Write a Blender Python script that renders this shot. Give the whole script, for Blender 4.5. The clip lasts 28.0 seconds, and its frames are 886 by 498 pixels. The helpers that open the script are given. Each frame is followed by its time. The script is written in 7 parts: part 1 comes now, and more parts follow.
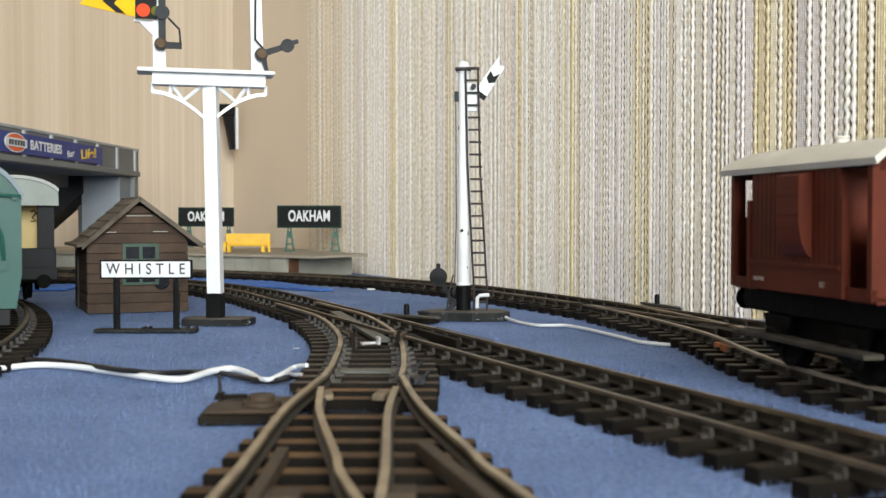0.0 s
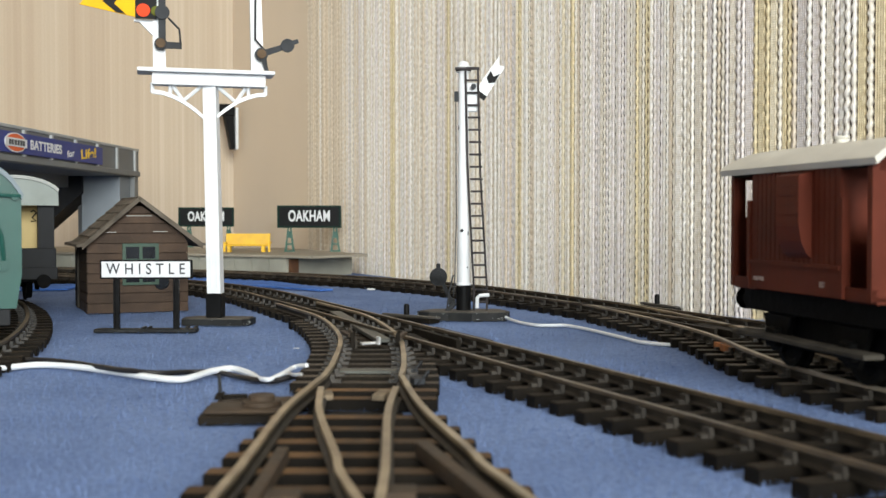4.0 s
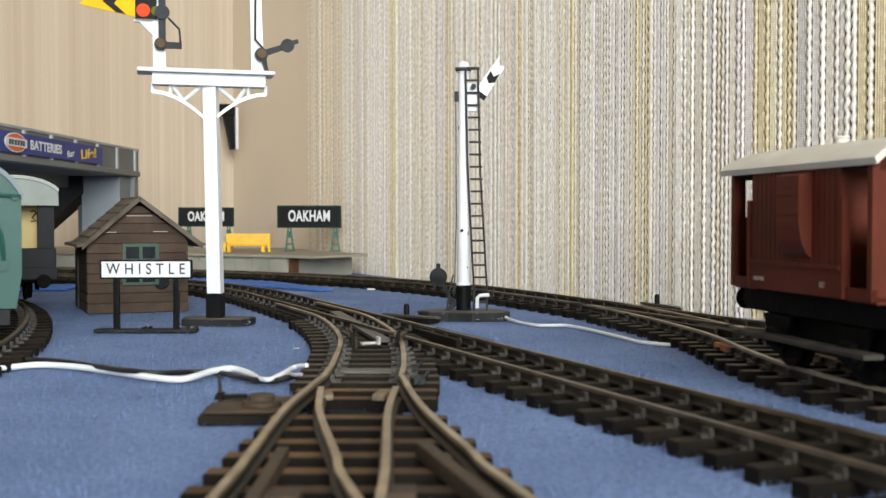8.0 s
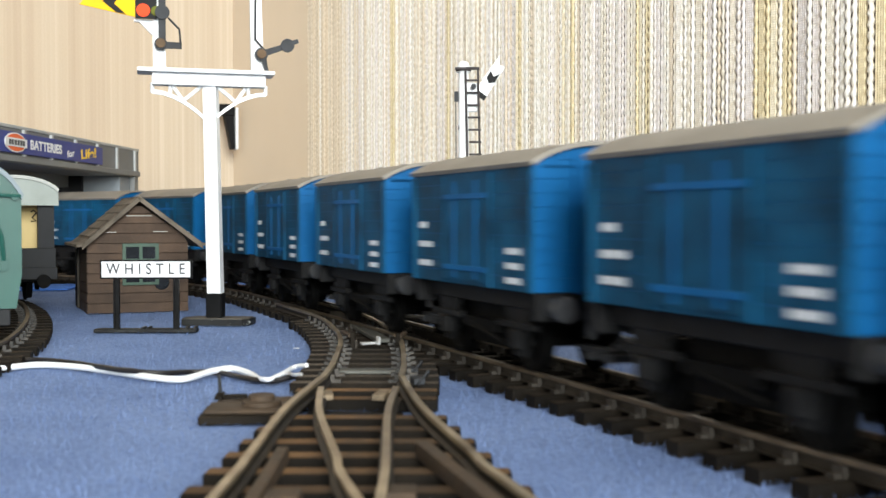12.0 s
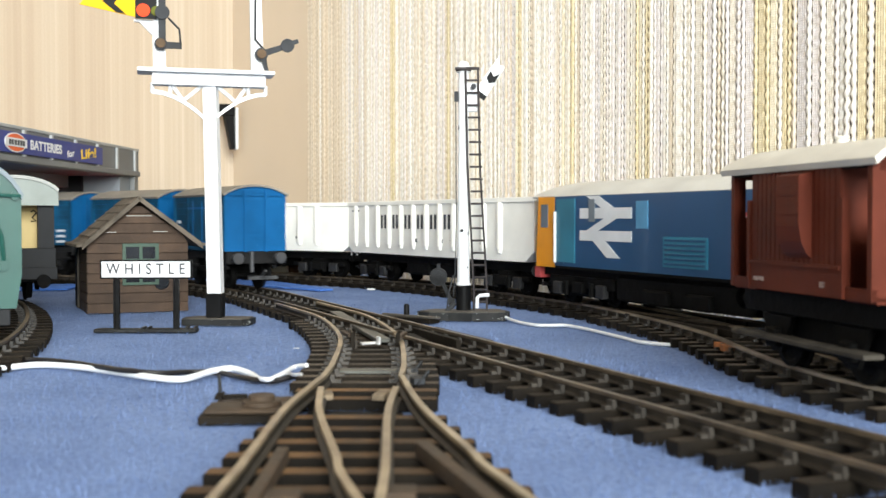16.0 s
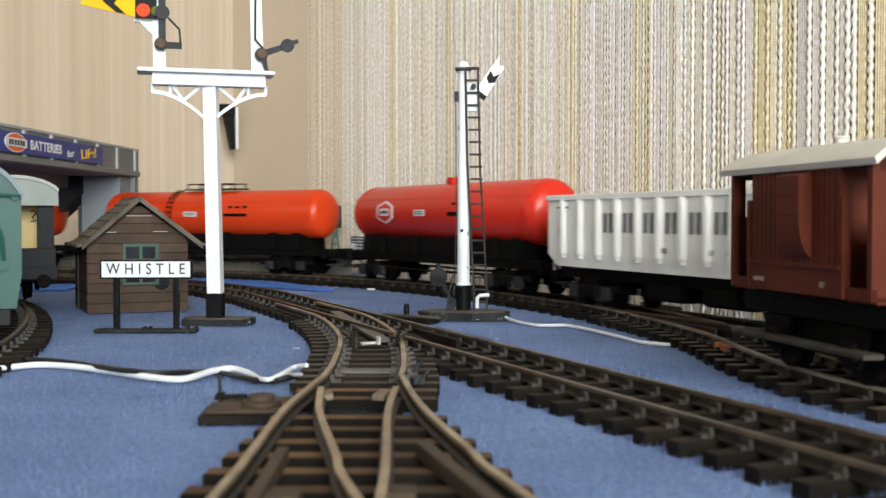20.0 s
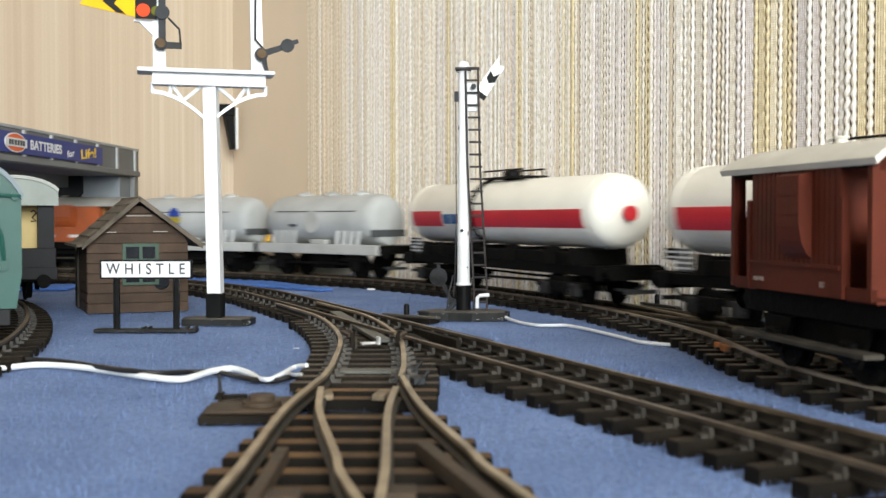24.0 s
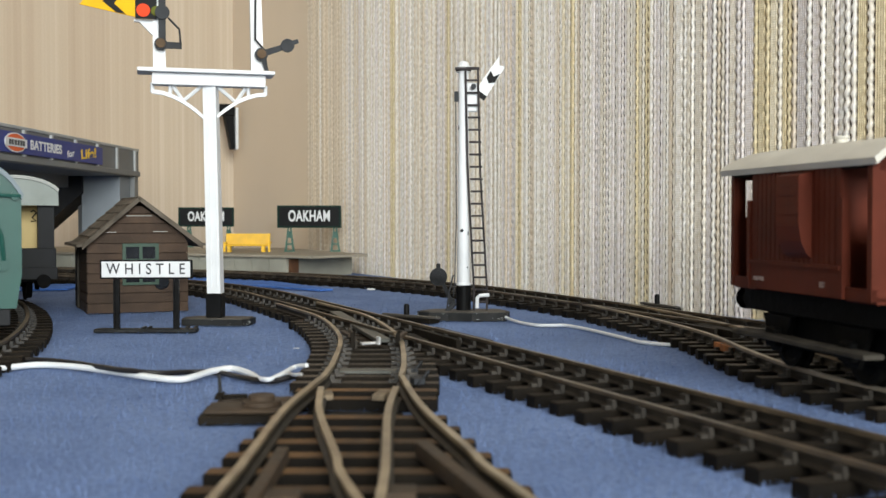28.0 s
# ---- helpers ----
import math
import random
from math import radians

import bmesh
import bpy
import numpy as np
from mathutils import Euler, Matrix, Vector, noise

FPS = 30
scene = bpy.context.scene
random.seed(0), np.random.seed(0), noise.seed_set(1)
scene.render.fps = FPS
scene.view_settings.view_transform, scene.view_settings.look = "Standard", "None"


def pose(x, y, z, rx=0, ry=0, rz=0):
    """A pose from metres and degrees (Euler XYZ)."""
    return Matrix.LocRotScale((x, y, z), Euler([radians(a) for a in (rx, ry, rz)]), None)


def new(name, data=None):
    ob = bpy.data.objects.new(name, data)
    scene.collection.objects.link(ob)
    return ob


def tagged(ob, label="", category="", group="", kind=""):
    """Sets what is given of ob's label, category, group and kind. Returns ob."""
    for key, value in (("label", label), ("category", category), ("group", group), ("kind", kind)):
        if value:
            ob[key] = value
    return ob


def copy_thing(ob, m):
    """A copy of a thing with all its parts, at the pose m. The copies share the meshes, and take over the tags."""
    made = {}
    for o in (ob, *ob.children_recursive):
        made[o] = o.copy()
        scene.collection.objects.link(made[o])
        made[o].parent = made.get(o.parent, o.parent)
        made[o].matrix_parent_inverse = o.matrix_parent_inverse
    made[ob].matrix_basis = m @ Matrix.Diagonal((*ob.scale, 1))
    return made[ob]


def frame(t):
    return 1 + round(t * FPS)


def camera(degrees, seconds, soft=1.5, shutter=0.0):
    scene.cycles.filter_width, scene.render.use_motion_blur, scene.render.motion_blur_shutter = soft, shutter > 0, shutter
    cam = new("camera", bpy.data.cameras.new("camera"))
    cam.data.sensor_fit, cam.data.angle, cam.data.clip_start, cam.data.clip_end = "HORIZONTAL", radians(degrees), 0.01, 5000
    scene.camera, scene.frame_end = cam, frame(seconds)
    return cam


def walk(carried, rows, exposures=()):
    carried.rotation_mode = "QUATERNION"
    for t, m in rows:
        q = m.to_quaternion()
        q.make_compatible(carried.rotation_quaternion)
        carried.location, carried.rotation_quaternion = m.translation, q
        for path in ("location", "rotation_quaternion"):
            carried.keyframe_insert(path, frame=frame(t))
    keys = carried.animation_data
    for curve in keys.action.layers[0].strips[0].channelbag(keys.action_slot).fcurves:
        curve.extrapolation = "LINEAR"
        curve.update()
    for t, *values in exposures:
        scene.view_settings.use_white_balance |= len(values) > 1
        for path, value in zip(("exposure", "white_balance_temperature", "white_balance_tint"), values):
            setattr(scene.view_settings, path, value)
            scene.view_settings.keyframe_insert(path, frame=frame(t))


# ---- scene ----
# All lengths below are in millimetres of the model railway (00 scale, 16.5 mm gauge), turned into metres by MM.
MM = 0.001
cam = camera(43.81, 28.0, soft=1.5, shutter=0.5)
EYE = pose(0, 0, 39 * MM, 90 - 1.557, 0, 0)
EXPOSURES = [(0, -0.04), (8.6, -0.04), (9, 0), (9.5, 0.06), (10, 0.12), (11, 0.28), (12, 0.4), (13.3, 0.52), (14.5, 0.61), (15, 0.61), (16, 0.5), (17, 0.36), (18, 0.18), (19, 0.04), (20, -0.03), (21, 0.0), (22.5, 0.07), (24, 0.14), (25, 0.18), (25.6, 0.16), (26.2, 0.06), (27, -0.06), (28, -0.19)]
walk(cam, [(0, EYE), (28, EYE)], EXPOSURES)
cam.data.dof.use_dof = True
cam.data.dof.focus_distance = 0.46
cam.data.dof.aperture_fstop = 46

# ---- light: a large window behind the camera, an assumed side one, daylight sky outside ----
world = bpy.data.worlds.new("sky")
scene.world = world
world.use_nodes = True
wn = world.node_tree.nodes
sky = wn.new("ShaderNodeTexSky")
sky.sky_type, sky.sun_disc = "NISHITA", False
sky.sun_elevation, sky.sun_rotation = radians(40), radians(150)
world.node_tree.links.new(sky.outputs[0], wn["Background"].inputs[0])
wn["Background"].inputs[1].default_value = 0.12


# ---- materials ----
def material(name, colour, rough=0.6, metal=0.0, vary=0.12, scale=60.0, bump=0.0, bump_scale=400.0, second=None, spots=0.0, coat=0.0, per_piece=0.0, spec=0.5):
    """A painted, plastic or natural surface with two scales of variation."""
    m = bpy.data.materials.new(name)
    m.use_nodes = True
    n, l = m.node_tree.nodes, m.node_tree.links
    b = n["Principled BSDF"]
    b.inputs["Roughness"].default_value, b.inputs["Metallic"].default_value = rough, metal
    b.inputs["Coat Weight"].default_value, b.inputs["Specular IOR Level"].default_value = coat, spec
    at = n.new("ShaderNodeTexCoord")
    big = n.new("ShaderNodeTexNoise")
    big.inputs["Scale"].default_value, big.inputs["Detail"].default_value = scale, 5
    l.new(at.outputs["Object"], big.inputs["Vector"])
    ramp = n.new("ShaderNodeValToRGB")
    dark = second or [c * (1 - 2.2 * vary) for c in colour]
    ramp.color_ramp.elements[0].position, ramp.color_ramp.elements[1].position = 0.3, 0.68
    ramp.color_ramp.elements[0].color = (*dark, 1)
    ramp.color_ramp.elements[1].color = (*[min(1, c * (1 + 0.5 * vary)) for c in colour], 1)
    l.new(big.outputs["Fac"], ramp.inputs[0])
    out = ramp.outputs[0]
    fine = n.new("ShaderNodeTexNoise")
    fine.inputs["Scale"].default_value, fine.inputs["Detail"].default_value = bump_scale, 4
    l.new(at.outputs["Object"], fine.inputs["Vector"])
    if spots:
        mix = n.new("ShaderNodeMix")
        mix.data_type, mix.blend_type = "RGBA", "MULTIPLY"
        mix.inputs[0].default_value = spots
        grain = n.new("ShaderNodeValToRGB")
        grain.color_ramp.elements[0].position, grain.color_ramp.elements[1].position = 0.35, 0.6
        l.new(fine.outputs["Fac"], grain.inputs[0])
        l.new(out, mix.inputs[6])
        l.new(grain.outputs[0], mix.inputs[7])
        out = mix.outputs[2]
    if per_piece:
        info = n.new("ShaderNodeObjectInfo")
        hue = n.new("ShaderNodeHueSaturation")
        span = n.new("ShaderNodeMapRange")
        span.inputs[3].default_value, span.inputs[4].default_value = 1 - per_piece, 1 + per_piece
        l.new(info.outputs["Random"], span.inputs[0])
        l.new(span.outputs[0], hue.inputs["Value"])
        l.new(out, hue.inputs["Color"])
        out = hue.outputs[0]
    l.new(out, b.inputs["Base Color"])
    wear = n.new("ShaderNodeMapRange")
    wear.inputs[3].default_value, wear.inputs[4].default_value = max(0.02, rough - 0.12), min(1, rough + 0.12)
    l.new(big.outputs["Fac"], wear.inputs[0])
    l.new(wear.outputs[0], b.inputs["Roughness"])
    if bump:
        bm = n.new("ShaderNodeBump")
        bm.inputs["Strength"].default_value, bm.inputs["Distance"].default_value = bump, 0.0004
        l.new(fine.outputs["Fac"], bm.inputs["Height"])
        l.new(bm.outputs[0], b.inputs["Normal"])
    return m


M = {}
M["baize"] = material("blue_felt", (0.18, 0.255, 0.455), 0.95, vary=0.2, scale=22, bump=1.0, bump_scale=900, spots=0.28, second=(0.128, 0.19, 0.365), spec=0.1)
M["baize_bright"] = material("bright_blue_felt", (0.07, 0.22, 0.72), 0.95, vary=0.2, scale=40, bump=1.0, bump_scale=900, spots=0.3)
M["rail"] = material("tarnished_rail", (0.44, 0.37, 0.265), 0.4, 0.7, vary=0.2, scale=90, second=(0.19, 0.14, 0.085), bump=0.2)
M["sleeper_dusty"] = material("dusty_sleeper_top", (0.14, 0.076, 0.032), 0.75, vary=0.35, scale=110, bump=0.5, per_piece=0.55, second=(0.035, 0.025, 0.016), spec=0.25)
M["dry_glue"] = material("dry_glue", (0.20, 0.15, 0.095), 0.7, vary=0.3, scale=260, bump=0.6)
M["lever_brown"] = material("rusty_lever_box", (0.055, 0.036, 0.022), 0.65, vary=0.3, scale=180, bump=0.5, second=(0.03, 0.022, 0.016), spec=0.3)
M["rail_dull"] = material("dull_rail", (0.18, 0.14, 0.097), 0.4, 0.6, vary=0.25, scale=90, second=(0.06, 0.045, 0.03), bump=0.2)
M["rail_side"] = material("rail_web_grime", (0.030, 0.024, 0.018), 0.55, 0.2, vary=0.25, scale=120, bump=0.3, spec=0.22)
# sleeper sides: near black, with the shade of the gaps in the colour
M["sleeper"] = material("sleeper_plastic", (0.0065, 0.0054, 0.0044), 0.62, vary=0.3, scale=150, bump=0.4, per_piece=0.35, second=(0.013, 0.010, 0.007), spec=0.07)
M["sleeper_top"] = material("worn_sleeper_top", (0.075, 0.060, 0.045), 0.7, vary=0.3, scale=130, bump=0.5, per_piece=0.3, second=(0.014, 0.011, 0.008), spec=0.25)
# darker sleeper tops for the running lines and two sidings
M["sleeper_top_dark"] = material("dark_sleeper_top", (0.028, 0.021, 0.015), 0.7, vary=0.3, scale=130, bump=0.5, per_piece=0.35, second=(0.010, 0.008, 0.006), spec=0.12)
M["rust"] = material("rusty_joint", (0.42, 0.15, 0.04), 0.7, 0.3, vary=0.3, scale=300)
M["brass"] = material("brass_joint", (0.55, 0.42, 0.14), 0.45, 0.7, vary=0.3, scale=300)
M["white"] = material("white_plastic", (0.72, 0.73, 0.74), 0.45, vary=0.05, scale=60, bump=0.1)
M["black"] = material("black_plastic", (0.007, 0.007, 0.0075), 0.5, vary=0.25, scale=120, bump=0.2, spec=0.1)
M["blackworn"] = material("worn_black_paint", (0.008, 0.008, 0.0085), 0.5, vary=0.3, scale=170, bump=0.5, second=(0.022, 0.0225, 0.021), spec=0.2)
M["grime"] = material("underframe_grime", (0.0042, 0.004, 0.0038), 0.6, vary=0.3, scale=160, bump=0.5, spec=0.06, second=(0.0025, 0.0025, 0.0025))
M["under_grey"] = material("dusty_underframe", (0.012, 0.012, 0.0125), 0.6, vary=0.35, scale=160, bump=0.5, spec=0.15)
M["axle_grey"] = material("dusty_axle_box", (0.022, 0.022, 0.023), 0.55, vary=0.3, scale=200, bump=0.4, spec=0.25)
M["chair"] = material("rail_chair_plastic", (0.032, 0.027, 0.022), 0.5, vary=0.3, scale=260, bump=0.3, per_piece=0.35, spec=0.25)
M["weight_black"] = material("weight_dark_metal", (0.02, 0.021, 0.023), 0.6, 0.2, vary=0.4, scale=350, bump=0.5, spec=0.2)
M["gunmetal"] = material("dark_metal", (0.04, 0.042, 0.046), 0.65, 0.15, vary=0.2, scale=160, bump=0.2, spec=0.22)
M["bronze"] = material("bronze_pivot", (0.12, 0.075, 0.042), 0.65, 0.2, vary=0.2, scale=300, spec=0.2)
M["steel"] = material("bright_steel", (0.8, 0.8, 0.8), 0.35, 0.6, vary=0.08, scale=300)
M["yellow_arm"] = material("yellow_enamel", (0.80, 0.44, 0.012), 0.7, vary=0.05, scale=150, spec=0.15)
M["red_lens"] = material("red_lens", (0.80, 0.075, 0.025), 0.7, vary=0.05, scale=100, spec=0.12)
M["green_lens"] = material("green_lens", (0.12, 0.13, 0.02), 0.7, vary=0.05, scale=100, spec=0.12)
M["hut"] = material("brown_hut_boards", (0.07, 0.045, 0.031), 0.75, vary=0.22, scale=90, bump=0.35, per_piece=0.16, spec=0.22)
M["hut_roof"] = material("hut_shingle", (0.135, 0.112, 0.088), 0.8, vary=0.25, scale=120, bump=0.4, per_piece=0.2, spec=0.22)
M["green_paint"] = material("dark_green_paint", (0.013, 0.05, 0.027), 0.5, vary=0.15, scale=150)
M["signgreen"] = material("sign_green", (0.008, 0.085, 0.055), 0.45, vary=0.15, scale=150)
M["sign_dark"] = material("dark_green_enamel", (0.006, 0.028, 0.02), 0.45, vary=0.15, scale=150, spec=0.06)
M["plate_grey"] = material("dull_grey_plate", (0.10, 0.10, 0.088), 0.5, 0.3, vary=0.2, scale=140, bump=0.3)
M["dark_glass"] = material("dark_window", (0.012, 0.014, 0.018), 0.12, vary=0.1, scale=50)
M["sign_white"] = material("enamel_white", (0.68, 0.69, 0.70), 0.4, vary=0.06, scale=90)
M["sign_text"] = material("grey_lettering", (0.03, 0.03, 0.035), 0.5, vary=0.1, spec=0.22)
M["bench"] = material("yellow_bench", (0.80, 0.46, 0.008), 0.5, vary=0.08, scale=120)
M["concrete"] = material("platform_concrete", (0.36, 0.35, 0.29), 0.85, vary=0.12, scale=40, bump=0.5, per_piece=0.06)
M["platform_top"] = material("platform_top", (0.34, 0.30, 0.235), 0.85, vary=0.12, scale=30, bump=0.5)
M["brick"] = material("platform_brick_end", (0.13, 0.055, 0.022), 0.8, vary=0.2, scale=120, bump=0.4)
M["bridge"] = material("grey_bridge_plastic", (0.17, 0.175, 0.175), 0.6, vary=0.1, scale=30, bump=0.15)
M["bridge_light"] = material("pale_bridge_rib", (0.36, 0.37, 0.37), 0.6, vary=0.08, scale=60)
M["bridge_pier"] = material("blue_grey_pier", (0.20, 0.225, 0.25), 0.6, vary=0.08, scale=30)
M["advert_blue"] = material("advert_blue", (0.022, 0.04, 0.22), 0.45, vary=0.08, scale=60)
M["advert_orange"] = material("advert_orange", (0.75, 0.13, 0.03), 0.45, vary=0.08, scale=60)
M["advert_yellow"] = material("advert_yellow", (0.85, 0.55, 0.03), 0.45, vary=0.08, scale=60)
M["wire_white"] = material("white_wire", (0.72, 0.74, 0.76), 0.4, vary=0.05)
M["wire_black"] = material("black_wire", (0.012, 0.011, 0.012), 0.35, vary=0.1, spec=0.22)
M["maroon"] = material("maroon_plastic", (0.100, 0.021, 0.0105), 0.5, vary=0.14, scale=90, bump=0.1, spec=0.14)
M["roof_cream"] = material("cream_grey_roof", (0.60, 0.57, 0.50), 0.6, vary=0.08, scale=60, bump=0.2)
M["coach_green"] = material("coach_green", (0.012, 0.075, 0.06), 0.42, vary=0.08, scale=60, bump=0.08)
M["coach_roof"] = material("coach_roof_grey", (0.18, 0.22, 0.25), 0.55, vary=0.1, scale=60)
M["coach_roof_pale"] = material("pale_van_roof", (0.36, 0.37, 0.35), 0.6, vary=0.1, scale=60, bump=0.2)
M["end_board"] = material("pale_end_board", (0.26, 0.29, 0.27), 0.6, vary=0.1, scale=60)
M["cream"] = material("cream_panel", (0.60, 0.45, 0.19), 0.6, vary=0.1, scale=60)
M["darkgrey"] = material("dark_grey_plastic", (0.013, 0.014, 0.016), 0.55, vary=0.15, scale=90, spec=0.22)
M["van_blue"] = material("rail_blue_van", (0.003, 0.092, 0.26), 0.5, vary=0.1, scale=60, bump=0.1, spec=0.15)
# darker copy of van_blue: mottled weathering, plus the sides' shade in the colour
M["van_side"] = material("weathered_shaded_van_side", (0.003, 0.060, 0.13), 0.55, vary=0.26, scale=110, bump=0.3, spec=0.14, per_piece=0.08)
M["van_roof"] = material("van_roof_grey", (0.23, 0.21, 0.18), 0.65, vary=0.12, scale=60, bump=0.2)
M["dull_mark"] = material("faded_mark", (0.36, 0.27, 0.24), 0.6, vary=0.2, scale=300)
M["van_mark"] = material("van_white_marks", (0.55, 0.59, 0.63), 0.5, vary=0.05)
M["van_grey"] = material("van_buffer_grey", (0.045, 0.046, 0.05), 0.5, vary=0.2, scale=200)
M["loco_red"] = material("loco_red", (0.50, 0.014, 0.009), 0.42, vary=0.06, scale=50, spec=0.2)
M["loco_grey"] = material("loco_light_grey", (0.42, 0.43, 0.41), 0.4, vary=0.06, scale=50)
M["loco_band"] = material("loco_dark_grey", (0.075, 0.08, 0.085), 0.42, vary=0.08, scale=50, spec=0.22)
M["loco_roof"] = material("loco_roof_grey", (0.115, 0.108, 0.10), 0.55, vary=0.12, scale=60)
M["loco_yellow"] = material("loco_yellow", (0.85, 0.50, 0.005), 0.35, vary=0.04, scale=60, coat=0.15)
M["orange_line"] = material("orange_cantrail_line", (0.75, 0.16, 0.03), 0.45, vary=0.08)
M["pale_screen"] = material("pale_cab_glass", (0.42, 0.43, 0.44), 0.12, vary=0.14, scale=60, coat=0.4)
# pane colour kept pale: part of the bright window's reflection is in it
M["windscreen"] = material("cab_windscreen", (0.17, 0.175, 0.17), 0.12, vary=0.14, scale=60, coat=0.4)
M["footboard"] = material("dusty_footboard", (0.055, 0.048, 0.038), 0.75, vary=0.35, scale=120, bump=0.5, second=(0.014, 0.012, 0.01), spec=0.2)
M["orange_panel"] = material("faded_orange_panel", (0.50, 0.36, 0.29), 0.45, vary=0.08, scale=60)
M["loco_glass"] = material("cab_glass", (0.16, 0.18, 0.21), 0.08, vary=0.1, scale=40, coat=0.5)
M["grille"] = material("louvre_grey", (0.16, 0.19, 0.215), 0.5, vary=0.1, scale=90)
M["dark_grille"] = material("dark_side_window", (0.035, 0.04, 0.045), 0.35, vary=0.12, scale=90, spec=0.3)
M["pale"] = material("pale_roof_gear", (0.70, 0.72, 0.72), 0.4, vary=0.08)
M["insulator"] = material("insulator_red", (0.45, 0.06, 0.04), 0.4, vary=0.1)
M["panto"] = material("pantograph_brass", (0.48, 0.36, 0.19), 0.4, 0.5, vary=0.1)
M["blue73"] = material("deep_rail_blue", (0.010, 0.062, 0.155), 0.38, vary=0.06, scale=50, coat=0.15)
M["blue73_light"] = material("blue_grille", (0.018, 0.17, 0.26), 0.45, vary=0.12, scale=70)
M["blue73_pale"] = material("pale_blue_window", (0.10, 0.30, 0.50), 0.25, vary=0.1, scale=70)
M["yellow73"] = material("warning_yellow", (0.82, 0.32, 0.004), 0.38, vary=0.04, scale=60, coat=0.15)
M["roof73"] = material("pale_grey_roof", (0.58, 0.57, 0.53), 0.55, vary=0.1, scale=40, bump=0.15)
M["badge_red"] = material("red_badge", (0.50, 0.07, 0.07), 0.45, vary=0.1)
M["hopper"] = material("hopper_white", (0.88, 0.865, 0.80), 0.5, vary=0.06, scale=50, bump=0.12)
M["hopper_text"] = material("hopper_lettering", (0.018, 0.022, 0.03), 0.5, vary=0.1)
M["tank_red"] = material("tank_red", (0.62, 0.028, 0.012), 0.34, vary=0.05, scale=40, coat=0.04, spec=0.3)
M["tank_orange"] = material("tank_orange_red", (0.66, 0.05, 0.008), 0.34, vary=0.05, scale=40, coat=0.04, spec=0.3)
M["tank_white"] = material("tank_white", (0.87, 0.84, 0.75), 0.38, vary=0.05, scale=40, coat=0.04)
M["tank_band"] = material("tank_band_red", (0.58, 0.018, 0.03), 0.4, vary=0.06)
M["tank_grey"] = material("powder_tank_grey", (0.48, 0.49, 0.485), 0.55, vary=0.12, scale=30, spec=0.25)
M["badge_blue"] = material("device_blue", (0.015, 0.05, 0.30), 0.45, vary=0.08)
M["badge_olive"] = material("device_olive", (0.34, 0.26, 0.02), 0.5, vary=0.1)
M["fin_white"] = material("fin_white", (0.66, 0.67, 0.66), 0.5, vary=0.08)
M["tank_frame"] = material("pale_grey_frame", (0.45, 0.45, 0.43), 0.5, vary=0.1, scale=60)
M["bauxite"] = material("bauxite_orange", (0.37, 0.078, 0.016), 0.42, vary=0.1, scale=70)
M["roof_bv"] = material("grey_van_roof", (0.36, 0.35, 0.32), 0.6, vary=0.1, scale=60)
M["plain_wall"] = material("cream_plaster", (0.62, 0.55, 0.44), 0.9, vary=0.03, scale=2, bump=0.2, bump_scale=120)
M["backing"] = material("cord_backing", (0.085, 0.062, 0.042), 0.9, vary=0.1, scale=60, bump=0.3, bump_scale=300)
# unseen walls, ceiling and floor: tones held dark to cut bounced light
M["dim_wall"] = material("tan_plaster", (0.22, 0.175, 0.135), 0.9, vary=0.04, scale=2, bump=0.2, bump_scale=120)
M["ceiling"] = material("ceiling_tan", (0.36, 0.33, 0.30), 0.9, vary=0.03, scale=2)
M["floorboards"] = material("room_floor", (0.10, 0.065, 0.04), 0.7, vary=0.15, scale=4)
M["board"] = material("plywood_edge", (0.36, 0.25, 0.14), 0.7, vary=0.15, scale=12)
M["chip_grey"] = material("chipped_edge_grey", (0.42, 0.43, 0.41), 0.8, vary=0.2, scale=300)
M["lint"] = material("white_lint", (0.8, 0.8, 0.8), 0.9, vary=0.05)


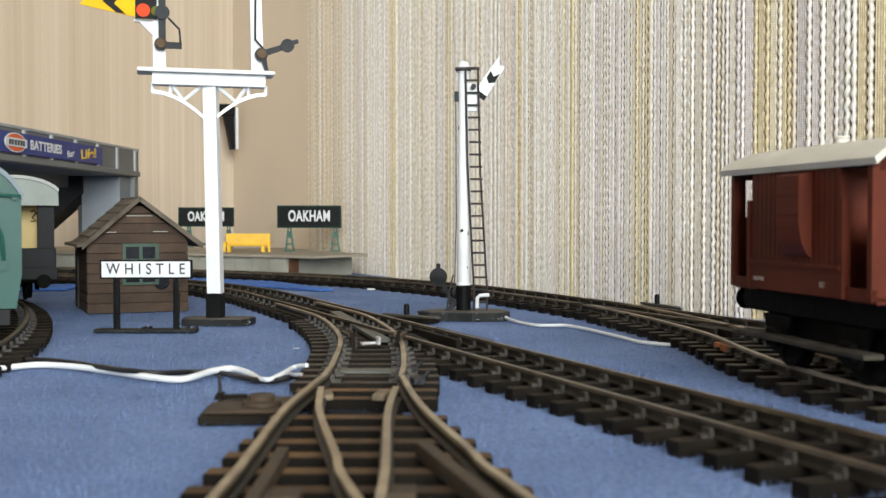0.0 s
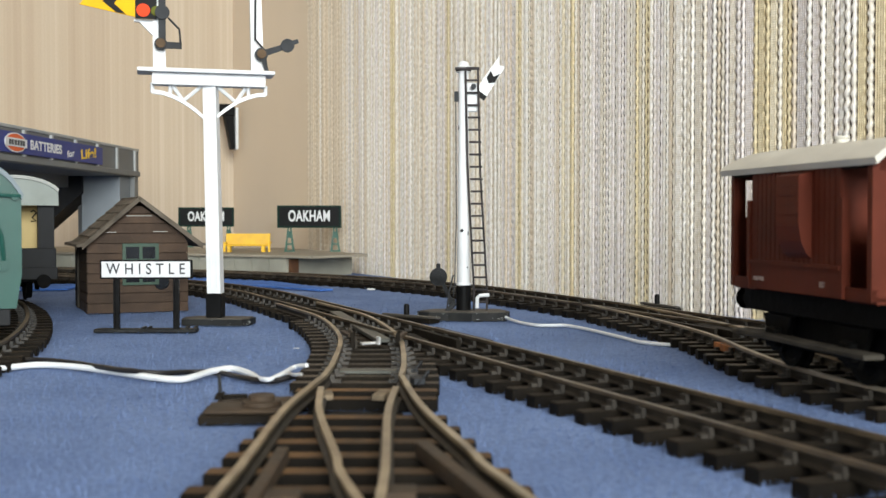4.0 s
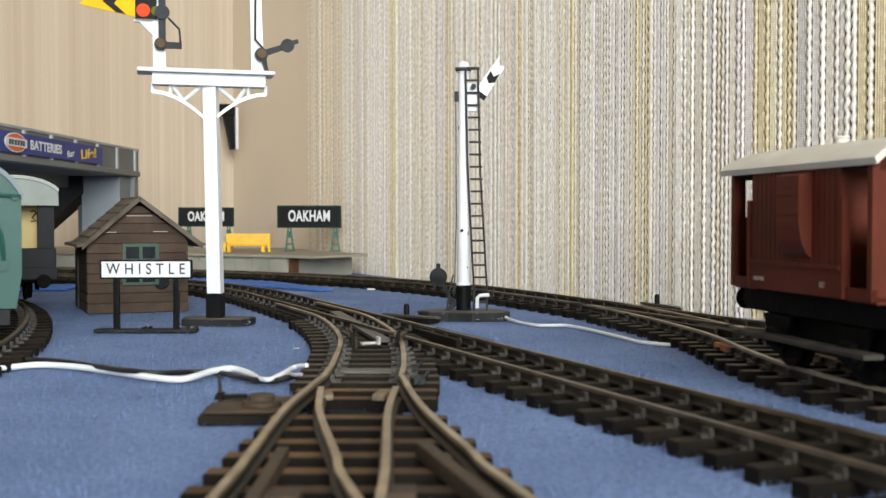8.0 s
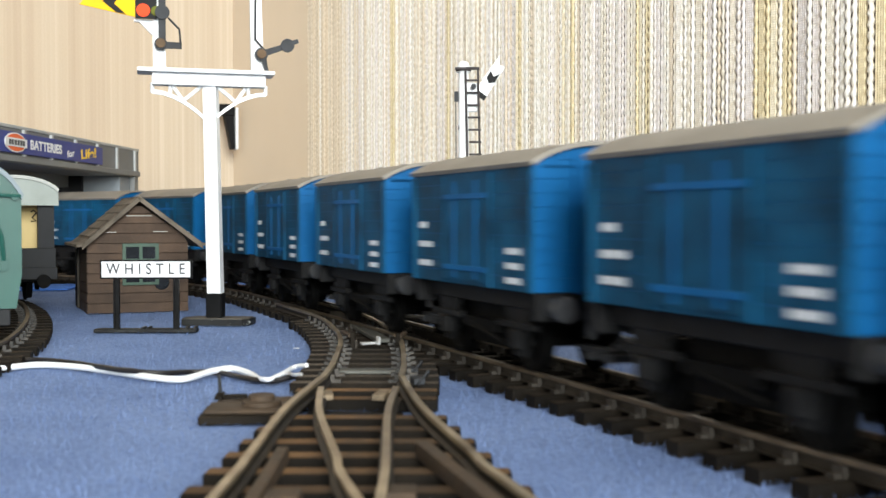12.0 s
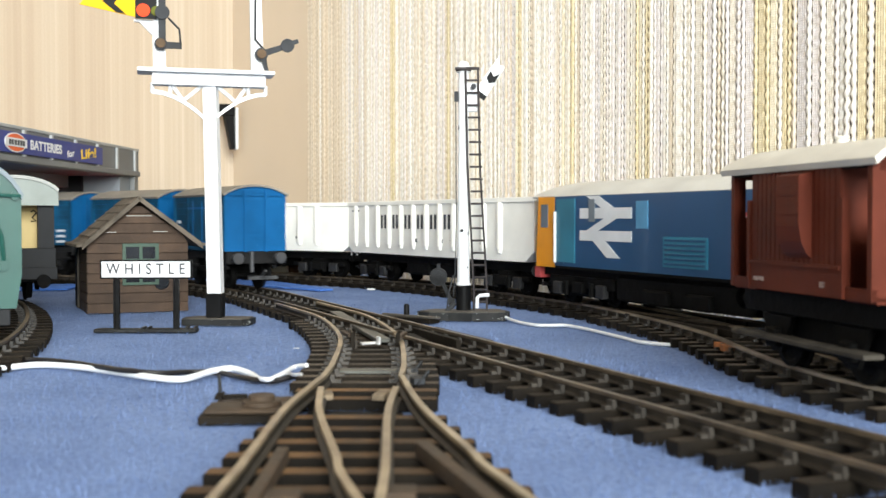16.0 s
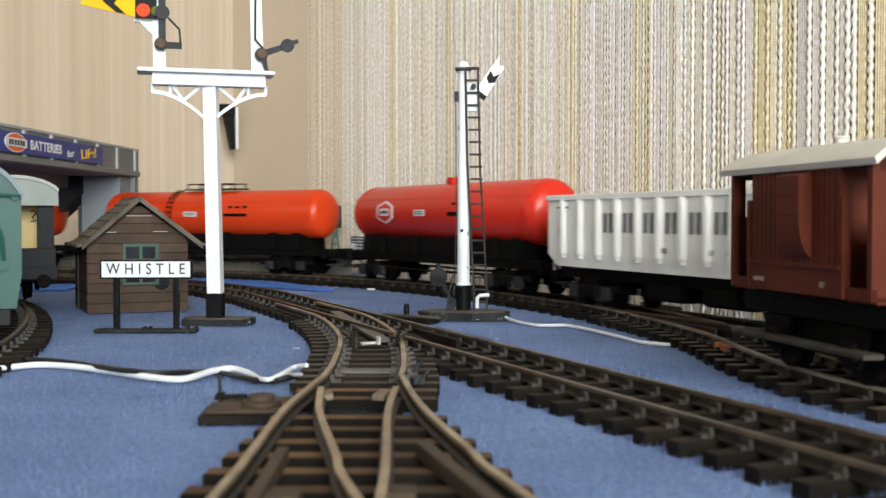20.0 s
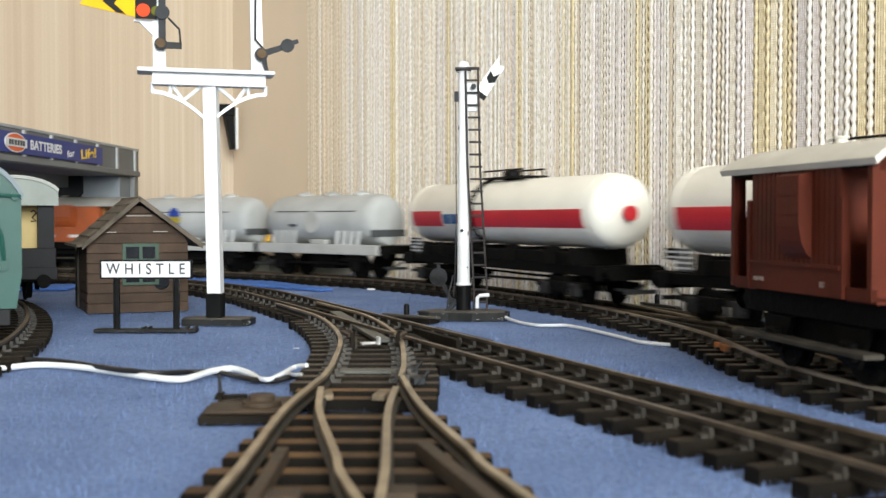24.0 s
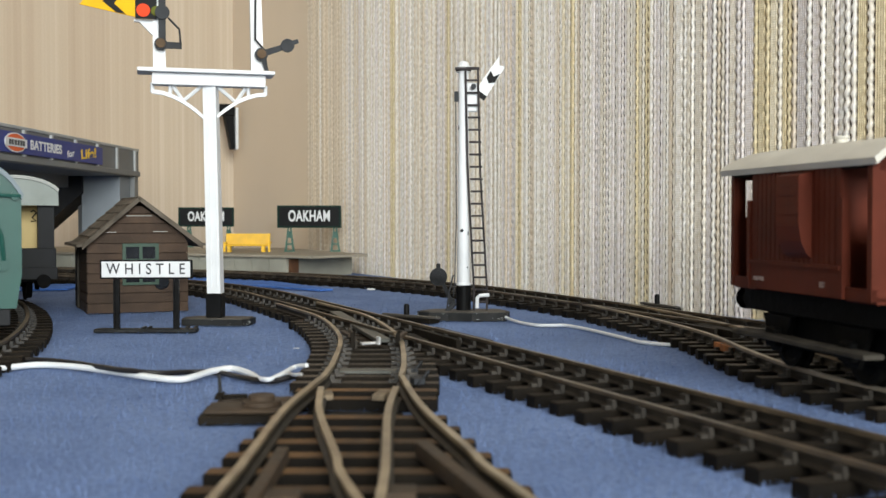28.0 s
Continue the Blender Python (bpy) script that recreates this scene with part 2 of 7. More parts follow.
def striped(name, stripes, count, rough, bump, seed):
    """Wallpaper with upright stripes: colour and relief follow one coordinate along the wall."""
    m = bpy.data.materials.new(name)
    m.use_nodes = True
    n, l = m.node_tree.nodes, m.node_tree.links
    b = n["Principled BSDF"]
    b.inputs["Roughness"].default_value = rough
    at = n.new("ShaderNodeTexCoord")
    stretch = n.new("ShaderNodeMapping")
    stretch.inputs["Scale"].default_value = (count, count, 0.12)
    stretch.inputs["Location"].default_value = (seed, seed, 0)
    l.new(at.outputs["Object"], stretch.inputs["Vector"])
    no = n.new("ShaderNodeTexNoise")
    no.inputs["Scale"].default_value, no.inputs["Detail"].default_value, no.inputs["Roughness"].default_value = 1, 5, 0.8
    l.new(stretch.outputs[0], no.inputs["Vector"])
    ramp = n.new("ShaderNodeValToRGB")
    r = ramp.color_ramp
    for i, (p, c) in enumerate(stripes):
        e = r.elements[i] if i < 2 else r.elements.new(p)
        e.position, e.color = p, (*c, 1)
    l.new(no.outputs["Fac"], ramp.inputs[0])
    fine = n.new("ShaderNodeTexNoise")
    fine.inputs["Scale"].default_value, fine.inputs["Detail"].default_value = 700, 4
    l.new(at.outputs["Object"], fine.inputs["Vector"])
    mix = n.new("ShaderNodeMix")
    mix.data_type, mix.blend_type = "RGBA", "OVERLAY"
    mix.inputs[0].default_value = 0.08
    l.new(ramp.outputs[0], mix.inputs[6])
    l.new(fine.outputs["Fac"], mix.inputs[7])
    l.new(mix.outputs[2], b.inputs["Base Color"])
    bp = n.new("ShaderNodeBump")
    bp.inputs["Strength"].default_value, bp.inputs["Distance"].default_value = bump, 0.0008
    l.new(fine.outputs["Fac"], bp.inputs["Height"])
    l.new(bp.outputs[0], b.inputs["Normal"])
    return m


M["stripes"] = striped("striped_wallpaper", [(0.26, (0.40, 0.305, 0.215)), (0.42, (0.47, 0.372, 0.275)), (0.52, (0.50, 0.407, 0.307)), (0.60, (0.56, 0.467, 0.365)), (0.72, (0.60, 0.515, 0.41))], 34, 0.9, 0.04, 7.7)
M["stripes_plain"] = material("beige_wall_strip", (0.80, 0.665, 0.51), 0.9, vary=0.03, scale=6, bump=0.2, bump_scale=300)


# ---- building helpers: a mesh grows in millimetres ----
class Build:
    def __init__(self):
        self.v, self.f = [], []

    def add(self, verts, faces):
        k = len(self.v)
        self.v += [tuple(p) for p in verts]
        self.f += [tuple(i + k for i in q) for q in faces]
        return self

    def box(self, x0, x1, y0, y1, z0, z1, c=0.0):
        """A box with its upright and lying edges cut by c."""
        if c <= 0:
            p = [(x, y, z) for z in (z0, z1) for y in (y0, y1) for x in (x0, x1)]
            return self.add(p, [(0, 2, 3, 1), (4, 5, 7, 6), (0, 1, 5, 4), (2, 6, 7, 3), (0, 4, 6, 2), (1, 3, 7, 5)])
        rings = []
        for z, d in ((z0, c), (z0 + c, 0), (z1 - c, 0), (z1, c)):
            a, b2, e, g = x0 + d, x1 - d, y0 + d, y1 - d
            q = c
            rings.append([(a + q, e, z), (b2 - q, e, z), (b2, e + q, z), (b2, g - q, z), (b2 - q, g, z), (a + q, g, z), (a, g - q, z), (a, e + q, z)])
        return self.rings(rings)

    def rings(self, rings, close=True, caps=True):
        n, k = len(rings[0]), 0
        verts = [p for r in rings for p in r]
        faces = []
        for i in range(len(rings) - 1):
            for j in range(n if close else n - 1):
                j2 = (j + 1) % n
                faces.append((i * n + j, i * n + j2, (i + 1) * n + j2, (i + 1) * n + j))
        if caps and close:
            faces.append(tuple(range(n - 1, -1, -1)))
            faces.append(tuple(range((len(rings) - 1) * n, len(rings) * n)))
        return self.add(verts, faces)

    def rod(self, a, b, r, n=10, r2=None):
        a, b = Vector(a), Vector(b)
        d = (b - a).normalized()
        u = d.orthogonal().normalized()
        w = d.cross(u)
        ring = lambda c, q: [tuple(c + u * (q * math.cos(2 * math.pi * i / n)) + w * (q * math.sin(2 * math.pi * i / n))) for i in range(n)]
        return self.rings([ring(a, r), ring(b, r if r2 is None else r2)])

    def tube(self, pts, r, n=8):
        pts = [Vector(p) for p in pts]
        rings, u = [], None
        for i, p in enumerate(pts):
            d = (pts[min(i + 1, len(pts) - 1)] - pts[max(i - 1, 0)]).normalized()
            u = d.orthogonal().normalized() if u is None else (u - d * u.dot(d)).normalized()
            w = d.cross(u)
            rings.append([tuple(p + u * (r * math.cos(2 * math.pi * j / n)) + w * (r * math.sin(2 * math.pi * j / n))) for j in range(n)])
        return self.rings(rings)

    def prism(self, outline, axis, lo, hi):
        """An outline of (a, b) pairs drawn out along an axis: x takes (y, z), y takes (x, z), z takes (x, y)."""
        put = {"x": lambda t, a, b: (t, a, b), "y": lambda t, a, b: (a, t, b), "z": lambda t, a, b: (a, b, t)}[axis]
        return self.rings([[put(lo, a, b) for a, b in outline], [put(hi, a, b) for a, b in outline]])

    def lathe(self, axis, profile, n=24, centre=(0, 0, 0)):
        """Rings round an axis; profile holds (position along it, radius)."""
        rings = []
        for t, r in profile:
            ring = []
            for i in range(n):
                c, s = r * math.cos(2 * math.pi * i / n), r * math.sin(2 * math.pi * i / n)
                p = {"x": (t, c, s), "y": (c, t, s), "z": (c, s, t)}[axis]
                ring.append(tuple(p[k] + centre[k] for k in range(3)))
            rings.append(ring)
        return self.rings(rings)

    def mesh(self, name, mat, smooth=False):
        me = bpy.data.meshes.new(name)
        me.from_pydata([tuple(c * MM for c in p) for p in self.v], [], self.f)
        bm = bmesh.new()
        bm.from_mesh(me)
        bmesh.ops.recalc_face_normals(bm, faces=bm.faces)
        bm.to_mesh(me)
        bm.free()
        me.materials.append(M[mat])
        if smooth:
            me.polygons.foreach_set("use_smooth", [True] * len(me.polygons))
            me.set_sharp_from_angle(angle=radians(35))
        return me


def part(name, build, mat, parent, label="", smooth=False, m=None):
    ob = new(name, build.mesh(name, mat, smooth) if isinstance(build, Build) else build)
    ob.parent = parent
    if m is not None:
        ob.matrix_basis = m
    if label:
        ob["label"] = label
    return ob


def thing(name, m, label, category, group="", kind=""):
    ob = new(name)
    ob.empty_display_size = 0.01
    ob.matrix_basis = m
    return tagged(ob, label, category, group, kind)


def solid(name, build, mat, label, category, m=None, group="", kind="", smooth=False):
    ob = new(name, build.mesh(name, mat, smooth))
    if m is not None:
        ob.matrix_basis = m
    return tagged(ob, label, category, group, kind)


def at(x, y, z=0.0, turn=0.0):
    return pose(x * MM, y * MM, z * MM, 0, 0, turn)


def lettering(name, text, size, mat, parent, m, bold=0.0, wide=1.0, label=""):
    """Words in the built-in font, as a mesh, centred at m, facing local -y when m turns it upright."""
    cu = bpy.data.curves.new(name, "FONT")
    cu.body, cu.size, cu.align_x, cu.align_y = text, size * MM, "CENTER", "CENTER"
    cu.extrude, cu.offset, cu.space_character = 0.08 * MM, bold * MM, 1.05
    tmp = bpy.data.objects.new(name, cu)
    me = bpy.data.meshes.new_from_object(tmp)
    bpy.data.objects.remove(tmp)
    bpy.data.curves.remove(cu)
    me.materials.clear()
    me.materials.append(M[mat])
    me.transform(Matrix.Diagonal((wide, 1, 1, 1)))
    return part(name, me, mat, parent, label, m=m)


def face(x, y, z, turn=0.0):
    """A pose for lettering: upright, read from -y when turn is 0."""
    return pose(x * MM, y * MM, z * MM, 90, 0, turn)


# ---- the plan: tracks ----
HEAD = radians(22.6)
ALONG = Vector((-math.sin(HEAD), math.cos(HEAD)))
ACROSS = Vector((math.cos(HEAD), math.sin(HEAD)))
GAUGE = 16.9          # between the centres of the rail heads
RAIL = 5.0            # rail top above the felt


class Line:
    """A centre line: a long straight, a left-hand curve, a straight; s runs from behind the camera to the far left. s = 0 abreast of the eye."""
    def __init__(self, offset, start, radius, sweep):
        self.o, self.start, self.r, self.sweep = offset, start, radius, radians(sweep)
        p = ACROSS * offset + ALONG * start
        self.c = p - ACROSS * radius
        self.bend = radius * self.sweep

    def at(self, s):
        """Place and heading (radians left of straight ahead)."""
        if s <= self.start:
            return ACROSS * self.o + ALONG * s, HEAD
        t = min(s - self.start, self.bend)
        h = HEAD + t / self.r
        p = self.c + Vector((math.cos(h), math.sin(h))) * self.r
        if s > self.start + self.bend:
            p = p + Vector((-math.sin(h), math.cos(h))) * (s - self.start - self.bend)
        return p, h


class Curve:
    """A smooth line through a few guide points."""
    def __init__(self, guides):
        g = [Vector(p) for p in guides]
        g = [g[0] * 2 - g[1]] + g + [g[-1] * 2 - g[-2]]
        self.p = []
        for i in range(1, len(g) - 2):
            for k in range(24):
                t = k / 24
                self.p.append(0.5 * ((2 * g[i]) + (g[i + 1] - g[i - 1]) * t + (2 * g[i - 1] - 5 * g[i] + 4 * g[i + 1] - g[i + 2]) * t * t + (3 * g[i] - g[i - 1] - 3 * g[i + 1] + g[i + 2]) * t ** 3))
        self.p.append(g[-2])
        self.s = [0.0]
        for a, b in zip(self.p, self.p[1:]):
            self.s.append(self.s[-1] + (b - a).length)
        self.length = self.s[-1]

    def at(self, s):
        i = 0
        lo, hi = 0, len(self.s) - 2
        while lo < hi:
            mid = (lo + hi + 1) // 2
            if self.s[mid] <= s:
                lo = mid
            else:
                hi = mid - 1
        a, b = self.p[lo], self.p[lo + 1]
        d = (b - a).normalized()
        return a + d * (s - self.s[lo]), math.atan2(-d.x, d.y)


NEAR = Line(121.5, 492, 371, 106)     # the running line that the blue vans take
FAR = Line(230.5, 462, 438, 94)       # the line along the wall
BRANCH = Curve([(-62, 455), (-45.5, 415), (-36, 390), (-27.3, 354), (-20.7, 313), (-17.8, 263), (-17.6, 240)])
LEFT_LEG = Curve([(-17.6, 240), (-19.2, 200), (-18.3, 161), (-18.0, 143), (-18.5, 70), (-22, -120)])
RIGHT_LEG = Curve([(-17.6, 240), (-13.2, 200), (-5.8, 161), (-2.2, 143), (18, 70), (75, -120)])
SIDING = Curve([(52, 477), (66, 440), (79, 385), (87.3, 331), (88.0, 290), (89.7, 257), (96.5, 225), (119, 165), (215, -60)])


# ---- the room: a corner with a window wall behind the camera ----
ROOM = at(-210, 1094, 0, -63.435)     # local x runs along the corded wall towards the camera, -y into the room
RX, RY, FLOOR, TOP = 3100, 3000, -850, 1550


def wall(name, b, mat, label):
    return solid(name, b, mat, label, "wall", ROOM, kind="structure")


wall("wall_corded", Build().box(0, RX, 2.5, 120, FLOOR, TOP), "backing", "brown-grey paper backing behind the cords")
wall("wall_striped", Build().box(-120, 0, -RY, 120, FLOOR, TOP), "stripes", "pale beige wall with faint upright stripes")
side = Build().box(-120, RX + 120, -RY - 120, -RY, FLOOR, 200).box(-120, RX + 120, -RY - 120, -RY, 1300, TOP)
side.box(-120, 120, -RY - 120, -RY, 200, 1300).box(1120, RX + 120, -RY - 120, -RY, 200, 1300)
wall("wall_opposite", side, "dim_wall", "plain tan wall with an assumed smaller window opening")
SILL, HEAD_Z = 120, 1440
back = Build().box(RX, RX + 120, -RY, 120, FLOOR, SILL).box(RX, RX + 120, -RY, 120, HEAD_Z, TOP)
back.box(RX, RX + 120, -RY, -1450, SILL, HEAD_Z).box(RX, RX + 120, -30, 120, SILL, HEAD_Z)
wall("wall_window", back, "dim_wall", "plain tan wall with a window opening")
solid("ceiling", Build().box(-120, RX + 120, -RY - 120, 120, TOP, TOP + 80), "ceiling", "dull beige ceiling", "ceiling", ROOM, kind="structure")
solid("floor", Build().box(-120, RX + 120, -RY - 120, 120, FLOOR - 60, FLOOR), "floorboards", "brown room floor", "floor", ROOM, kind="structure")
window = thing("window_1", ROOM, "white window frame with clear panes", "window", kind="structure")
for lo, hi in ((-1450, -1390), (-770, -710), (-90, -30)):
    part("window_frame", Build().box(RX + 30, RX + 90, lo, hi, SILL, HEAD_Z, 4), "white", window)
for lo, hi in ((SILL, SILL + 60), (HEAD_Z - 60, HEAD_Z)):
    part("window_frame", Build().box(RX + 32, RX + 88, -1390, -90, lo, hi, 4), "white", window)

# assumed window, out of view
side_window = thing("window_2", ROOM, "assumed smaller white window frame across the room", "window", kind="structure")
for lo, hi in ((120, 170), (595, 645), (1070, 1120)):
    part("window_frame", Build().box(lo, hi, -RY - 90, -RY - 30, 200, 1300, 4), "white", side_window)
for lo, hi in ((200, 250), (1250, 1300)):
    part("window_frame", Build().box(170, 1070, -RY - 88, -RY - 32, lo, hi, 4), "white", side_window)

lamp = bpy.data.lights.new("window_daylight", "AREA")
lamp.shape, lamp.size, lamp.size_y = "RECTANGLE", 1.3, 1.28
lamp.energy, lamp.color = 104, (0.955, 1.0, 0.975)
lamp_ob = new("window_daylight", lamp)
lamp_ob.matrix_world = ROOM @ pose((RX - 5) * MM, -740 * MM, 0.5 * (SILL + HEAD_Z) * MM, 90, 0, 90)
# weak fill lamp at the assumed window, added to lift the corded wall
lamp2 = bpy.data.lights.new("side_fill_daylight", "AREA")
lamp2.shape, lamp2.size, lamp2.size_y = "RECTANGLE", 0.9, 1.0
lamp2.energy, lamp2.color = 9, (0.955, 1.0, 0.975)
lamp2_ob = new("side_fill_daylight", lamp2)
lamp2_ob.matrix_world = ROOM @ pose(620 * MM, (-RY + 5) * MM, 750 * MM, 90, 0, 0)

# baseboard: two tables in an L, covered with felt
board = solid("baseboard", Build().box(2, RX - 30, -900, -2, -40, -3).box(2, 900, -RY + 20, -900.5, -40, -3), "board", "plywood baseboard on the table", "baseboard", ROOM, kind="structure")
for x, y in ((200, -120), (200, -2700), (800, -2700), (1800, -120), (1800, -800), (2950, -120), (2950, -800), (800, -1000)):
    solid("table_leg", Build().box(x - 25, x + 25, y - 25, y + 25, FLOOR, -40, 3), "board", "square wooden leg under the baseboard", "leg", ROOM, group="legs of the baseboard")


def felt():
    """The felt cover: a fine sheet near the camera with slight waves, coarse elsewhere."""
    b = Build()
    xs = list(range(0, 500, 100)) + list(range(500, 1100, 12)) + list(range(1100, RX - 30, 160)) + [RX - 30]
    ys = list(range(-900, -500, 100)) + list(range(-500, -1, 12)) + [0]
    k = len(b.v)
    for y in ys:
        for x in xs:
            b.v.append((x, y, 0.35 * noise.noise(Vector((x / 45, y / 45, 0))) - 0.35))
    n = len(xs)
    for j in range(len(ys) - 1):
        for i in range(n - 1):
            b.f.append((k + j * n + i, k + j * n + i + 1, k + (j + 1) * n + i + 1, k + (j + 1) * n + i))
    b.box(0, 900, -RY + 20, -900, -3, -0.4)
    return b


solid("ground", felt(), "baize", "lavender-blue felt cloth covering the baseboard", "felt cloth", ROOM, kind="structure", smooth=True)



def nap():
    """Loose fibres standing out of the felt on the stretch before the camera."""
    rnd = random.Random(23)
    b = Build()
    for _ in range(42000):
        y = 150 + 470 * rnd.random() ** 1.3
        x = rnd.uniform(-0.42, 0.43) * (y + 20)
        a, r = rnd.uniform(0, 6.283), rnd.uniform(0.3, 1.5)
        dx, dy = math.cos(a), math.sin(a)
        h = rnd.uniform(0.3, 1.1)
        b.v += [(x - dy * 0.09, y + dx * 0.09, -0.6), (x + dy * 0.09, y - dx * 0.09, -0.6), (x + dx * r, y + dy * r, h)]
        k = len(b.v)
        b.f.append((k - 3, k - 2, k - 1))
    me = bpy.data.meshes.new("felt_nap")
    me.from_pydata([tuple(c * MM for c in p) for p in b.v], [], b.f)
    me.materials.append(M["baize"])
    tagged(new("felt_nap", me), "loose lavender-blue felt fibres", "felt cloth", kind="stuff")


nap()


# ---- track ----
def rail_mesh(line, s0, s1, side, step, top=RAIL, mat="rail", half=None):
    b = Build()
    n = max(2, int(abs(s1 - s0) / step) + 1)
    prof = [(-0.62, top), (0.62, top), (0.62, top - 0.75), (0.3, top - 0.95), (0.3, 2.95), (1.1, 2.6), (1.1, 2.3), (-1.1, 2.3), (-1.1, 2.6), (-0.3, 2.95), (-0.3, top - 0.95), (-0.62, top - 0.75)]
    rings = []
    for i in range(n):
        s = s0 + (s1 - s0) * i / (n - 1)
        p, h = line.at(s)
        r = Vector((math.cos(h), math.sin(h)))
        o = side * (half(p.y) if half else GAUGE / 2)
        rings.append([(p.x + r.x * (o + a), p.y + r.y * (o + a), z) for a, z in prof])
    b.rings(rings)
    me = b.mesh("rail", mat)
    me.materials.append(M["rail_side"])
    for p in me.polygons:
        zs = [me.vertices[i].co.z for i in p.vertices]
        p.material_index = 0 if min(zs) > (top - 0.8) * MM else 1
    return me


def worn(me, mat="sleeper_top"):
    """Gives a sleeper dusty, worn top faces; its sides keep the dark gap shade."""
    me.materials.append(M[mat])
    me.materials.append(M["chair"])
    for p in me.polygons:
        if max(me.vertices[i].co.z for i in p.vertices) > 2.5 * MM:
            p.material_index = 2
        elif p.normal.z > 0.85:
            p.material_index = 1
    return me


def sleeper_mesh(width=33.6, deep=4.1, gauge=GAUGE):
    b = Build()
    w = width / 2
    b.box(-w, w, -deep / 2, deep / 2, -0.5, 2.3, 0.25)
    for x in (-gauge / 2, gauge / 2):
        for d in (-1.75, 1.75):
            k = 1 if d > 0 else -1
            b.prism([(-1.35, 2.2), (1.35, 2.2), (1.0, 4.1), (-1.0, 4.1)], "x", *sorted((x + k * 0.75, x + k * 1.7)))
            b.prism([(-1.0, 2.2), (1.0, 2.2), (0.8, 3.0), (-0.8, 3.0)], "x", *sorted((x + k * 1.7, x + k * 3.1)))
    return b


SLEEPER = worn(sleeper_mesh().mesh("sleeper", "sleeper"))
DARK_SLEEPER = worn(sleeper_mesh().mesh("sleeper", "sleeper"), "sleeper_top_dark")
PITCH = 10.3


def lay(name, line, rails, seen, rest, label, skip=None, step=5, half=None, mesh=None, mat="rail"):
    """A length of track: its rails, the sleepers near the camera as single pieces, the others joined."""
    t = thing(name, Matrix(), label, "model track", kind="structure")
    for s0, s1, side in rails:
        part("rail", rail_mesh(line, s0, s1, side, step, half=half, mat=mat), mat, t)
    mesh = mesh or SLEEPER
    s = seen[0]
    while s < seen[1]:
        p, h = line.at(s)
        if not (skip and skip(p, s)):
            part("sleeper", mesh, "sleeper", t, m=pose(p.x * MM, p.y * MM, (random.random() * 0.1 - 0.05) * MM, 0, 0, math.degrees(h) + random.uniform(-0.8, 0.8)))
        s += PITCH
    if rest:
        b = Build()
        for r0, r1 in rest:
            s = r0
            while s < r1:
                p, h = line.at(s)
                c, q = math.cos(h), math.sin(h)
                for lo, hi in ((-15.8, 15.8),):
                    k = [(x * c - y * q + p.x, x * q + y * c + p.y, z) for z in (-0.3, 2.2) for y in (-1.95, 1.95) for x in (lo, hi)]
                    b.add(k, [(0, 2, 3, 1), (4, 5, 7, 6), (0, 1, 5, 4), (2, 6, 7, 3), (0, 4, 6, 2), (1, 3, 7, 5)])
                s += PITCH
        tagged(part("sleepers", b, "sleeper", t), kind="stuff")
    return t


near_end, far_end = NEAR.start + NEAR.bend, FAR.start + FAR.bend
near_track = lay("track_near_line", NEAR, [(-1950, 130, -1), (-1950, 130, 1), (130, near_end + 1500, -1), (130, near_end + 1500, 1)], (122, 900), [(-1950, 120), (905, near_end + 1500)], "dark brown sleepered model track with tarnished rails", step=9, mat="rail_dull", mesh=DARK_SLEEPER)
far_track = lay("track_wall_line", FAR, [(-1950, 130, -1), (-1950, 130, 1), (130, far_end + 1500, -1), (130, far_end + 1500, 1)], (130, 900), [(-1950, 128), (905, far_end + 1500)], "dark brown sleepered model track curving along the wall", step=9, mat="rail_dull", mesh=DARK_SLEEPER)


def leg_half(y):
    """The points spread a little towards their frog."""
    return GAUGE / 2 + 0.9 * max(0, min(1, (240 - y) / 40)) + 0.9 * max(0, min(1, (200 - y) / 60))


branch_track = lay("track_branch", BRANCH, [(6, BRANCH.length, -1), (6, BRANCH.length, 1)], (60, BRANCH.length), None, "dark brown curved branch of the points", step=4)
left_track = lay("track_left_leg", LEFT_LEG, [(16, LEFT_LEG.length, -1), (0, LEFT_LEG.length, 1)], (190, LEFT_LEG.length), None, "points leg with worn bronze-brown rails", step=4, half=leg_half)
right_track = lay("track_right_leg", RIGHT_LEG, [(0, RIGHT_LEG.length, -1), (16, RIGHT_LEG.length, 1)], (190, RIGHT_LEG.length), None, "points leg with worn bronze-brown rails", step=4, half=leg_half)


def points_sleepers():
    """Sleepers shared by both legs of the near points: they lengthen towards the frog."""
    y = 236.0
    while y > 55:
        k = max(0, (212 - y) / 62)
        x0, x1 = -31.8 - 3.4 * k, -1.0 + 13.0 * k
        if not 209 < y < 222:
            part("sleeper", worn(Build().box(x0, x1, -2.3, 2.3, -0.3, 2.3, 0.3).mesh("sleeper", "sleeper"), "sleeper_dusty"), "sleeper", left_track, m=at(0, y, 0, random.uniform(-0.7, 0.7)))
        y -= 10.9
    part("tie_bar", Build().box(-27, -8, -5.5, 5.5, 0.0, 0.5, 0.1), "black", left_track, "dark moving tie bar", m=at(0, 214, 0))


points_sleepers()
siding_track = lay("track_siding", SIDING, [(4, SIDING.length, -1), (4, SIDING.length, 1)], (60, SIDING.length), None, "siding track leaving the wall line", step=4)


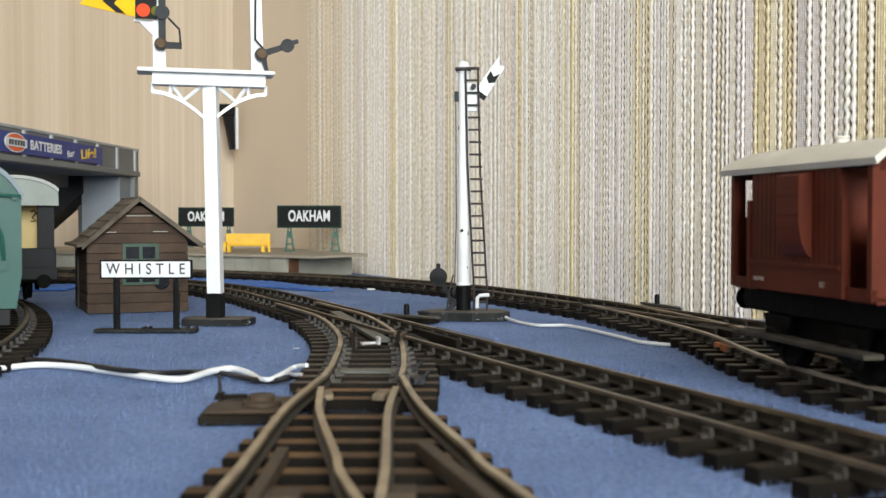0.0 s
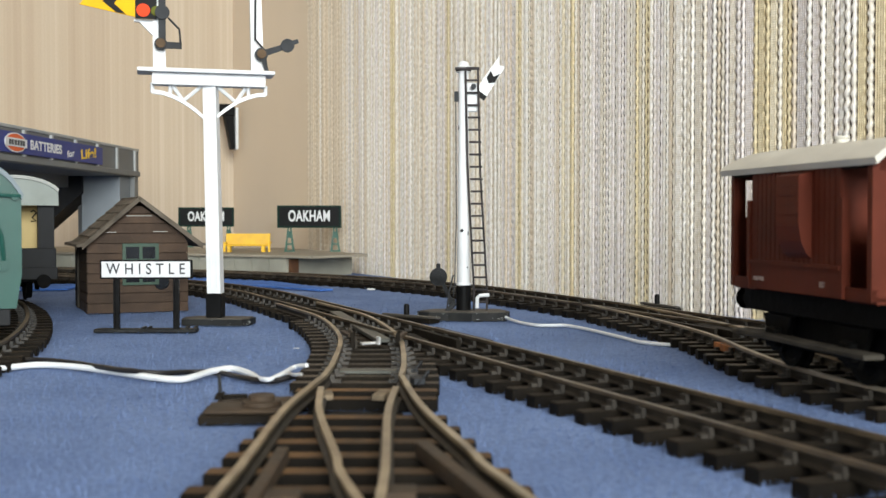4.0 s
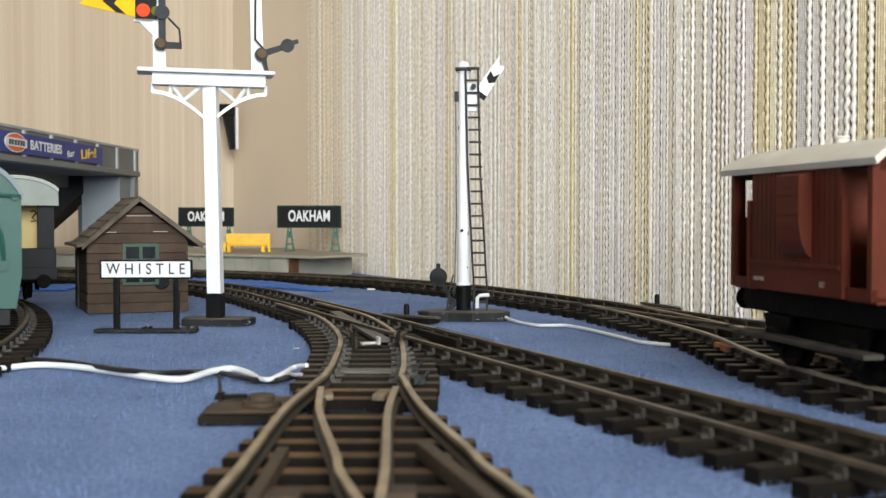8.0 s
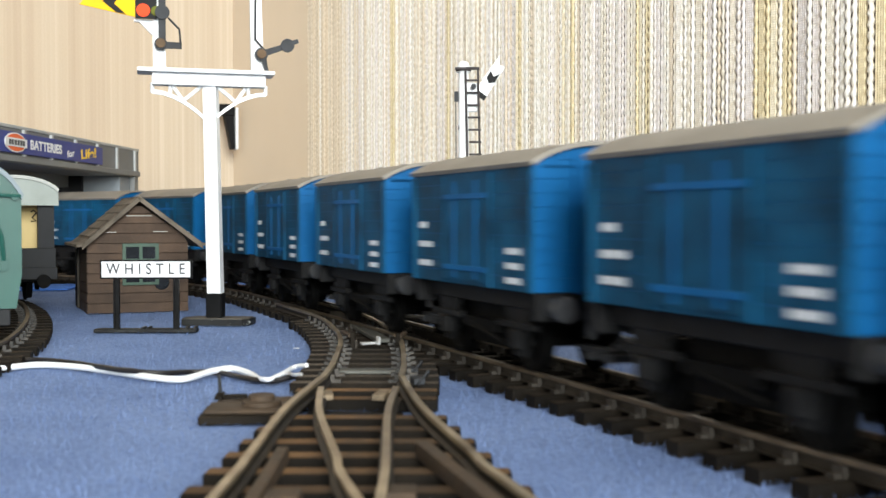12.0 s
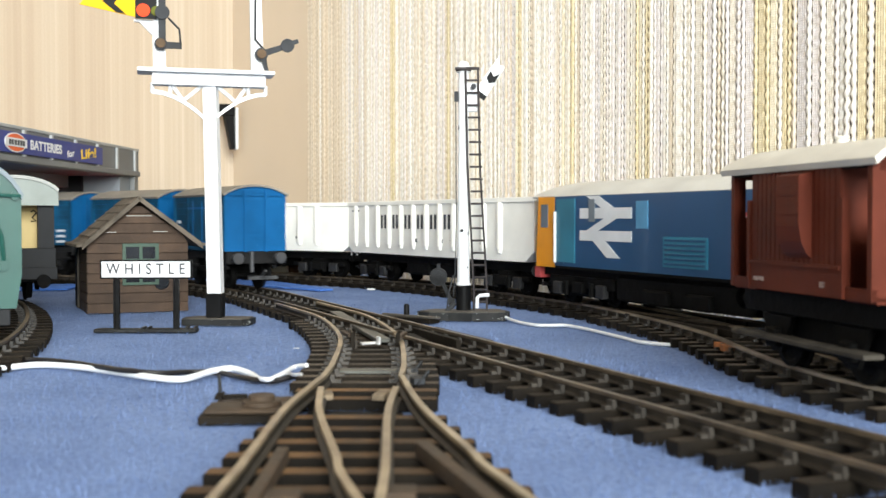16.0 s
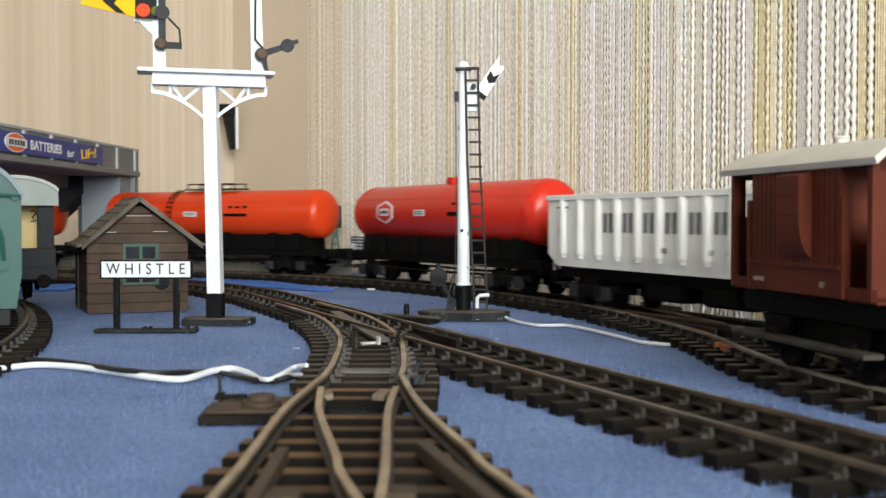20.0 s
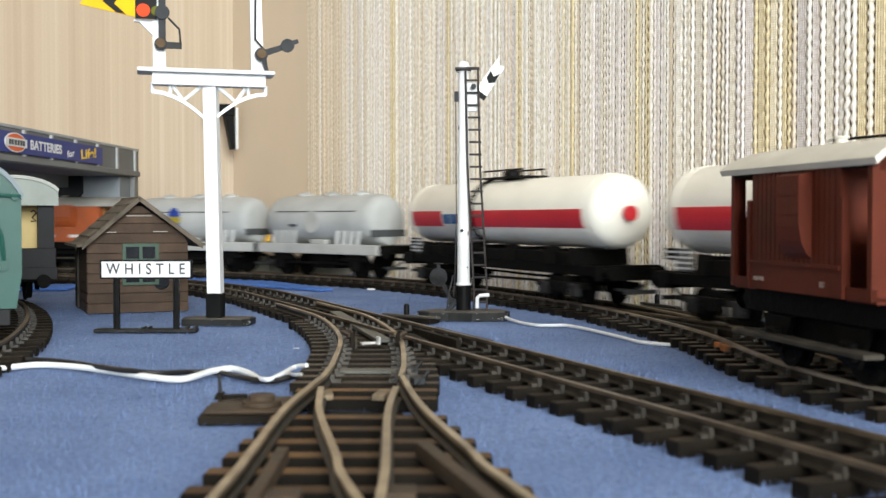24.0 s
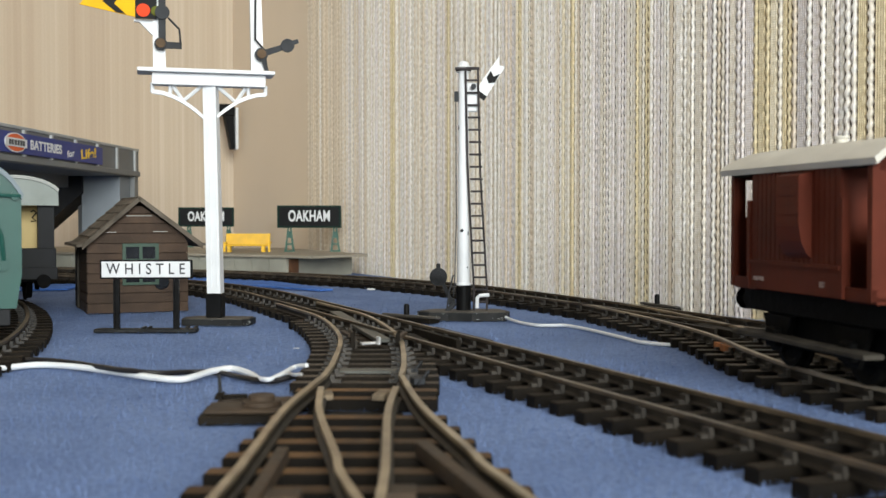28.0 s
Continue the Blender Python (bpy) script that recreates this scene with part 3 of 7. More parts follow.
# ---- corded wallpaper: flat woven ribbons and wavy twisted cords glued side by side ----
def cord_material(name, colour, ladder):
    """Undyed yarn: each strand its own tone, fine fibres, and cross threads at a set spacing where ladder is given."""
    m = bpy.data.materials.new(name)
    m.use_nodes = True
    n, l = m.node_tree.nodes, m.node_tree.links
    b = n["Principled BSDF"]
    b.inputs["Roughness"].default_value, b.inputs["Specular IOR Level"].default_value = 0.9, 0.15
    info = n.new("ShaderNodeObjectInfo")
    span = n.new("ShaderNodeMapRange")
    span.inputs[3].default_value, span.inputs[4].default_value = 0.86, 1.1
    l.new(info.outputs["Random"], span.inputs[0])
    at_ = n.new("ShaderNodeTexCoord")
    fine = n.new("ShaderNodeTexNoise")
    fine.inputs["Scale"].default_value, fine.inputs["Detail"].default_value = 420, 4
    l.new(at_.outputs["Object"], fine.inputs["Vector"])
    tone = n.new("ShaderNodeValToRGB")
    tone.color_ramp.elements[0].position, tone.color_ramp.elements[1].position = 0.3, 0.62
    tone.color_ramp.elements[0].color = (*[c * f for c, f in zip(colour, (0.82, 0.78, 0.70))], 1)
    tone.color_ramp.elements[1].color = (*colour, 1)
    l.new(fine.outputs["Fac"], tone.inputs[0])
    hue = n.new("ShaderNodeHueSaturation")
    l.new(span.outputs[0], hue.inputs["Value"])
    l.new(tone.outputs[0], hue.inputs["Color"])
    l.new(hue.outputs[0], b.inputs["Base Color"])
    stretch = n.new("ShaderNodeMapping")
    stretch.inputs["Scale"].default_value = (1.0, 1.0, 0.12) if ladder else (1.0, 1.0, 0.6)
    l.new(at_.outputs["Object"], stretch.inputs["Vector"])
    threads = n.new("ShaderNodeTexNoise")
    threads.inputs["Scale"].default_value, threads.inputs["Detail"].default_value = (700 if ladder else 500), 2
    l.new(stretch.outputs[0], threads.inputs["Vector"])
    height = threads.outputs["Fac"]
    if ladder:
        wave = n.new("ShaderNodeTexWave")
        wave.bands_direction = "Z"
        wave.inputs["Scale"].default_value, wave.inputs["Distortion"].default_value = 330, 3.0
        l.new(at_.outputs["Object"], wave.inputs["Vector"])
        both = n.new("ShaderNodeMath")
        both.operation = "ADD"
        l.new(height, both.inputs[0])
        weak = n.new("ShaderNodeMath")
        weak.operation = "MULTIPLY"
        weak.inputs[1].default_value = 0.35
        l.new(wave.outputs["Fac"], weak.inputs[0])
        l.new(weak.outputs[0], both.inputs[1])
        wave.inputs["Detail"].default_value = 2
        height = both.outputs[0]
    bp = n.new("ShaderNodeBump")
    bp.inputs["Strength"].default_value, bp.inputs["Distance"].default_value = 0.35, 0.0006
    l.new(height, bp.inputs["Height"])
    l.new(bp.outputs[0], b.inputs["Normal"])
    return m


YARNS = {"cream": (0.80, 0.74, 0.65), "white": (0.86, 0.82, 0.765), "lilac": (0.755, 0.70, 0.68), "ochre": (0.78, 0.67, 0.45), "straw": (0.82, 0.735, 0.57), "tan": (0.68, 0.57, 0.44), "sand": (0.74, 0.64, 0.52)}
for yarn, tone in YARNS.items():
    M["ribbon_" + yarn] = cord_material(yarn + "_ribbon", tone, True)
    M["cord_" + yarn] = cord_material(yarn + "_cord", tone, False)
OCHRE = ((386, 392), (470, 474), (552, 559), (598, 612), (661, 671), (738, 757), (790, 806))


def ribbon(x, w, depth, top):
    """A flat woven ribbon: a few shallow ridges across its width."""
    n = 9
    rings = []
    for z in (-45, 100, top):
        rings.append([(x + w * k / (n - 1), 2.6 - depth * (0 if k in (0, n - 1) else 0.78 + 0.22 * (k % 2)), z) for k in range(n)])
    return Build().rings(rings, close=False)


def cord(x, w, depth, period, sway, ph, top):
    """A twisted cord that swings from side to side and swells at each turn."""
    rings = []
    for z in [-45] + [-9 + 0.75 * i for i in range(365)] + [top]:
        q = 2 * math.pi * z / period + ph
        o, g = sway * w * math.sin(q), 1 + 0.2 * math.cos(q)
        rings.append([(x + o + w * (0.5 + 0.5 * g * math.cos(a)), 2.6 - depth * g * math.sin(a), z) for a in (0, 0.7, 1.2, 1.9, 2.5, 3.14)])
    return Build().rings(rings, close=False)


def corded_paper():
    t = thing("corded_wallpaper", ROOM, "cream, lilac-grey and ochre corded wallpaper with upright strands", "wallpaper", kind="structure")
    rnd = random.Random(11)
    x, wavy = 219.0, False
    while x < 838:
        far = max(0.0, min(1.0, (x - 219) / 190))
        band = any(a <= x <= b for a, b in OCHRE)
        if band:
            yarn = rnd.choice(("ochre", "straw", "straw", "ochre", "cream"))
        elif rnd.random() > far:
            yarn = rnd.choice(("tan", "sand", "sand"))
        else:
            yarn = rnd.choice(("cream", "white", "white", "lilac", "lilac", "cream", "sand"))
        wavy = not wavy if rnd.random() < 0.7 else True
        relief = 0.75 + 0.25 * far
        if wavy:
            w = rnd.uniform(1.45, 2.0) if x < 690 else rnd.uniform(1.9, 2.6)
            part("cord", cord(x, w, w * 0.55 * relief, rnd.uniform(3.8, 4.8), rnd.uniform(0.07, 0.15), rnd.uniform(0, 6.28), TOP), "cord_" + yarn, t, smooth=True)
        else:
            w = rnd.choice((1.4, 1.7, 2.1)) if x < 690 else rnd.choice((1.8, 2.6, 3.6, 4.6))
            part("ribbon", ribbon(x, w, rnd.uniform(0.75, 1.1) * relief, TOP), "ribbon_" + yarn, t, smooth=True)
        x += w + rnd.choice((0.35, 0.45, 0.55, 0.65) if 430 < x < 690 else (0.25, 0.35, 0.45, 0.55))
    b = Build()
    while x < RX - 20:
        b.rings([[(x + 9.0 * k / 4, 2.6 - 1.2 * math.sin(math.pi * k / 4), z) for k in range(5)] for z in (-45, TOP)], close=False)
        x += 9.4
    tagged(part("cords", b, "cord_cream", t, smooth=True), kind="stuff")


corded_paper()
solid("wallpaper_strip", Build().box(0, 219.5, 2.25, 2.45, -45, TOP), "stripes_plain", "plain beige wallpaper strip in the corner", "wallpaper", ROOM, kind="structure")


# ---- platform with signs and bench ----
def ring_points(radius, a0, a1, n, centre):
    return [(centre.x + radius * math.cos(a), centre.y + radius * math.sin(a)) for a in [a0 + (a1 - a0) * i / (n - 1) for i in range(n)]]


PLAT = 15.0
platform = thing("platform", Matrix(), "long grey concrete station platform beside the wall line", "platform", kind="structure")
inner = ring_points(FAR.r + 27, radians(52.3), radians(106), 30, FAR.c)
edge_in = ring_points(FAR.r + 24.5, radians(52.0), radians(106), 30, FAR.c)


def wall_back(p, gap=6):
    """The point of the platform's back edge: out from the line's centre until just before the walls."""
    d = (Vector(p) - FAR.c).normalized()
    q = Vector(p)
    inv = ROOM.inverted()
    for _ in range(200):
        w = inv @ Vector((q.x * MM, q.y * MM, 0))
        if w.y * 1000 > -gap - 3 or w.x * 1000 < gap:
            break
        if (q - Vector(p)).length > 150:
            break
        q += d * 2
    return tuple(q)


outer = [wall_back(p) for p in inner]
face_in = ring_points(FAR.r + 27, radians(55.2), radians(106), 28, FAR.c)
face_out = [wall_back(p) for p in face_in]
part("deck", Build().rings([[(*a, PLAT - 1.6), (*b, PLAT - 1.6), (*b, PLAT), (*a, PLAT)] for a, b in zip(edge_in, outer)]), "platform_top", platform, "buff platform surface with a thin overhanging edge")
for i in range(len(face_in) - 1):
    a, b2 = Vector(face_in[i]), Vector(face_in[i + 1])
    g = (b2 - a) * 0.012
    o0, o1 = Vector(face_out[i]), Vector(face_out[i + 1])
    part("wall_panel", Build().rings([[(*(a + g), -0.5), (*(b2 - g), -0.5), (*o1, -0.5), (*o0, -0.5)], [(*(a + g), PLAT - 1.6), (*(b2 - g), PLAT - 1.6), (*o1, PLAT - 1.6), (*o0, PLAT - 1.6)]]), "concrete", platform)
e0, e1 = Vector(face_in[0]), Vector(face_out[0])
d = (e1 - e0).normalized()
q = Vector((d.y, -d.x))
part("end_wall", Build().prism([tuple(e0 + d * 2 + q * 0.3), tuple(e0 + d * 10 + q * 0.3), tuple(e0 + d * 10 + q * 2), tuple(e0 + d * 2 + q * 2)], "z", -0.5, PLAT - 2.5), "brick", platform, "brown brick pier at the platform end")


def station_sign(m):
    t = thing("station_sign", m, "black station name board with white letters on green trestle legs", "sign", "station name boards")
    part("board", Build().box(-23.5, 23.5, -0.8, 0.8, 17.5, 34, 0.25), "sign_dark", t, "dark green frame")
    part("face", Build().box(-22, 22, -1.15, -0.75, 18.8, 32.8), "black", t, "black name panel")
    lettering("lettering", "OAKHAM", 11.2, "sign_white", t, face(0, -1.22, 25.9), bold=0.26, wide=0.62)
    for x in (-14.5, 19):
        leg = Build()
        for y in (-4, 4):
            leg.prism([(x - 3.6, 0), (x - 2.2, 0), (x - 0.4, 17.5), (x - 1.4, 17.5)], "y", y * 0.25 - 0.6, y * 0.25 + 0.6)
            leg.prism([(x + 3.6, 0), (x + 2.2, 0), (x + 0.4, 17.5), (x + 1.4, 17.5)], "y", y * 0.25 - 0.6, y * 0.25 + 0.6)
        leg.box(x - 3.8, x + 3.8, -3, 3, 0, 1)
        leg.box(x - 2.6, x + 2.6, -0.9, 0.9, 5, 6.2).box(x - 1.4, x + 1.4, -0.9, 0.9, 10, 15)
        part("leg", leg, "signgreen", t)
    return t


station_sign(at(-98.5, 812, PLAT, 3))
station_sign(at(-203, 945, PLAT, 6))

bench = thing("platform_bench", at(-142, 800, PLAT, 4), "bright yellow plastic bench with a high back", "bench")
part("backrest", Build().prism([(3.4, 5.4), (4.6, 5.2), (6.4, 13.2), (5.4, 13.4)], "x", -16, 16), "bench", bench)
part("seat", Build().box(-16.5, 16.5, -4.6, 4.2, 4.4, 5.6, 0.3), "bench", bench)
for x in (-13, 11.5):
    for y in (-3.6, 3.6):
        part("leg", Build().box(x - 1.2, x + 1.2, y - 0.9, y + 0.9, 0, 4.5, 0.2), "bench", bench)
for x in (-17, 15):
    part("armrest", Build().box(x - 0.4, x + 2.2, -4.8, 5, 6.3, 7.4, 0.2).box(x, x + 1.8, -4.8, -3.4, 0.2, 6.4), "bench", bench)

# ---- footbridge ----
bridge = thing("footbridge", at(-222, 803, 0, 0), "grey plastic footbridge with panelled parapets over the tracks", "footbridge")
LONGB = 400.0
W0, DECK = -40.0, 67.0
BT = radians(2.8)


def bridge_piece(name, x0, x1, y0, y1, z0, z1, mat, label="", c=0.3, parent=None):
    """A piece of the bridge: y counts back towards the camera."""
    b = Build().box(x0, x1, -y1, -y0, z0, z1, c)
    b.v = [(x + y * math.tan(BT), y, z) for x, y, z in b.v]
    return part(name, b, mat, parent or bridge, label)


bridge_piece("deck", W0, 0, 0, LONGB, DECK + 2.2, DECK + 4.4, "bridge")
bridge_piece("girder", -2.5, 1.5, -1, LONGB, DECK + 2.8, DECK + 6.4, "bridge")
# far girder hangs lower, a shape that darkens the shaded space under the deck
bridge_piece("girder", W0 - 1.5, W0 + 2.5, -1, LONGB, DECK - 6, DECK + 6.4, "bridge")
for x in (-1.6, W0):
    p = bridge_piece("parapet", x, x + 1.6, 0, LONGB, DECK + 6.4, DECK + 21, "bridge", c=0.1)
    bridge_piece("handrail", x - 0.6, x + 2.2, -1, LONGB, DECK + 21, DECK + 22.8, "bridge_light", c=0.2)
bridge_piece("end_panel", W0, 0, -1.4, 0, DECK + 3.2, DECK + 21, "bridge", c=0.1)
for i in range(11):
    y = 7.0 + i * 37.2
    bridge_piece("rib", 0, 1.5, y + 0.2, y + 3, DECK + 6.4, DECK + 21, "bridge_light", c=0.2)
bridge_piece("pier", W0 + 10, -3, 6, 30, 14, DECK + 2.2, "bridge_pier", "pale blue-grey pier standing on the platform")
bridge_piece("pier_post", -3, 0.5, 1, 9, 14, DECK + 2.8, "bridge")
bridge_piece("pier_post", W0 - 0.5, W0 + 3, 1, 9, 14, DECK + 2.8, "bridge")
bridge_piece("pier", W0 + 2, -3, 340, 372, -0.5, DECK + 2.2, "bridge_pier", "far pier of the bridge")
# the stair falls away to the left behind the span, coloured dark for the shade there
part("stair", Build().prism([(W0 + 10, DECK + 2), (W0 + 10, DECK - 10), (W0 - 56, -0.5), (W0 - 116, -0.5), (W0 - 116, 10), (W0 - 64, DECK + 2)], "y", -34, -4), "darkgrey", bridge, "dark stair flight with closed sides seen from below")
advert = part("advert", Build().box(0.3, 1.9, -228, -77, DECK + 7.6, DECK + 18.8), "advert_blue", bridge, "blue advertising banner with a round badge")

for v in advert.data.vertices:
    v.co.x += v.co.y * math.tan(BT)


def on_side(y, z, dx=2.1):
    """A pose for things on the bridge's side that is read from +x."""
    return pose((dx - y * math.tan(BT)) * MM, -y * MM, z * MM, 90, 0, 90 - 2.8)


def oval(a, b, z0, z1, n=28, box=1.0):
    """A flat oval plate, squarer as box grows."""
    ring = [(a * math.copysign(abs(math.cos(q)) ** (1 / box), math.cos(q)), b * math.copysign(abs(math.sin(q)) ** (1 / box), math.sin(q))) for q in [2 * math.pi * (i + 0.5) / n for i in range(n)]]
    return Build().prism(ring, "z", z0, z1)


badge = part("badge", oval(13.2, 5.3, 0, 0.4), "sign_white", bridge, "oval orange badge with a pale bar", m=on_side(209, 80.2))
part("field", oval(12.0, 4.6, 0.4, 0.6), "advert_orange", badge)
part("bar", Build().box(-13.4, 13.4, -2.3, 2.3, 0.6, 0.8), "sign_white", badge)
for x in (-9.4, -6.2, -2.6, 1.0, 4.4, 7.6):
    part("bar", Build().box(x, x + 2.5, -1.4, 1.4, 0.8, 0.95), "loco_band", badge)
lettering("lettering", "BATTERIES", 7.2, "sign_white", bridge, on_side(167.5, 80.0), bold=0.22, wide=1.25)
lettering("lettering", "for", 5.6, "sign_white", bridge, on_side(131.5, 78.6) @ pose(0, 0, 0, 0, 0, 8), bold=0.15, wide=1.6)
lettering("lettering", "Life!", 8.2, "advert_yellow", bridge, on_side(102, 80.2) @ pose(0, 0, 0, 0, 0, 6), bold=0.25, wide=1.8)


# ---- lineside hut ----
def hut():
    t = thing("lineside_hut", at(-127.5, 461, 0, 24), "small brown weatherboarded hut with a shingled gable roof", "hut")
    w, d, eave, peak = 20.5, 44.0, 31.0, 45.4
    part("body", Build().prism([(-w + 0.8, 0), (w - 0.8, 0), (w - 0.8, eave), (0, peak - 2), (-w + 0.8, eave)], "y", 0.8, d), "hut", t)
    rows = 11
    for i in range(rows):
        z0, z1 = i * 4.15, min((i + 1) * 4.15 - 0.28, peak - 1)
        half = lambda z: w if z <= eave else max(0.3, w * (peak - z) / (peak - eave))
        a, b2 = half(z0), half(z1)
        part("board", Build().rings([[(-a, -0.45, z0), (a, -0.45, z0), (a, 1.0, z0), (-a, 1.0, z0)], [(-b2, 0.1, z1), (b2, 0.1, z1), (b2, 1.0, z1), (-b2, 1.0, z1)]]), "hut", t)
        if z1 < eave:
            for x in (-1, 1):
                part("board", Build().box(min(x * (w - 0.9), x * (w + 0.2)), max(x * (w - 0.9), x * (w + 0.2)), 1.0, d, z0, z1), "hut", t)
    for z, x0, x1 in ((40.2, -5, 5.5), (33.4, -13, -9), (33.6, 6, 12)):
        part("scuff", Build().box(x0, x1, -0.7, 0.1, z, z + 0.3), "roof_bv", t, "pale scuffed board edge")
    slope = math.atan2(peak - eave + 1.5, w + 6.5)
    for side in (-1, 1):
        for r in range(6):
            t0, t1 = r / 6, (r + 1) / 6
            for c in range(5):
                y0, y1 = -3.5 + c * 10.2, -3.5 + (c + 1) * 10.2 - 0.35
                x0, z0 = side * (w + (5.6 if side > 0 else 2.4)) * (1 - t0), eave - 3.0 + (peak + 2.6 - eave + 3.0) * t0
                x1, z1 = side * (w + (5.6 if side > 0 else 2.4)) * (1 - t1 - 0.02), eave - 3.0 + (peak + 2.6 - eave + 3.0) * (t1 + 0.02)
                part("shingle", Build().add([(x0, y0, z0 + 0.6), (x0, y1, z0 + 0.6), (x1, y1, z1), (x1, y0, z1), (x0, y0, z0 - 1.0), (x0, y1, z0 - 1.0), (x1, y1, z1 - 1.2), (x1, y0, z1 - 1.2)], [(0, 1, 2, 3), (4, 7, 6, 5), (0, 4, 5, 1), (1, 5, 6, 2), (2, 6, 7, 3), (3, 7, 4, 0)]), "hut_roof", t)
        x0, z0 = side * (w + (5.6 if side > 0 else 2.4)), eave - 3.0
        part("bargeboard", Build().add([(x0, -4.4, z0 - 1.6), (x0, -3.6, z0 - 1.6), (0, -3.6, peak + 1.0), (0, -4.4, peak + 1.0), (x0, -4.4, z0 + 0.8), (x0, -3.6, z0 + 0.8), (0, -3.6, peak + 3.2), (0, -4.4, peak + 3.2)], [(0, 1, 2, 3), (4, 7, 6, 5), (0, 4, 5, 1), (1, 5, 6, 2), (2, 6, 7, 3), (3, 7, 4, 0)]), "hut_roof", t)
    part("ridge", Build().rod((0, -4.4, peak + 2.0), (0, 48, peak + 2.0), 0.8, 8), "hut_roof", t)
    for side in (-1, 1):
        x0 = side * (w + (5.4 if side > 0 else 2.2))
        part("eave_tip", Build().prism([(x0, eave - 3.2), (x0 + side * 2.6, eave - 3.4), (x0 + side * 2.4, eave - 2.4), (x0 - side * 1.0, eave - 1.8)], "y", -4.4, 47.4), "hut_roof", t)
    part("door", Build().box(-w - 0.6, -w + 0.2, 33.2, 43.4, 0.4, 27.0), "black", t, "dark doorway in the side wall")
    part("door_post", Build().box(-w - 1.0, -w + 0.2, 30.4, 32.8, 0.2, 28.4), "footboard", t, "pale weathered door post")
    # small dark disc on the front boards
    part("paint_spot", Build().lathe("y", [(-0.7, 3.2), (-0.2, 3.2)], 16, (9.4, 0, 12.4)), "dark_glass", t, "small dark round spot")
    f = part("window_frame", Build().box(-6.6, 8.2, -1.1, -0.3, 11.5, 12.6).box(-6.6, 8.2, -1.1, -0.3, 27.4, 28.8).box(-6.6, -5.2, -1.1, -0.3, 12.6, 27.4).box(6.8, 8.2, -1.1, -0.3, 12.6, 27.4).box(0.2, 1.5, -1.1, -0.3, 12.6, 27.4).box(-5.2, 6.8, -1.05, -0.3, 21.2, 22.4), "green_paint", t, "dark green painted window frame")
    for x0, x1 in ((-5.2, 0.2), (1.5, 6.8)):
        for z0, z1 in ((12.6, 21.2), (22.4, 27.4)):
            part("pane", Build().box(x0, x1, -0.7, -0.4, z0, z1), "dark_glass", f)
    return t


hut()

# ---- whistle board ----
ws = thing("whistle_sign", at(-102.2, 379, 0, 2), "white whistle board in a black frame on two channel posts", "sign")
part("board", Build().box(-15.8, 15.8, -0.2, 0.9, 18.4, 25, 0.2), "black", ws, "black board frame")
part("face", Build().box(-15.1, 15.1, -0.5, -0.1, 19.0, 24.4), "sign_white", ws, "white enamel face")
lettering("lettering", "W H I S T L E", 5.3, "sign_text", ws, face(0, -0.58, 21.7), bold=0.03, wide=0.84)
for x in (-10.2, 10.2):
    part("post", Build().box(x - 1.0, x - 0.5, -0.6, 0.9, 1.2, 18.5).box(x + 0.5, x + 1.0, -0.6, 0.9, 1.2, 18.5).box(x - 0.5, x + 0.5, 0.3, 0.9, 1.2, 18.5), "black", ws)
part("foot", Build().box(-17.5, 17.5, -2.6, 2.6, 0, 1.3, 0.25).box(-1.4, -0.4, -2.9, 2.7, 0.2, 1.9).box(0.6, 1.4, -2.9, 2.7, 0.2, 1.9).box(13.6, 14.4, -2.9, 2.7, 0.2, 2.0).box(16.4, 17.2, -2.9, 2.7, 0.2, 1.9), "blackworn", ws)


def chips(parent, outline, z, count, seed):
    """White flakes where the paint has chipped along a plate's front edge."""
    rnd = random.Random(seed)
    flakes = Build()
    for _ in range(count):
        k = rnd.randrange(len(outline) - 1)
        u = rnd.random()
        x = outline[k][0] * (1 - u) + outline[k + 1][0] * u
        y = outline[k][1] * (1 - u) + outline[k + 1][1] * u
        w, h, zz = rnd.uniform(0.08, 0.6) * rnd.random() + 0.06, rnd.uniform(0.04, 0.12), rnd.uniform(0.3, z)
        flakes.box(x - w, x + w, y - 0.12, y + 0.3, zz - h, zz + h)
    tagged(part("paint_chips", flakes, "chip_grey", parent, "pale chips in the black paint"), kind="stuff")


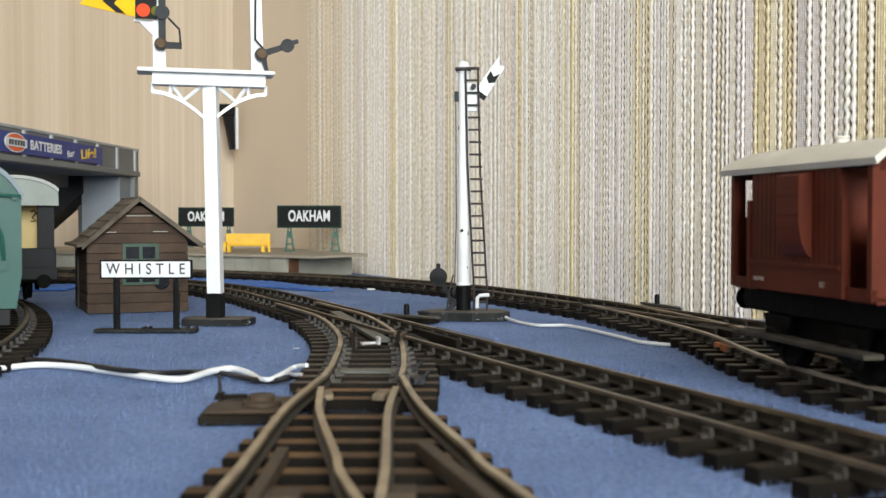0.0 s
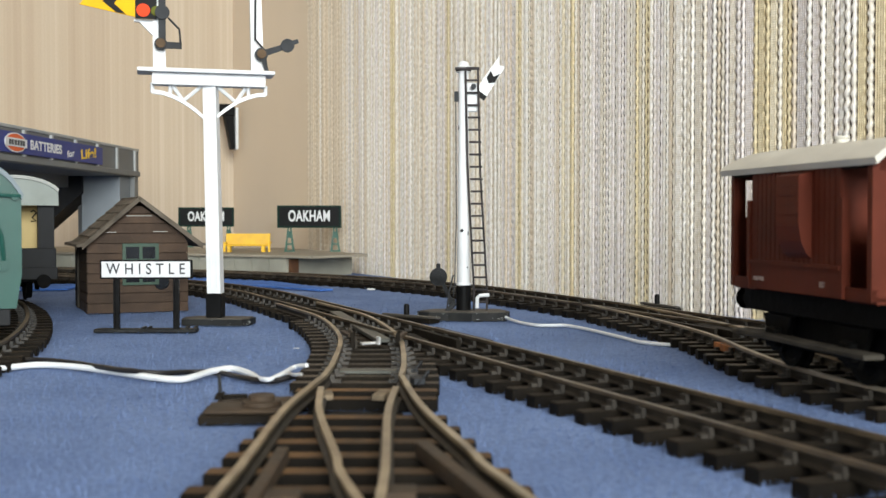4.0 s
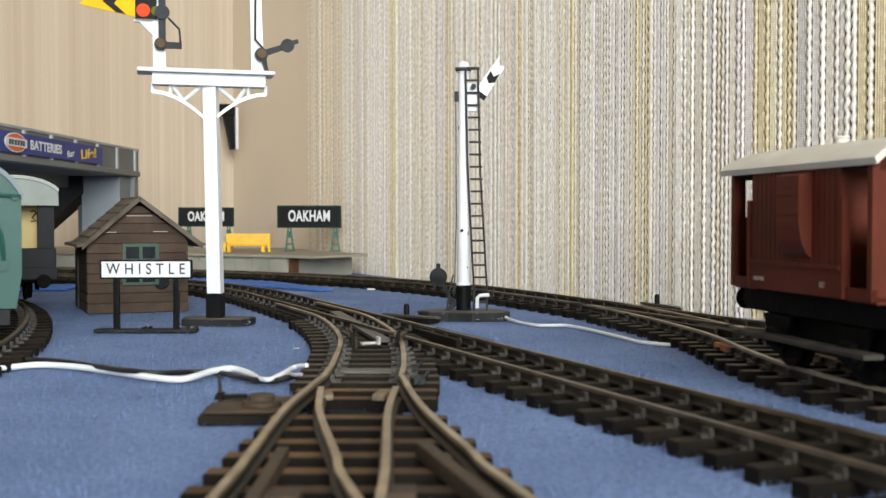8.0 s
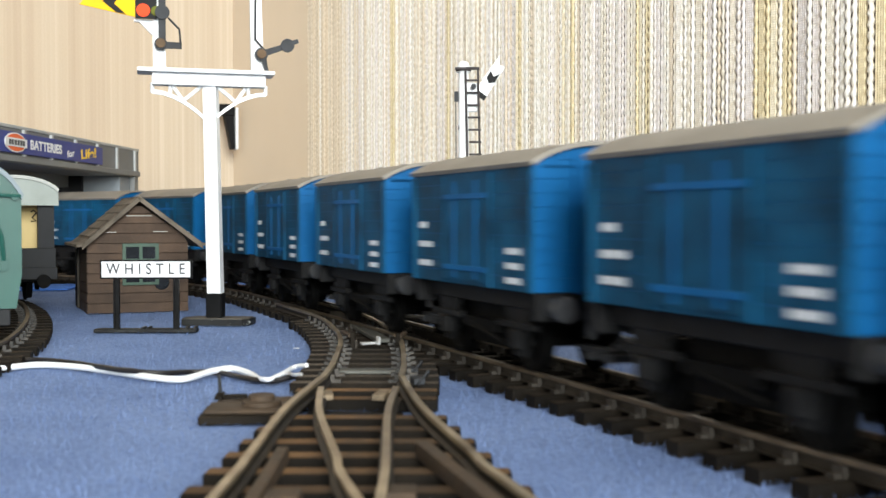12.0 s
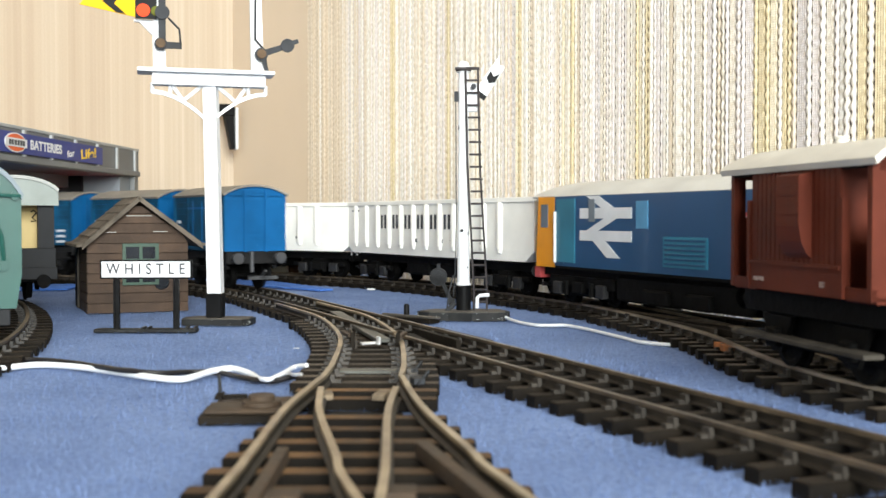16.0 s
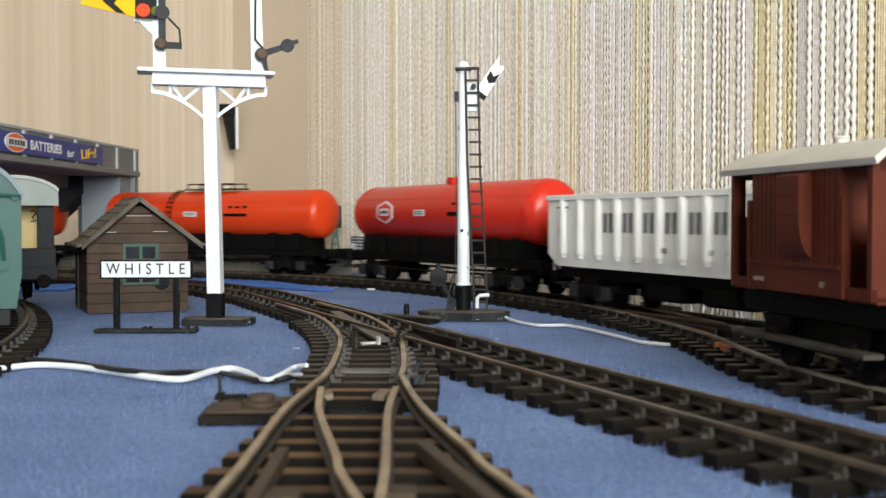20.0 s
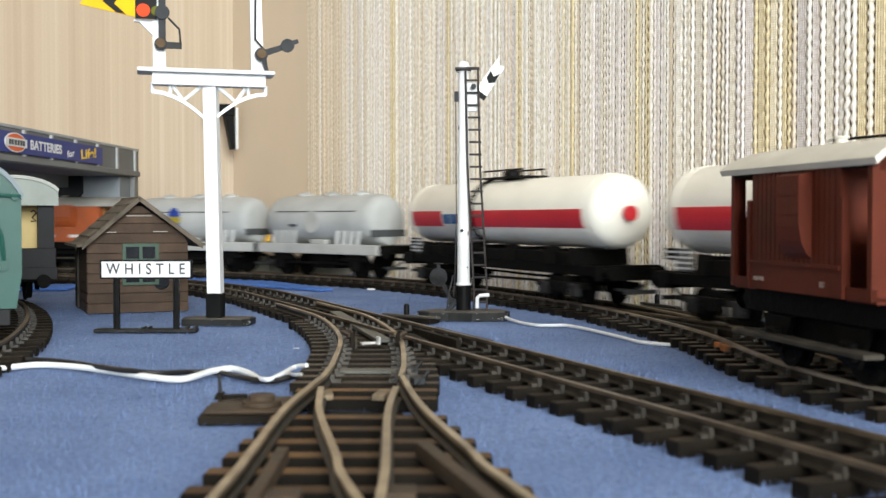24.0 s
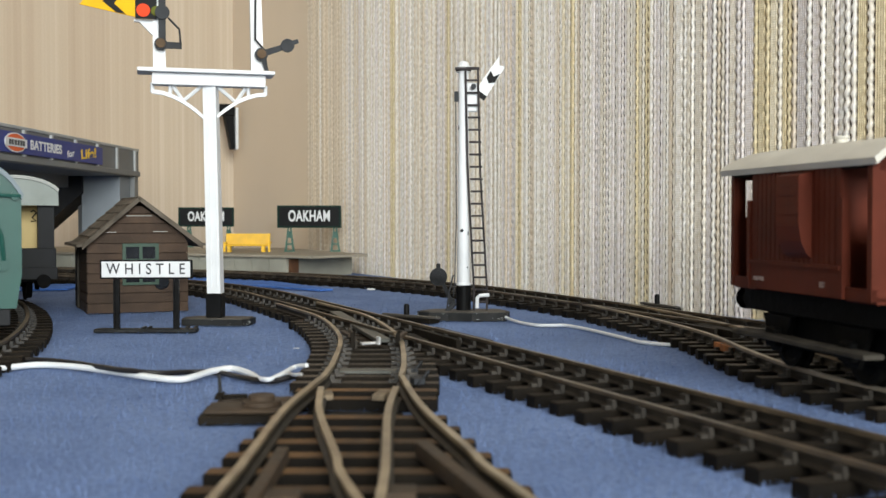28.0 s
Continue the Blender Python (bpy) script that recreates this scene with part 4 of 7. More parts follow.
# ---- bracket signal ----
def bracket_signal():
    t = thing("bracket_signal", at(-84.3, 408, 0, 0), "tall white bracket signal with two posts on a black base", "railway signal")
    part("base", Build().prism([(-11, -6.5), (11.5, -6.5), (13.6, -3), (13.6, 6), (-9, 6), (-12.5, 1)], "z", 0, 2.3), "blackworn", t, "black base plate with a worn edge")
    part("base_top", Build().prism([(-10, -5.6), (11.0, -5.6), (12.8, -2.6), (12.8, 5.4), (-8.6, 5.4), (-11.6, 0.8)], "z", 2.3, 2.6), "brown_base", t, "dull brown base top")
    chips(t, [(-12.5, 1), (-11, -6.5), (11.5, -6.5), (13.6, -3)], 2.2, 12, 4)
    part("foot_socket", Build().box(-3.0, 2.9, -3.0, 3.0, 2.5, 11.6, 0.4), "black", t, "black painted foot")
    post = Build()
    post.rings([[(-2.55, -2.6, 11.6), (2.5, -2.6, 11.6), (2.5, 2.6, 11.6), (-2.55, 2.6, 11.6)], [(-3.9, -2.2, 89), (0.9, -2.2, 89), (0.9, 2.2, 89), (-3.9, 2.2, 89)]])
    part("post", post, "white", t)
    part("post_ridge", Build().rings([[(-1.3, -3.0, 14), (-0.7, -3.0, 14), (-0.7, -2.4, 14), (-1.3, -2.4, 14)], [(-2.6, -2.6, 84), (-1.9, -2.6, 84), (-1.9, -2.0, 84), (-2.6, -2.0, 84)]]), "white", t)
    part("post_ridge", Build().rings([[(0.9, -3.0, 14), (1.5, -3.0, 14), (1.5, -2.4, 14), (0.9, -2.4, 14)], [(-0.4, -2.6, 84), (0.3, -2.6, 84), (0.3, -2.0, 84), (-0.4, -2.0, 84)]]), "white", t)
    part("beam", Build().box(-22.4, 18.4, -3.2, 3.2, 89.2, 93.6, 0.2), "white", t)
    part("gantry_deck", Build().box(-27.5, 21.6, -6.0, 6.0, 93.6, 95.0, 0.2), "white", t)
    for s in (-1, 1):
        curve = [(-1.8 + s * (2.2 + 18.4 * k), 77.6 + 9.2 * math.sin(k * 1.57) ** 0.9) for k in (0, 0.15, 0.3, 0.45, 0.6, 0.8, 1.0)]
        b = Build().rings([[(x, -0.7, z - 0.75), (x, 0.7, z - 0.75), (x, 0.7, z + 0.75), (x, -0.7, z + 0.75)] for x, z in curve])
        part("bracket", b, "white", t)
        c = -1.8
        for (xa, za), (xb, zb) in (((3.0, 89.2), (9.5, 83.6)), ((9.5, 83.6), (13.2, 89.2)), ((14, 89.4), (14.2, 85.4)), ((20.4, 86.4), (20.4, 90))):
            part("strut", Build().rod((c + s * xa, 0, za), (c + s * xb, 0, zb), 0.75, 6), "white", t)
    left = part("doll", Build().rings([[(-21.8, -2.2, 95), (-17.4, -2.2, 95), (-17.4, 2.2, 95), (-21.8, 2.2, 95)], [(-22.3, -1.7, 150), (-18.7, -1.7, 150), (-18.7, 1.7, 150), (-22.3, 1.7, 150)]]), "white", t)
    right = part("doll", Build().rings([[(13.3, -2.2, 95), (17.9, -2.2, 95), (17.9, 2.2, 95), (13.3, 2.2, 95)], [(12.6, -1.7, 150), (16.2, -1.7, 150), (16.2, 1.7, 150), (12.6, 1.7, 150)]]), "white", t)
    part("arm_shelf", Build().prism([(-28.5, 113.0), (-28.5, 112.2), (-26.5, 112.0), (-22.2, 107.6), (-20, 107.6), (-20, 113.0)], "y", -1, 1), "white", left)
    arm = part("signal_arm", Build().prism([(-28, 113.4), (-47, 117.1), (-44.5, 120.4), (-46, 123.6), (-28, 121.4)], "y", -3.1, -2.4), "yellow_arm", t, "yellow fishtailed distant arm with a black chevron")
    part("chevron", Build().prism([(-34.6, 114.8), (-31.2, 114.2), (-35.2, 117.9), (-32.6, 121.9), (-36.0, 122.3), (-39.2, 118.6)], "y", -3.3, -3.1), "black", arm)
    spec = part("spectacle", Build().box(-28, -20.5, -3.3, -2.5, 112.9, 124), "black", t, "black spectacle plate")
    part("lens", Build().lathe("y", [(-3.7, 2.4), (-3.2, 2.4)], 20, (-25.2, 0, 115.9)), "red_lens", spec, "orange-red lens")
    part("lens", Build().lathe("y", [(-3.7, 1.9), (-3.2, 1.9)], 20, (-20.6, 0, 115.8)), "green_lens", spec, "olive green lens")
    part("lens", Build().lathe("y", [(-3.7, 2.0), (-3.2, 2.0)], 20, (-25.0, 0, 123.2)), "sign_white", spec)
    lever = part("balance_lever", Build().lathe("y", [(-5.4, 2.6), (-4.0, 2.6)], 18, (-18.6, 0, 115.2)).box(-19.9, -17.4, -4.6, -3.4, 104, 125).lathe("y", [(-4.6, 2.3), (-3.2, 2.3)], 18, (-19.2, 0, 103.8)).box(-19, -11.8, -4.4, -3.4, 102.2, 104.6), "gunmetal", t, "grey metal balance lever")
    part("pivot", Build().lathe("y", [(-5.6, 1.7), (-4.6, 1.7)], 16, (-19.2, 0, 103.9)), "bronze", lever)
    part("pull_wire", Build().tube([(-16.5, -4.2, 113.4), (-12.6, -4.2, 109.3), (-12.2, -4.2, 103.6)], 0.4, 6), "gunmetal", t)
    lv = part("balance_lever", Build().lathe("y", [(-4.6, 2.4), (-3.2, 2.4)], 18, (16.8, 0, 101.4)).prism([(16.8, 100.2), (26.5, 104.0), (26.0, 105.8), (16.2, 102.6)], "y", -4.3, -3.4).lathe("y", [(-5.0, 2.5), (-3.4, 2.5)], 18, (26.4, 0, 105.0)).prism([(26, 104.4), (30.6, 106.2), (30.2, 107.6), (26, 106.4)], "y", -4.2, -3.4).prism([(16.2, 101), (18, 100.8), (19.7, 94.6), (18.4, 94.2)], "y", -4.2, -3.4), "gunmetal", t, "grey weighted balance lever")
    part("pivot", Build().lathe("y", [(-5.5, 1.7), (-4.6, 1.7)], 16, (16.8, 0, 101.4)), "bronze", lv)
    part("pull_wire", Build().tube([(15.0, -3.0, 140), (14.6, -3.6, 107), (18.0, -4.0, 103), (18.8, -4.2, 95)], 0.4, 6), "gunmetal", t)
    t.matrix_basis = at(-84.3, 408, 0, -4)
    # the gantry stands turned a little on its post
    for piece in t.children:
        if piece.name.split(".")[0] not in ("base", "base_top", "paint_chips", "foot_socket", "post", "post_ridge"):
            piece.matrix_basis = pose(0, 0, 0, 0, 0, 19) @ Matrix.Diagonal((1.0, 1, 0.984, 1))
    return t


M["brown_base"] = material("brown_base_top", (0.075, 0.066, 0.055), 0.7, vary=0.2, scale=120, bump=0.3)
bracket_signal()


# ---- single post signal with ladder ----
def post_signal():
    t = thing("post_signal", at(8.0, 431, 0, 0), "white round post signal with a black ladder and raised arm", "railway signal")
    part("base", Build().prism([(-18, -3), (-13.5, -10.2), (-6, -10.8), (3, -13), (16, -10.4), (18, -3), (14, 6), (-12, 6.5)], "z", 0, 3.2), "blackworn", t, "chipped black base plate")
    part("base_top", Build().prism([(-17, -2.8), (-13, -9.4), (-6, -9.9), (3, -12), (15.3, -9.6), (17, -3), (13.5, 5.2), (-11.6, 5.7)], "z", 3.2, 3.45), "brown_base", t, "dull grey-brown base top")
    chips(t, [(-18, -3), (-13.5, -10.2), (-6, -10.8), (3, -13), (16, -10.4), (18, -3)], 3.1, 16, 9)
    part("foot_socket", Build().lathe("z", [(2.1, 3.6), (2.8, 3.6), (2.9, 2.9), (13.2, 2.9), (13.4, 2.6)], 20), "black", t, "glossy black foot", smooth=True)
    post = part("post", Build().lathe("z", [(13.2, 3.0), (14.0, 2.9), (14.2, 2.5), (60, 2.15), (96, 1.95)], 20), "white", t, smooth=True)
    part("cap", Build().lathe("z", [(96, 2.6), (97.6, 2.8), (98.2, 2.9), (98.7, 2.2), (99.6, 2.0), (100.2, 1.4), (100.6, 0.4)], 20), "white", post, smooth=True)
    for z, x0, y0, w, h in ((34.2, -1.4, -2.65, 1.5, 1.0), (20, 1.3, -2.6, 0.5, 0.6), (33, 1.6, -2.2, 0.4, 1.3), (74, -2.1, -1.5, 0.4, 1.6)):
        part("chip", Build().prism([(x0, z), (x0 + w * 0.6, z - h * 0.4), (x0 + w, z + h * 0.2), (x0 + w * 0.7, z + h), (x0 + w * 0.2, z + h * 0.8)], "y", y0, y0 + 0.5), "gunmetal", post, "chip of missing paint")
    rail = Build()
    for x0, x1 in ((4.5, 0.7), (9.6, 5.5)):
        rail.tube([(x0 - 0.6, -2.5, 2), (x0 - 0.4, -2.6, 10), (x1 + 0.8, -2.9, 60), (x1, -3, 97.3)], 0.42, 6)
    ladder = part("ladder", rail, "ladder_iron", t, "rusty black wire ladder")
    for i in range(20):
        z = 6.8 + i * 4.77
        k = i / 19
        part("rung", Build().rod((4.2 - 3.2 * k, -2.6 - 0.4 * k, z), (9.2 - 3.4 * k, -2.6 - 0.4 * k, z), 0.42, 6), "ladder_iron", ladder)
    part("platform_ring", Build().rod((-3.4, -3, 97.2), (6.2, -3, 97.2), 0.55, 6).lathe("z", [(96.4, 3.0), (97.2, 3.0)], 18), "ladder_iron", t)
    part("lamp_bracket", Build().box(1.4, 5.6, -1.8, 1.5, 80.8, 92, 0.3), "white", t)
    part("pivot", Build().lathe("y", [(-4.2, 1.0), (-2.4, 1.0)], 14, (3.8, 0, 90.3)), "gunmetal", t)
    arm = part("signal_arm", Build().prism([(5.2, 87.4), (8.0, 85.2), (16.2, 98.4), (13.9, 99.0), (14.0, 102.6), (5.6, 90.7)], "y", 0.6, 1.4), "white", t, "white fishtailed arm raised at an angle")
    part("chevron", Build().prism([(9.8, 92.0), (12.2, 92.2), (14.2, 95.6), (11.8, 94.6), (10.6, 96.8), (9.0, 94.2)], "y", 0.3, 0.6), "black", arm)
    part("spectacle", Build().prism([(5.2, 87.3), (8.0, 85.1), (9.1, 86.8), (6.2, 89.0)], "y", 0.3, 0.6), "black", t)
    part("counter_arm", Build().box(-3.6, -2.0, -1.2, 0.6, 84.8, 88.6), "gunmetal", t)
    part("operating_wire", Build().tube([(-3.0, -1, 86), (-2.8, -2.4, 40), (-3.4, -3, 16), (-4.0, -3, 9)], 0.2, 6), "gunmetal", t)
    wl = part("weight_lever", Build().lathe("y", [(-1.5, 3.5), (1.5, 3.5)], 20, (-9.8, 0, 16.4)).prism([(-9.4, 15.2), (-8.2, 15.8), (-4.0, 7), (-5.4, 6.4)], "y", -0.8, 0.8).lathe("y", [(-0.9, 1.6), (0.9, 1.6)], 14, (-4.6, 0, 6.6)), "weight_black", t, "dark metal weight and lever")
    part("rim", Build().lathe("y", [(-2.1, 2.6), (-1.5, 2.6)], 18, (-9.8, 0, 16.4)).lathe("y", [(-2.6, 1.3), (-2.0, 1.3)], 14, (-9.2, 0, 16.2)), "weight_black", wl)
    part("lug", Build().box(-10.6, -9.0, -1.0, 1.0, 19.4, 21.6, 0.3), "weight_black", wl)
    part("stay", Build().rod((-7.5, -3.0, 2.1), (-3.4, -2.6, 6.4), 1.0, 8).tube([(-6.4, -3.2, 4.5), (-5.6, -3.4, 11), (-4.0, -3.2, 17.2)], 0.32, 6).lathe("z", [(2.1, 4.6), (2.6, 4.2)], 18), "gunmetal", t)
    part("wire_end", Build().tube([(5.2, -3.4, 4.4), (5.3, -3.5, 8.3), (6.2, -3.5, 9.3), (10.0, -3.5, 9.5)], 0.75, 8), "wire_white", t, "white wire end")
    return t


M["ladder_iron"] = material("ladder_iron", (0.05, 0.042, 0.042), 0.55, 0.3, vary=0.25, scale=250, bump=0.2)
post_signal()


# ---- wires, point motor and small track fittings ----
def wire(name, guides, r, mat, label, z=0.9):
    c = Curve([(x, y) for x, y, _ in guides])
    zs = [g[2] for g in guides]
    pts = []
    n = len(guides) - 1
    for i, p in enumerate(c.p):
        k = i / 24
        a = min(int(k), n - 1)
        f = k - a
        pts.append((p.x, p.y, zs[a] * (1 - f) + zs[a + 1] * f))
    return solid(name, Build().tube(pts, r, 8), mat, label, "wire", smooth=True)


# ---- rolling stock: x runs along the line away from the camera, +y faces it, z counts from the rail top ----
def arch(half, z0, z1, n=12, bend=1.2):
    """Points of a roof's arc from -half to +half; bend is half the arc's angle."""
    steps = [-bend + 2 * bend * i / n for i in range(n + 1)]
    return [(half * math.sin(q) / math.sin(bend), z0 + (z1 - z0) * (math.cos(q) - math.cos(bend)) / (1 - math.cos(bend))) for q in steps]


def roof_shell(half, z0, z1, x0, x1, thick=1.2, n=12, soft=0.0, bend=1.2):
    top = arch(half, z0, z1, n, bend)
    low = [(y * 0.97, z - thick) for y, z in reversed(top)]
    if not soft:
        return Build().prism(top + low, "x", x0, x1)
    rings = []
    for x, k in ((x0, 0.55), (x0 + soft * 0.4, 0.85), (x0 + soft, 1), (x1 - soft, 1), (x1 - soft * 0.4, 0.85), (x1, 0.55)):
        rings.append([(x, y, z0 + (z - z0) * k) for y, z in top + low])
    return Build().rings(rings)


def domed_roof(half, z0, z1, x0, x1, n=14):
    """A closed roof whose ends slope down like a cab dome."""
    top = arch(half, z0, z1, n)
    rings = []
    for x, k, w in ((x0, 0.05, 0.8), (x0 + 3, 0.36, 0.88), (x0 + 8, 0.74, 0.96), (x0 + 15, 0.96, 1), (x0 + 24, 1, 1), (x0 + 38, 0.9, 1), (x0 + 47, 0.4, 1), (x1 - 47, 0.4, 1), (x1 - 38, 0.9, 1), (x1 - 24, 1, 1), (x1 - 15, 0.96, 1), (x1 - 8, 0.74, 0.96), (x1 - 3, 0.36, 0.88), (x1, 0.05, 0.8)):
        rings.append([(x, -half * w, z0 - 0.3)] + [(x, y * w, z0 + (z - z0) * k) for y, z in top] + [(x, half * w, z0 - 0.3)])
    return Build().rings(rings)


def wheel_mesh(r, y, x=0.0):
    s = 1 if y > 0 else -1
    prof = [(y - 1.3 * s, r + 0.9), (y - 0.7 * s, r + 0.9), (y - 0.6 * s, r), (y + 1.3 * s, r), (y + 1.3 * s, r * 0.8), (y + 0.8 * s, r * 0.72), (y + 0.8 * s, r * 0.25), (y + 1.5 * s, r * 0.2)]
    return Build().lathe("y", prof, 18, (x, 0, r))


def wheelset(parent, x, r=6.2, spokes=False):
    for y in (-7.9, 7.9):
        part("wheel", wheel_mesh(r, y, x), "grime", parent, smooth=True)
    part("axle", Build().rod((x, -8, r), (x, 8, r), 1.0, 8), "grime", parent)


def bogie(parent, x, base=32.0, width=14.0, r=6.0, heavy=False):
    b = part("bogie", Build().box(x - 4, x + 4, -width, width, r + 1, r + 5), "grime", parent, "grimy black bogie")
    for s in (-1, 1):
        y0, y1 = sorted((s * (width - 2.2), s * width))
        part("side_frame", Build().box(x - base / 2 - 8, x + base / 2 + 8, y0, y1, r + 0.5, r + (5.0 if heavy else 3.0), 0.4), "grime", b)
        part("spring_plank", Build().box(x - 4, x + 4, *sorted((s * (width - 1.0), s * (width + 1.5))), r - 1.5, r + 3, 0.4), "grime", b)
        for q in (-1, 1):
            part("axle_box", Build().box(x + q * base / 2 - 3.2, x + q * base / 2 + 3.2, *sorted((s * (width - 1.2), s * (width + 1.2))), r - 2.6, r + 2.6, 0.4), "axle_grey", b)
            part("spring", Build().rod((x + q * (base / 2 - 7), s * (width + 0.2), r - 2.5), (x + q * (base / 2 - 7), s * (width + 0.2), r + 3), 1.3, 8), "grime", b)
    for q in (-1, 1):
        for y in (-7.9, 7.9):
            part("wheel", wheel_mesh(r, y, x + q * base / 2), "grime", b, smooth=True)
    return b


def buffers(parent, x, z=14.0, gap=11.0, mat="van_grey", length=5.0):
    s = 1 if x > 0 else -1
    for y in (-gap, gap):
        part("buffer", Build().lathe("x", [(x, 2.1), (x + s * length * 0.55, 1.9), (x + s * length * 0.56, 1.2), (x + s * length * 0.9, 1.2), (x + s * length * 0.9, 2.9), (x + s * length, 2.6)], 14, (0, y, z)), mat, parent, smooth=True)


def coupling(parent, x, reach=9.0):
    s = 1 if x > 0 else -1
    part("coupling", Build().box(*sorted((x - s * 6, x + s * reach)), -1.6, 1.6, 5.6, 6.6).box(*sorted((x + s * (reach - 1.2), x + s * reach)), -7.5, 7.5, 5.2, 6.8).rod((x + s * (reach - 4), 0, 6), (x + s * (reach + 3), 0, 9.5), 0.7, 6), "van_grey", parent, "wide black hook coupling")


def marks(parent, x, y, z, w, h, rows, mat, pitch=None):
    """Small lettering too fine to read: rows of short bars on the +y side."""
    for i in range(rows):
        zz = z - i * (pitch or h * 1.7)
        row, lo = Build(), x - w / 2
        for k, share in enumerate((0.42, 0.2, 0.28) if i % 2 else (0.25, 0.3, 0.34)):
            row.box(lo, lo + w * share, y, y + 0.18, zz - h / 2 + 0.12 * (k % 2), zz + h / 2)
            lo += w * (share + 0.05)
        part("marking", row, mat, parent)


def blue_van():
    t = thing("goods_van", Matrix(), "bright blue planked goods van with a grey arched roof", "goods van", "blue goods vans in the train")
    L, W = 34.0, 16.2
    part("body", Build().prism([(-W + 0.14, 18.5), (W - 0.14, 18.5), (W - 0.14, 45.6)] + [(y * 0.985, z - 0.4) for y, z in reversed(arch(W, 46.0, 50.0, 12, 0.8))][1:-1] + [(-W + 0.14, 45.6)], "x", -L + 0.4, L - 0.4), "van_blue", t)
    n = 9
    hgt = 27.0 / n
    for i in range(n):
        z0, z1 = 18.5 + i * hgt, 18.5 + (i + 1) * hgt - 0.11
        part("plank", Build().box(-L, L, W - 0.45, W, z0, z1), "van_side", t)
        part("plank", Build().box(-L, -L + 0.45, -W + 0.3, W - 0.3, z0, z1), "van_blue", t)
        part("plank", Build().box(L - 0.45, L, -W + 0.3, W - 0.3, z0, z1), "van_blue", t)
    for z, k in ((45.6, 0.86), (47.6, 0.58)):
        part("plank", Build().box(-L, -L + 0.45, -W * k, W * k, z - 1.0, z + 0.8), "van_blue", t)
    part("roof", roof_shell(W + 0.8, 46.0, 50.6, -L - 1.2, L + 1.2, 0.9, bend=0.8), "van_roof", t, smooth=True)
    for x in (-21, 0, 21):
        part("vent", Build().lathe("z", [(48.6, 1.2), (49.6, 1.2), (49.8, 1.7), (50.4, 1.0)], 12, (x, 5, 0)), "van_roof", t, smooth=True)
    for y in (-5.4, 5.4):
        part("end_stanchion", Build().box(-L - 0.8, -L + 0.2, y - 0.8, y + 0.8, 18.2, 48.4), "van_blue", t)
        part("end_stanchion", Build().box(L - 0.2, L + 0.8, y - 0.8, y + 0.8, 18.2, 48.4), "van_blue", t)
    for x in (-33.2, -13.5, 13.5, 33.2):
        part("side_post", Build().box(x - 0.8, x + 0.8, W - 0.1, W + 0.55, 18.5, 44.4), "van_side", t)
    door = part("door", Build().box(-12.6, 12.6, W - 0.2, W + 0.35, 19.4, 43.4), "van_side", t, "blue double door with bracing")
    for z in (22.4, 39.4):
        part("hinge", Build().box(-12.4, 12.4, W + 0.3, W + 0.7, z - 0.6, z + 0.6), "van_blue", door)
    for x in (-6.2, 6.2):
        part("stile", Build().box(x - 0.55, x + 0.55, W + 0.3, W + 0.6, 20, 43), "van_blue", door)
    marks(t, 27, W + 0.05, 32.5, 5.0, 1.6, 1, "van_mark")
    marks(t, 25.5, W + 0.05, 27.6, 8.5, 1.5, 2, "van_mark", 4.8)
    marks(t, 21.4, W + 0.05, 27.6, 1.0, 1.2, 1, "van_mark")
    marks(t, -25.5, W + 0.05, 27.0, 7.0, 1.4, 3, "van_mark", 3.2)
    part("underframe", Build().box(-L, L, -12.5, 12.5, 14.2, 18.4, 0.3).box(-L - 0.6, -L + 1.4, -W + 1, W - 1, 12.4, 18.3, 0.3).box(L - 1.4, L + 0.6, -W + 1, W - 1, 12.4, 18.3, 0.3), "under_grey", t)
    for x in (-20, 20):
        for y in (-11.5, 11.5):
            part("axle_guard", Build().prism([(x - 6.5, 14.3), (x + 6.5, 14.3), (x + 2.2, 3.6), (x - 2.2, 3.6)], "y", y - 0.6, y + 0.6).box(x - 2.4, x + 2.4, *sorted((y, y * 1.2)), 5.2, 9.6, 0.4).box(x - 9, x + 9, *sorted((y, y * 1.13)), 9.8, 11.2), "under_grey", t)
        wheelset(t, x)
    part("brake_gear", Build().box(-12, 12, -9.5, 9.5, 4.2, 14).rod((-14, 13, 6.2), (4, 13, 9), 0.6, 6).box(-11, 9, 10, 13, 8.0, 10.5), "grime", t)
    for x in (-L - 0.6, L + 0.6):
        buffers(t, x, 15.2)
        coupling(t, x * 0.98, 9)
    part("hose", Build().rod((-L - 1.4, 2.5, 8.5), (-L - 1.4, 2.5, 18.4), 1.0, 8), "van_grey", t, "grey brake pipe")
    return t


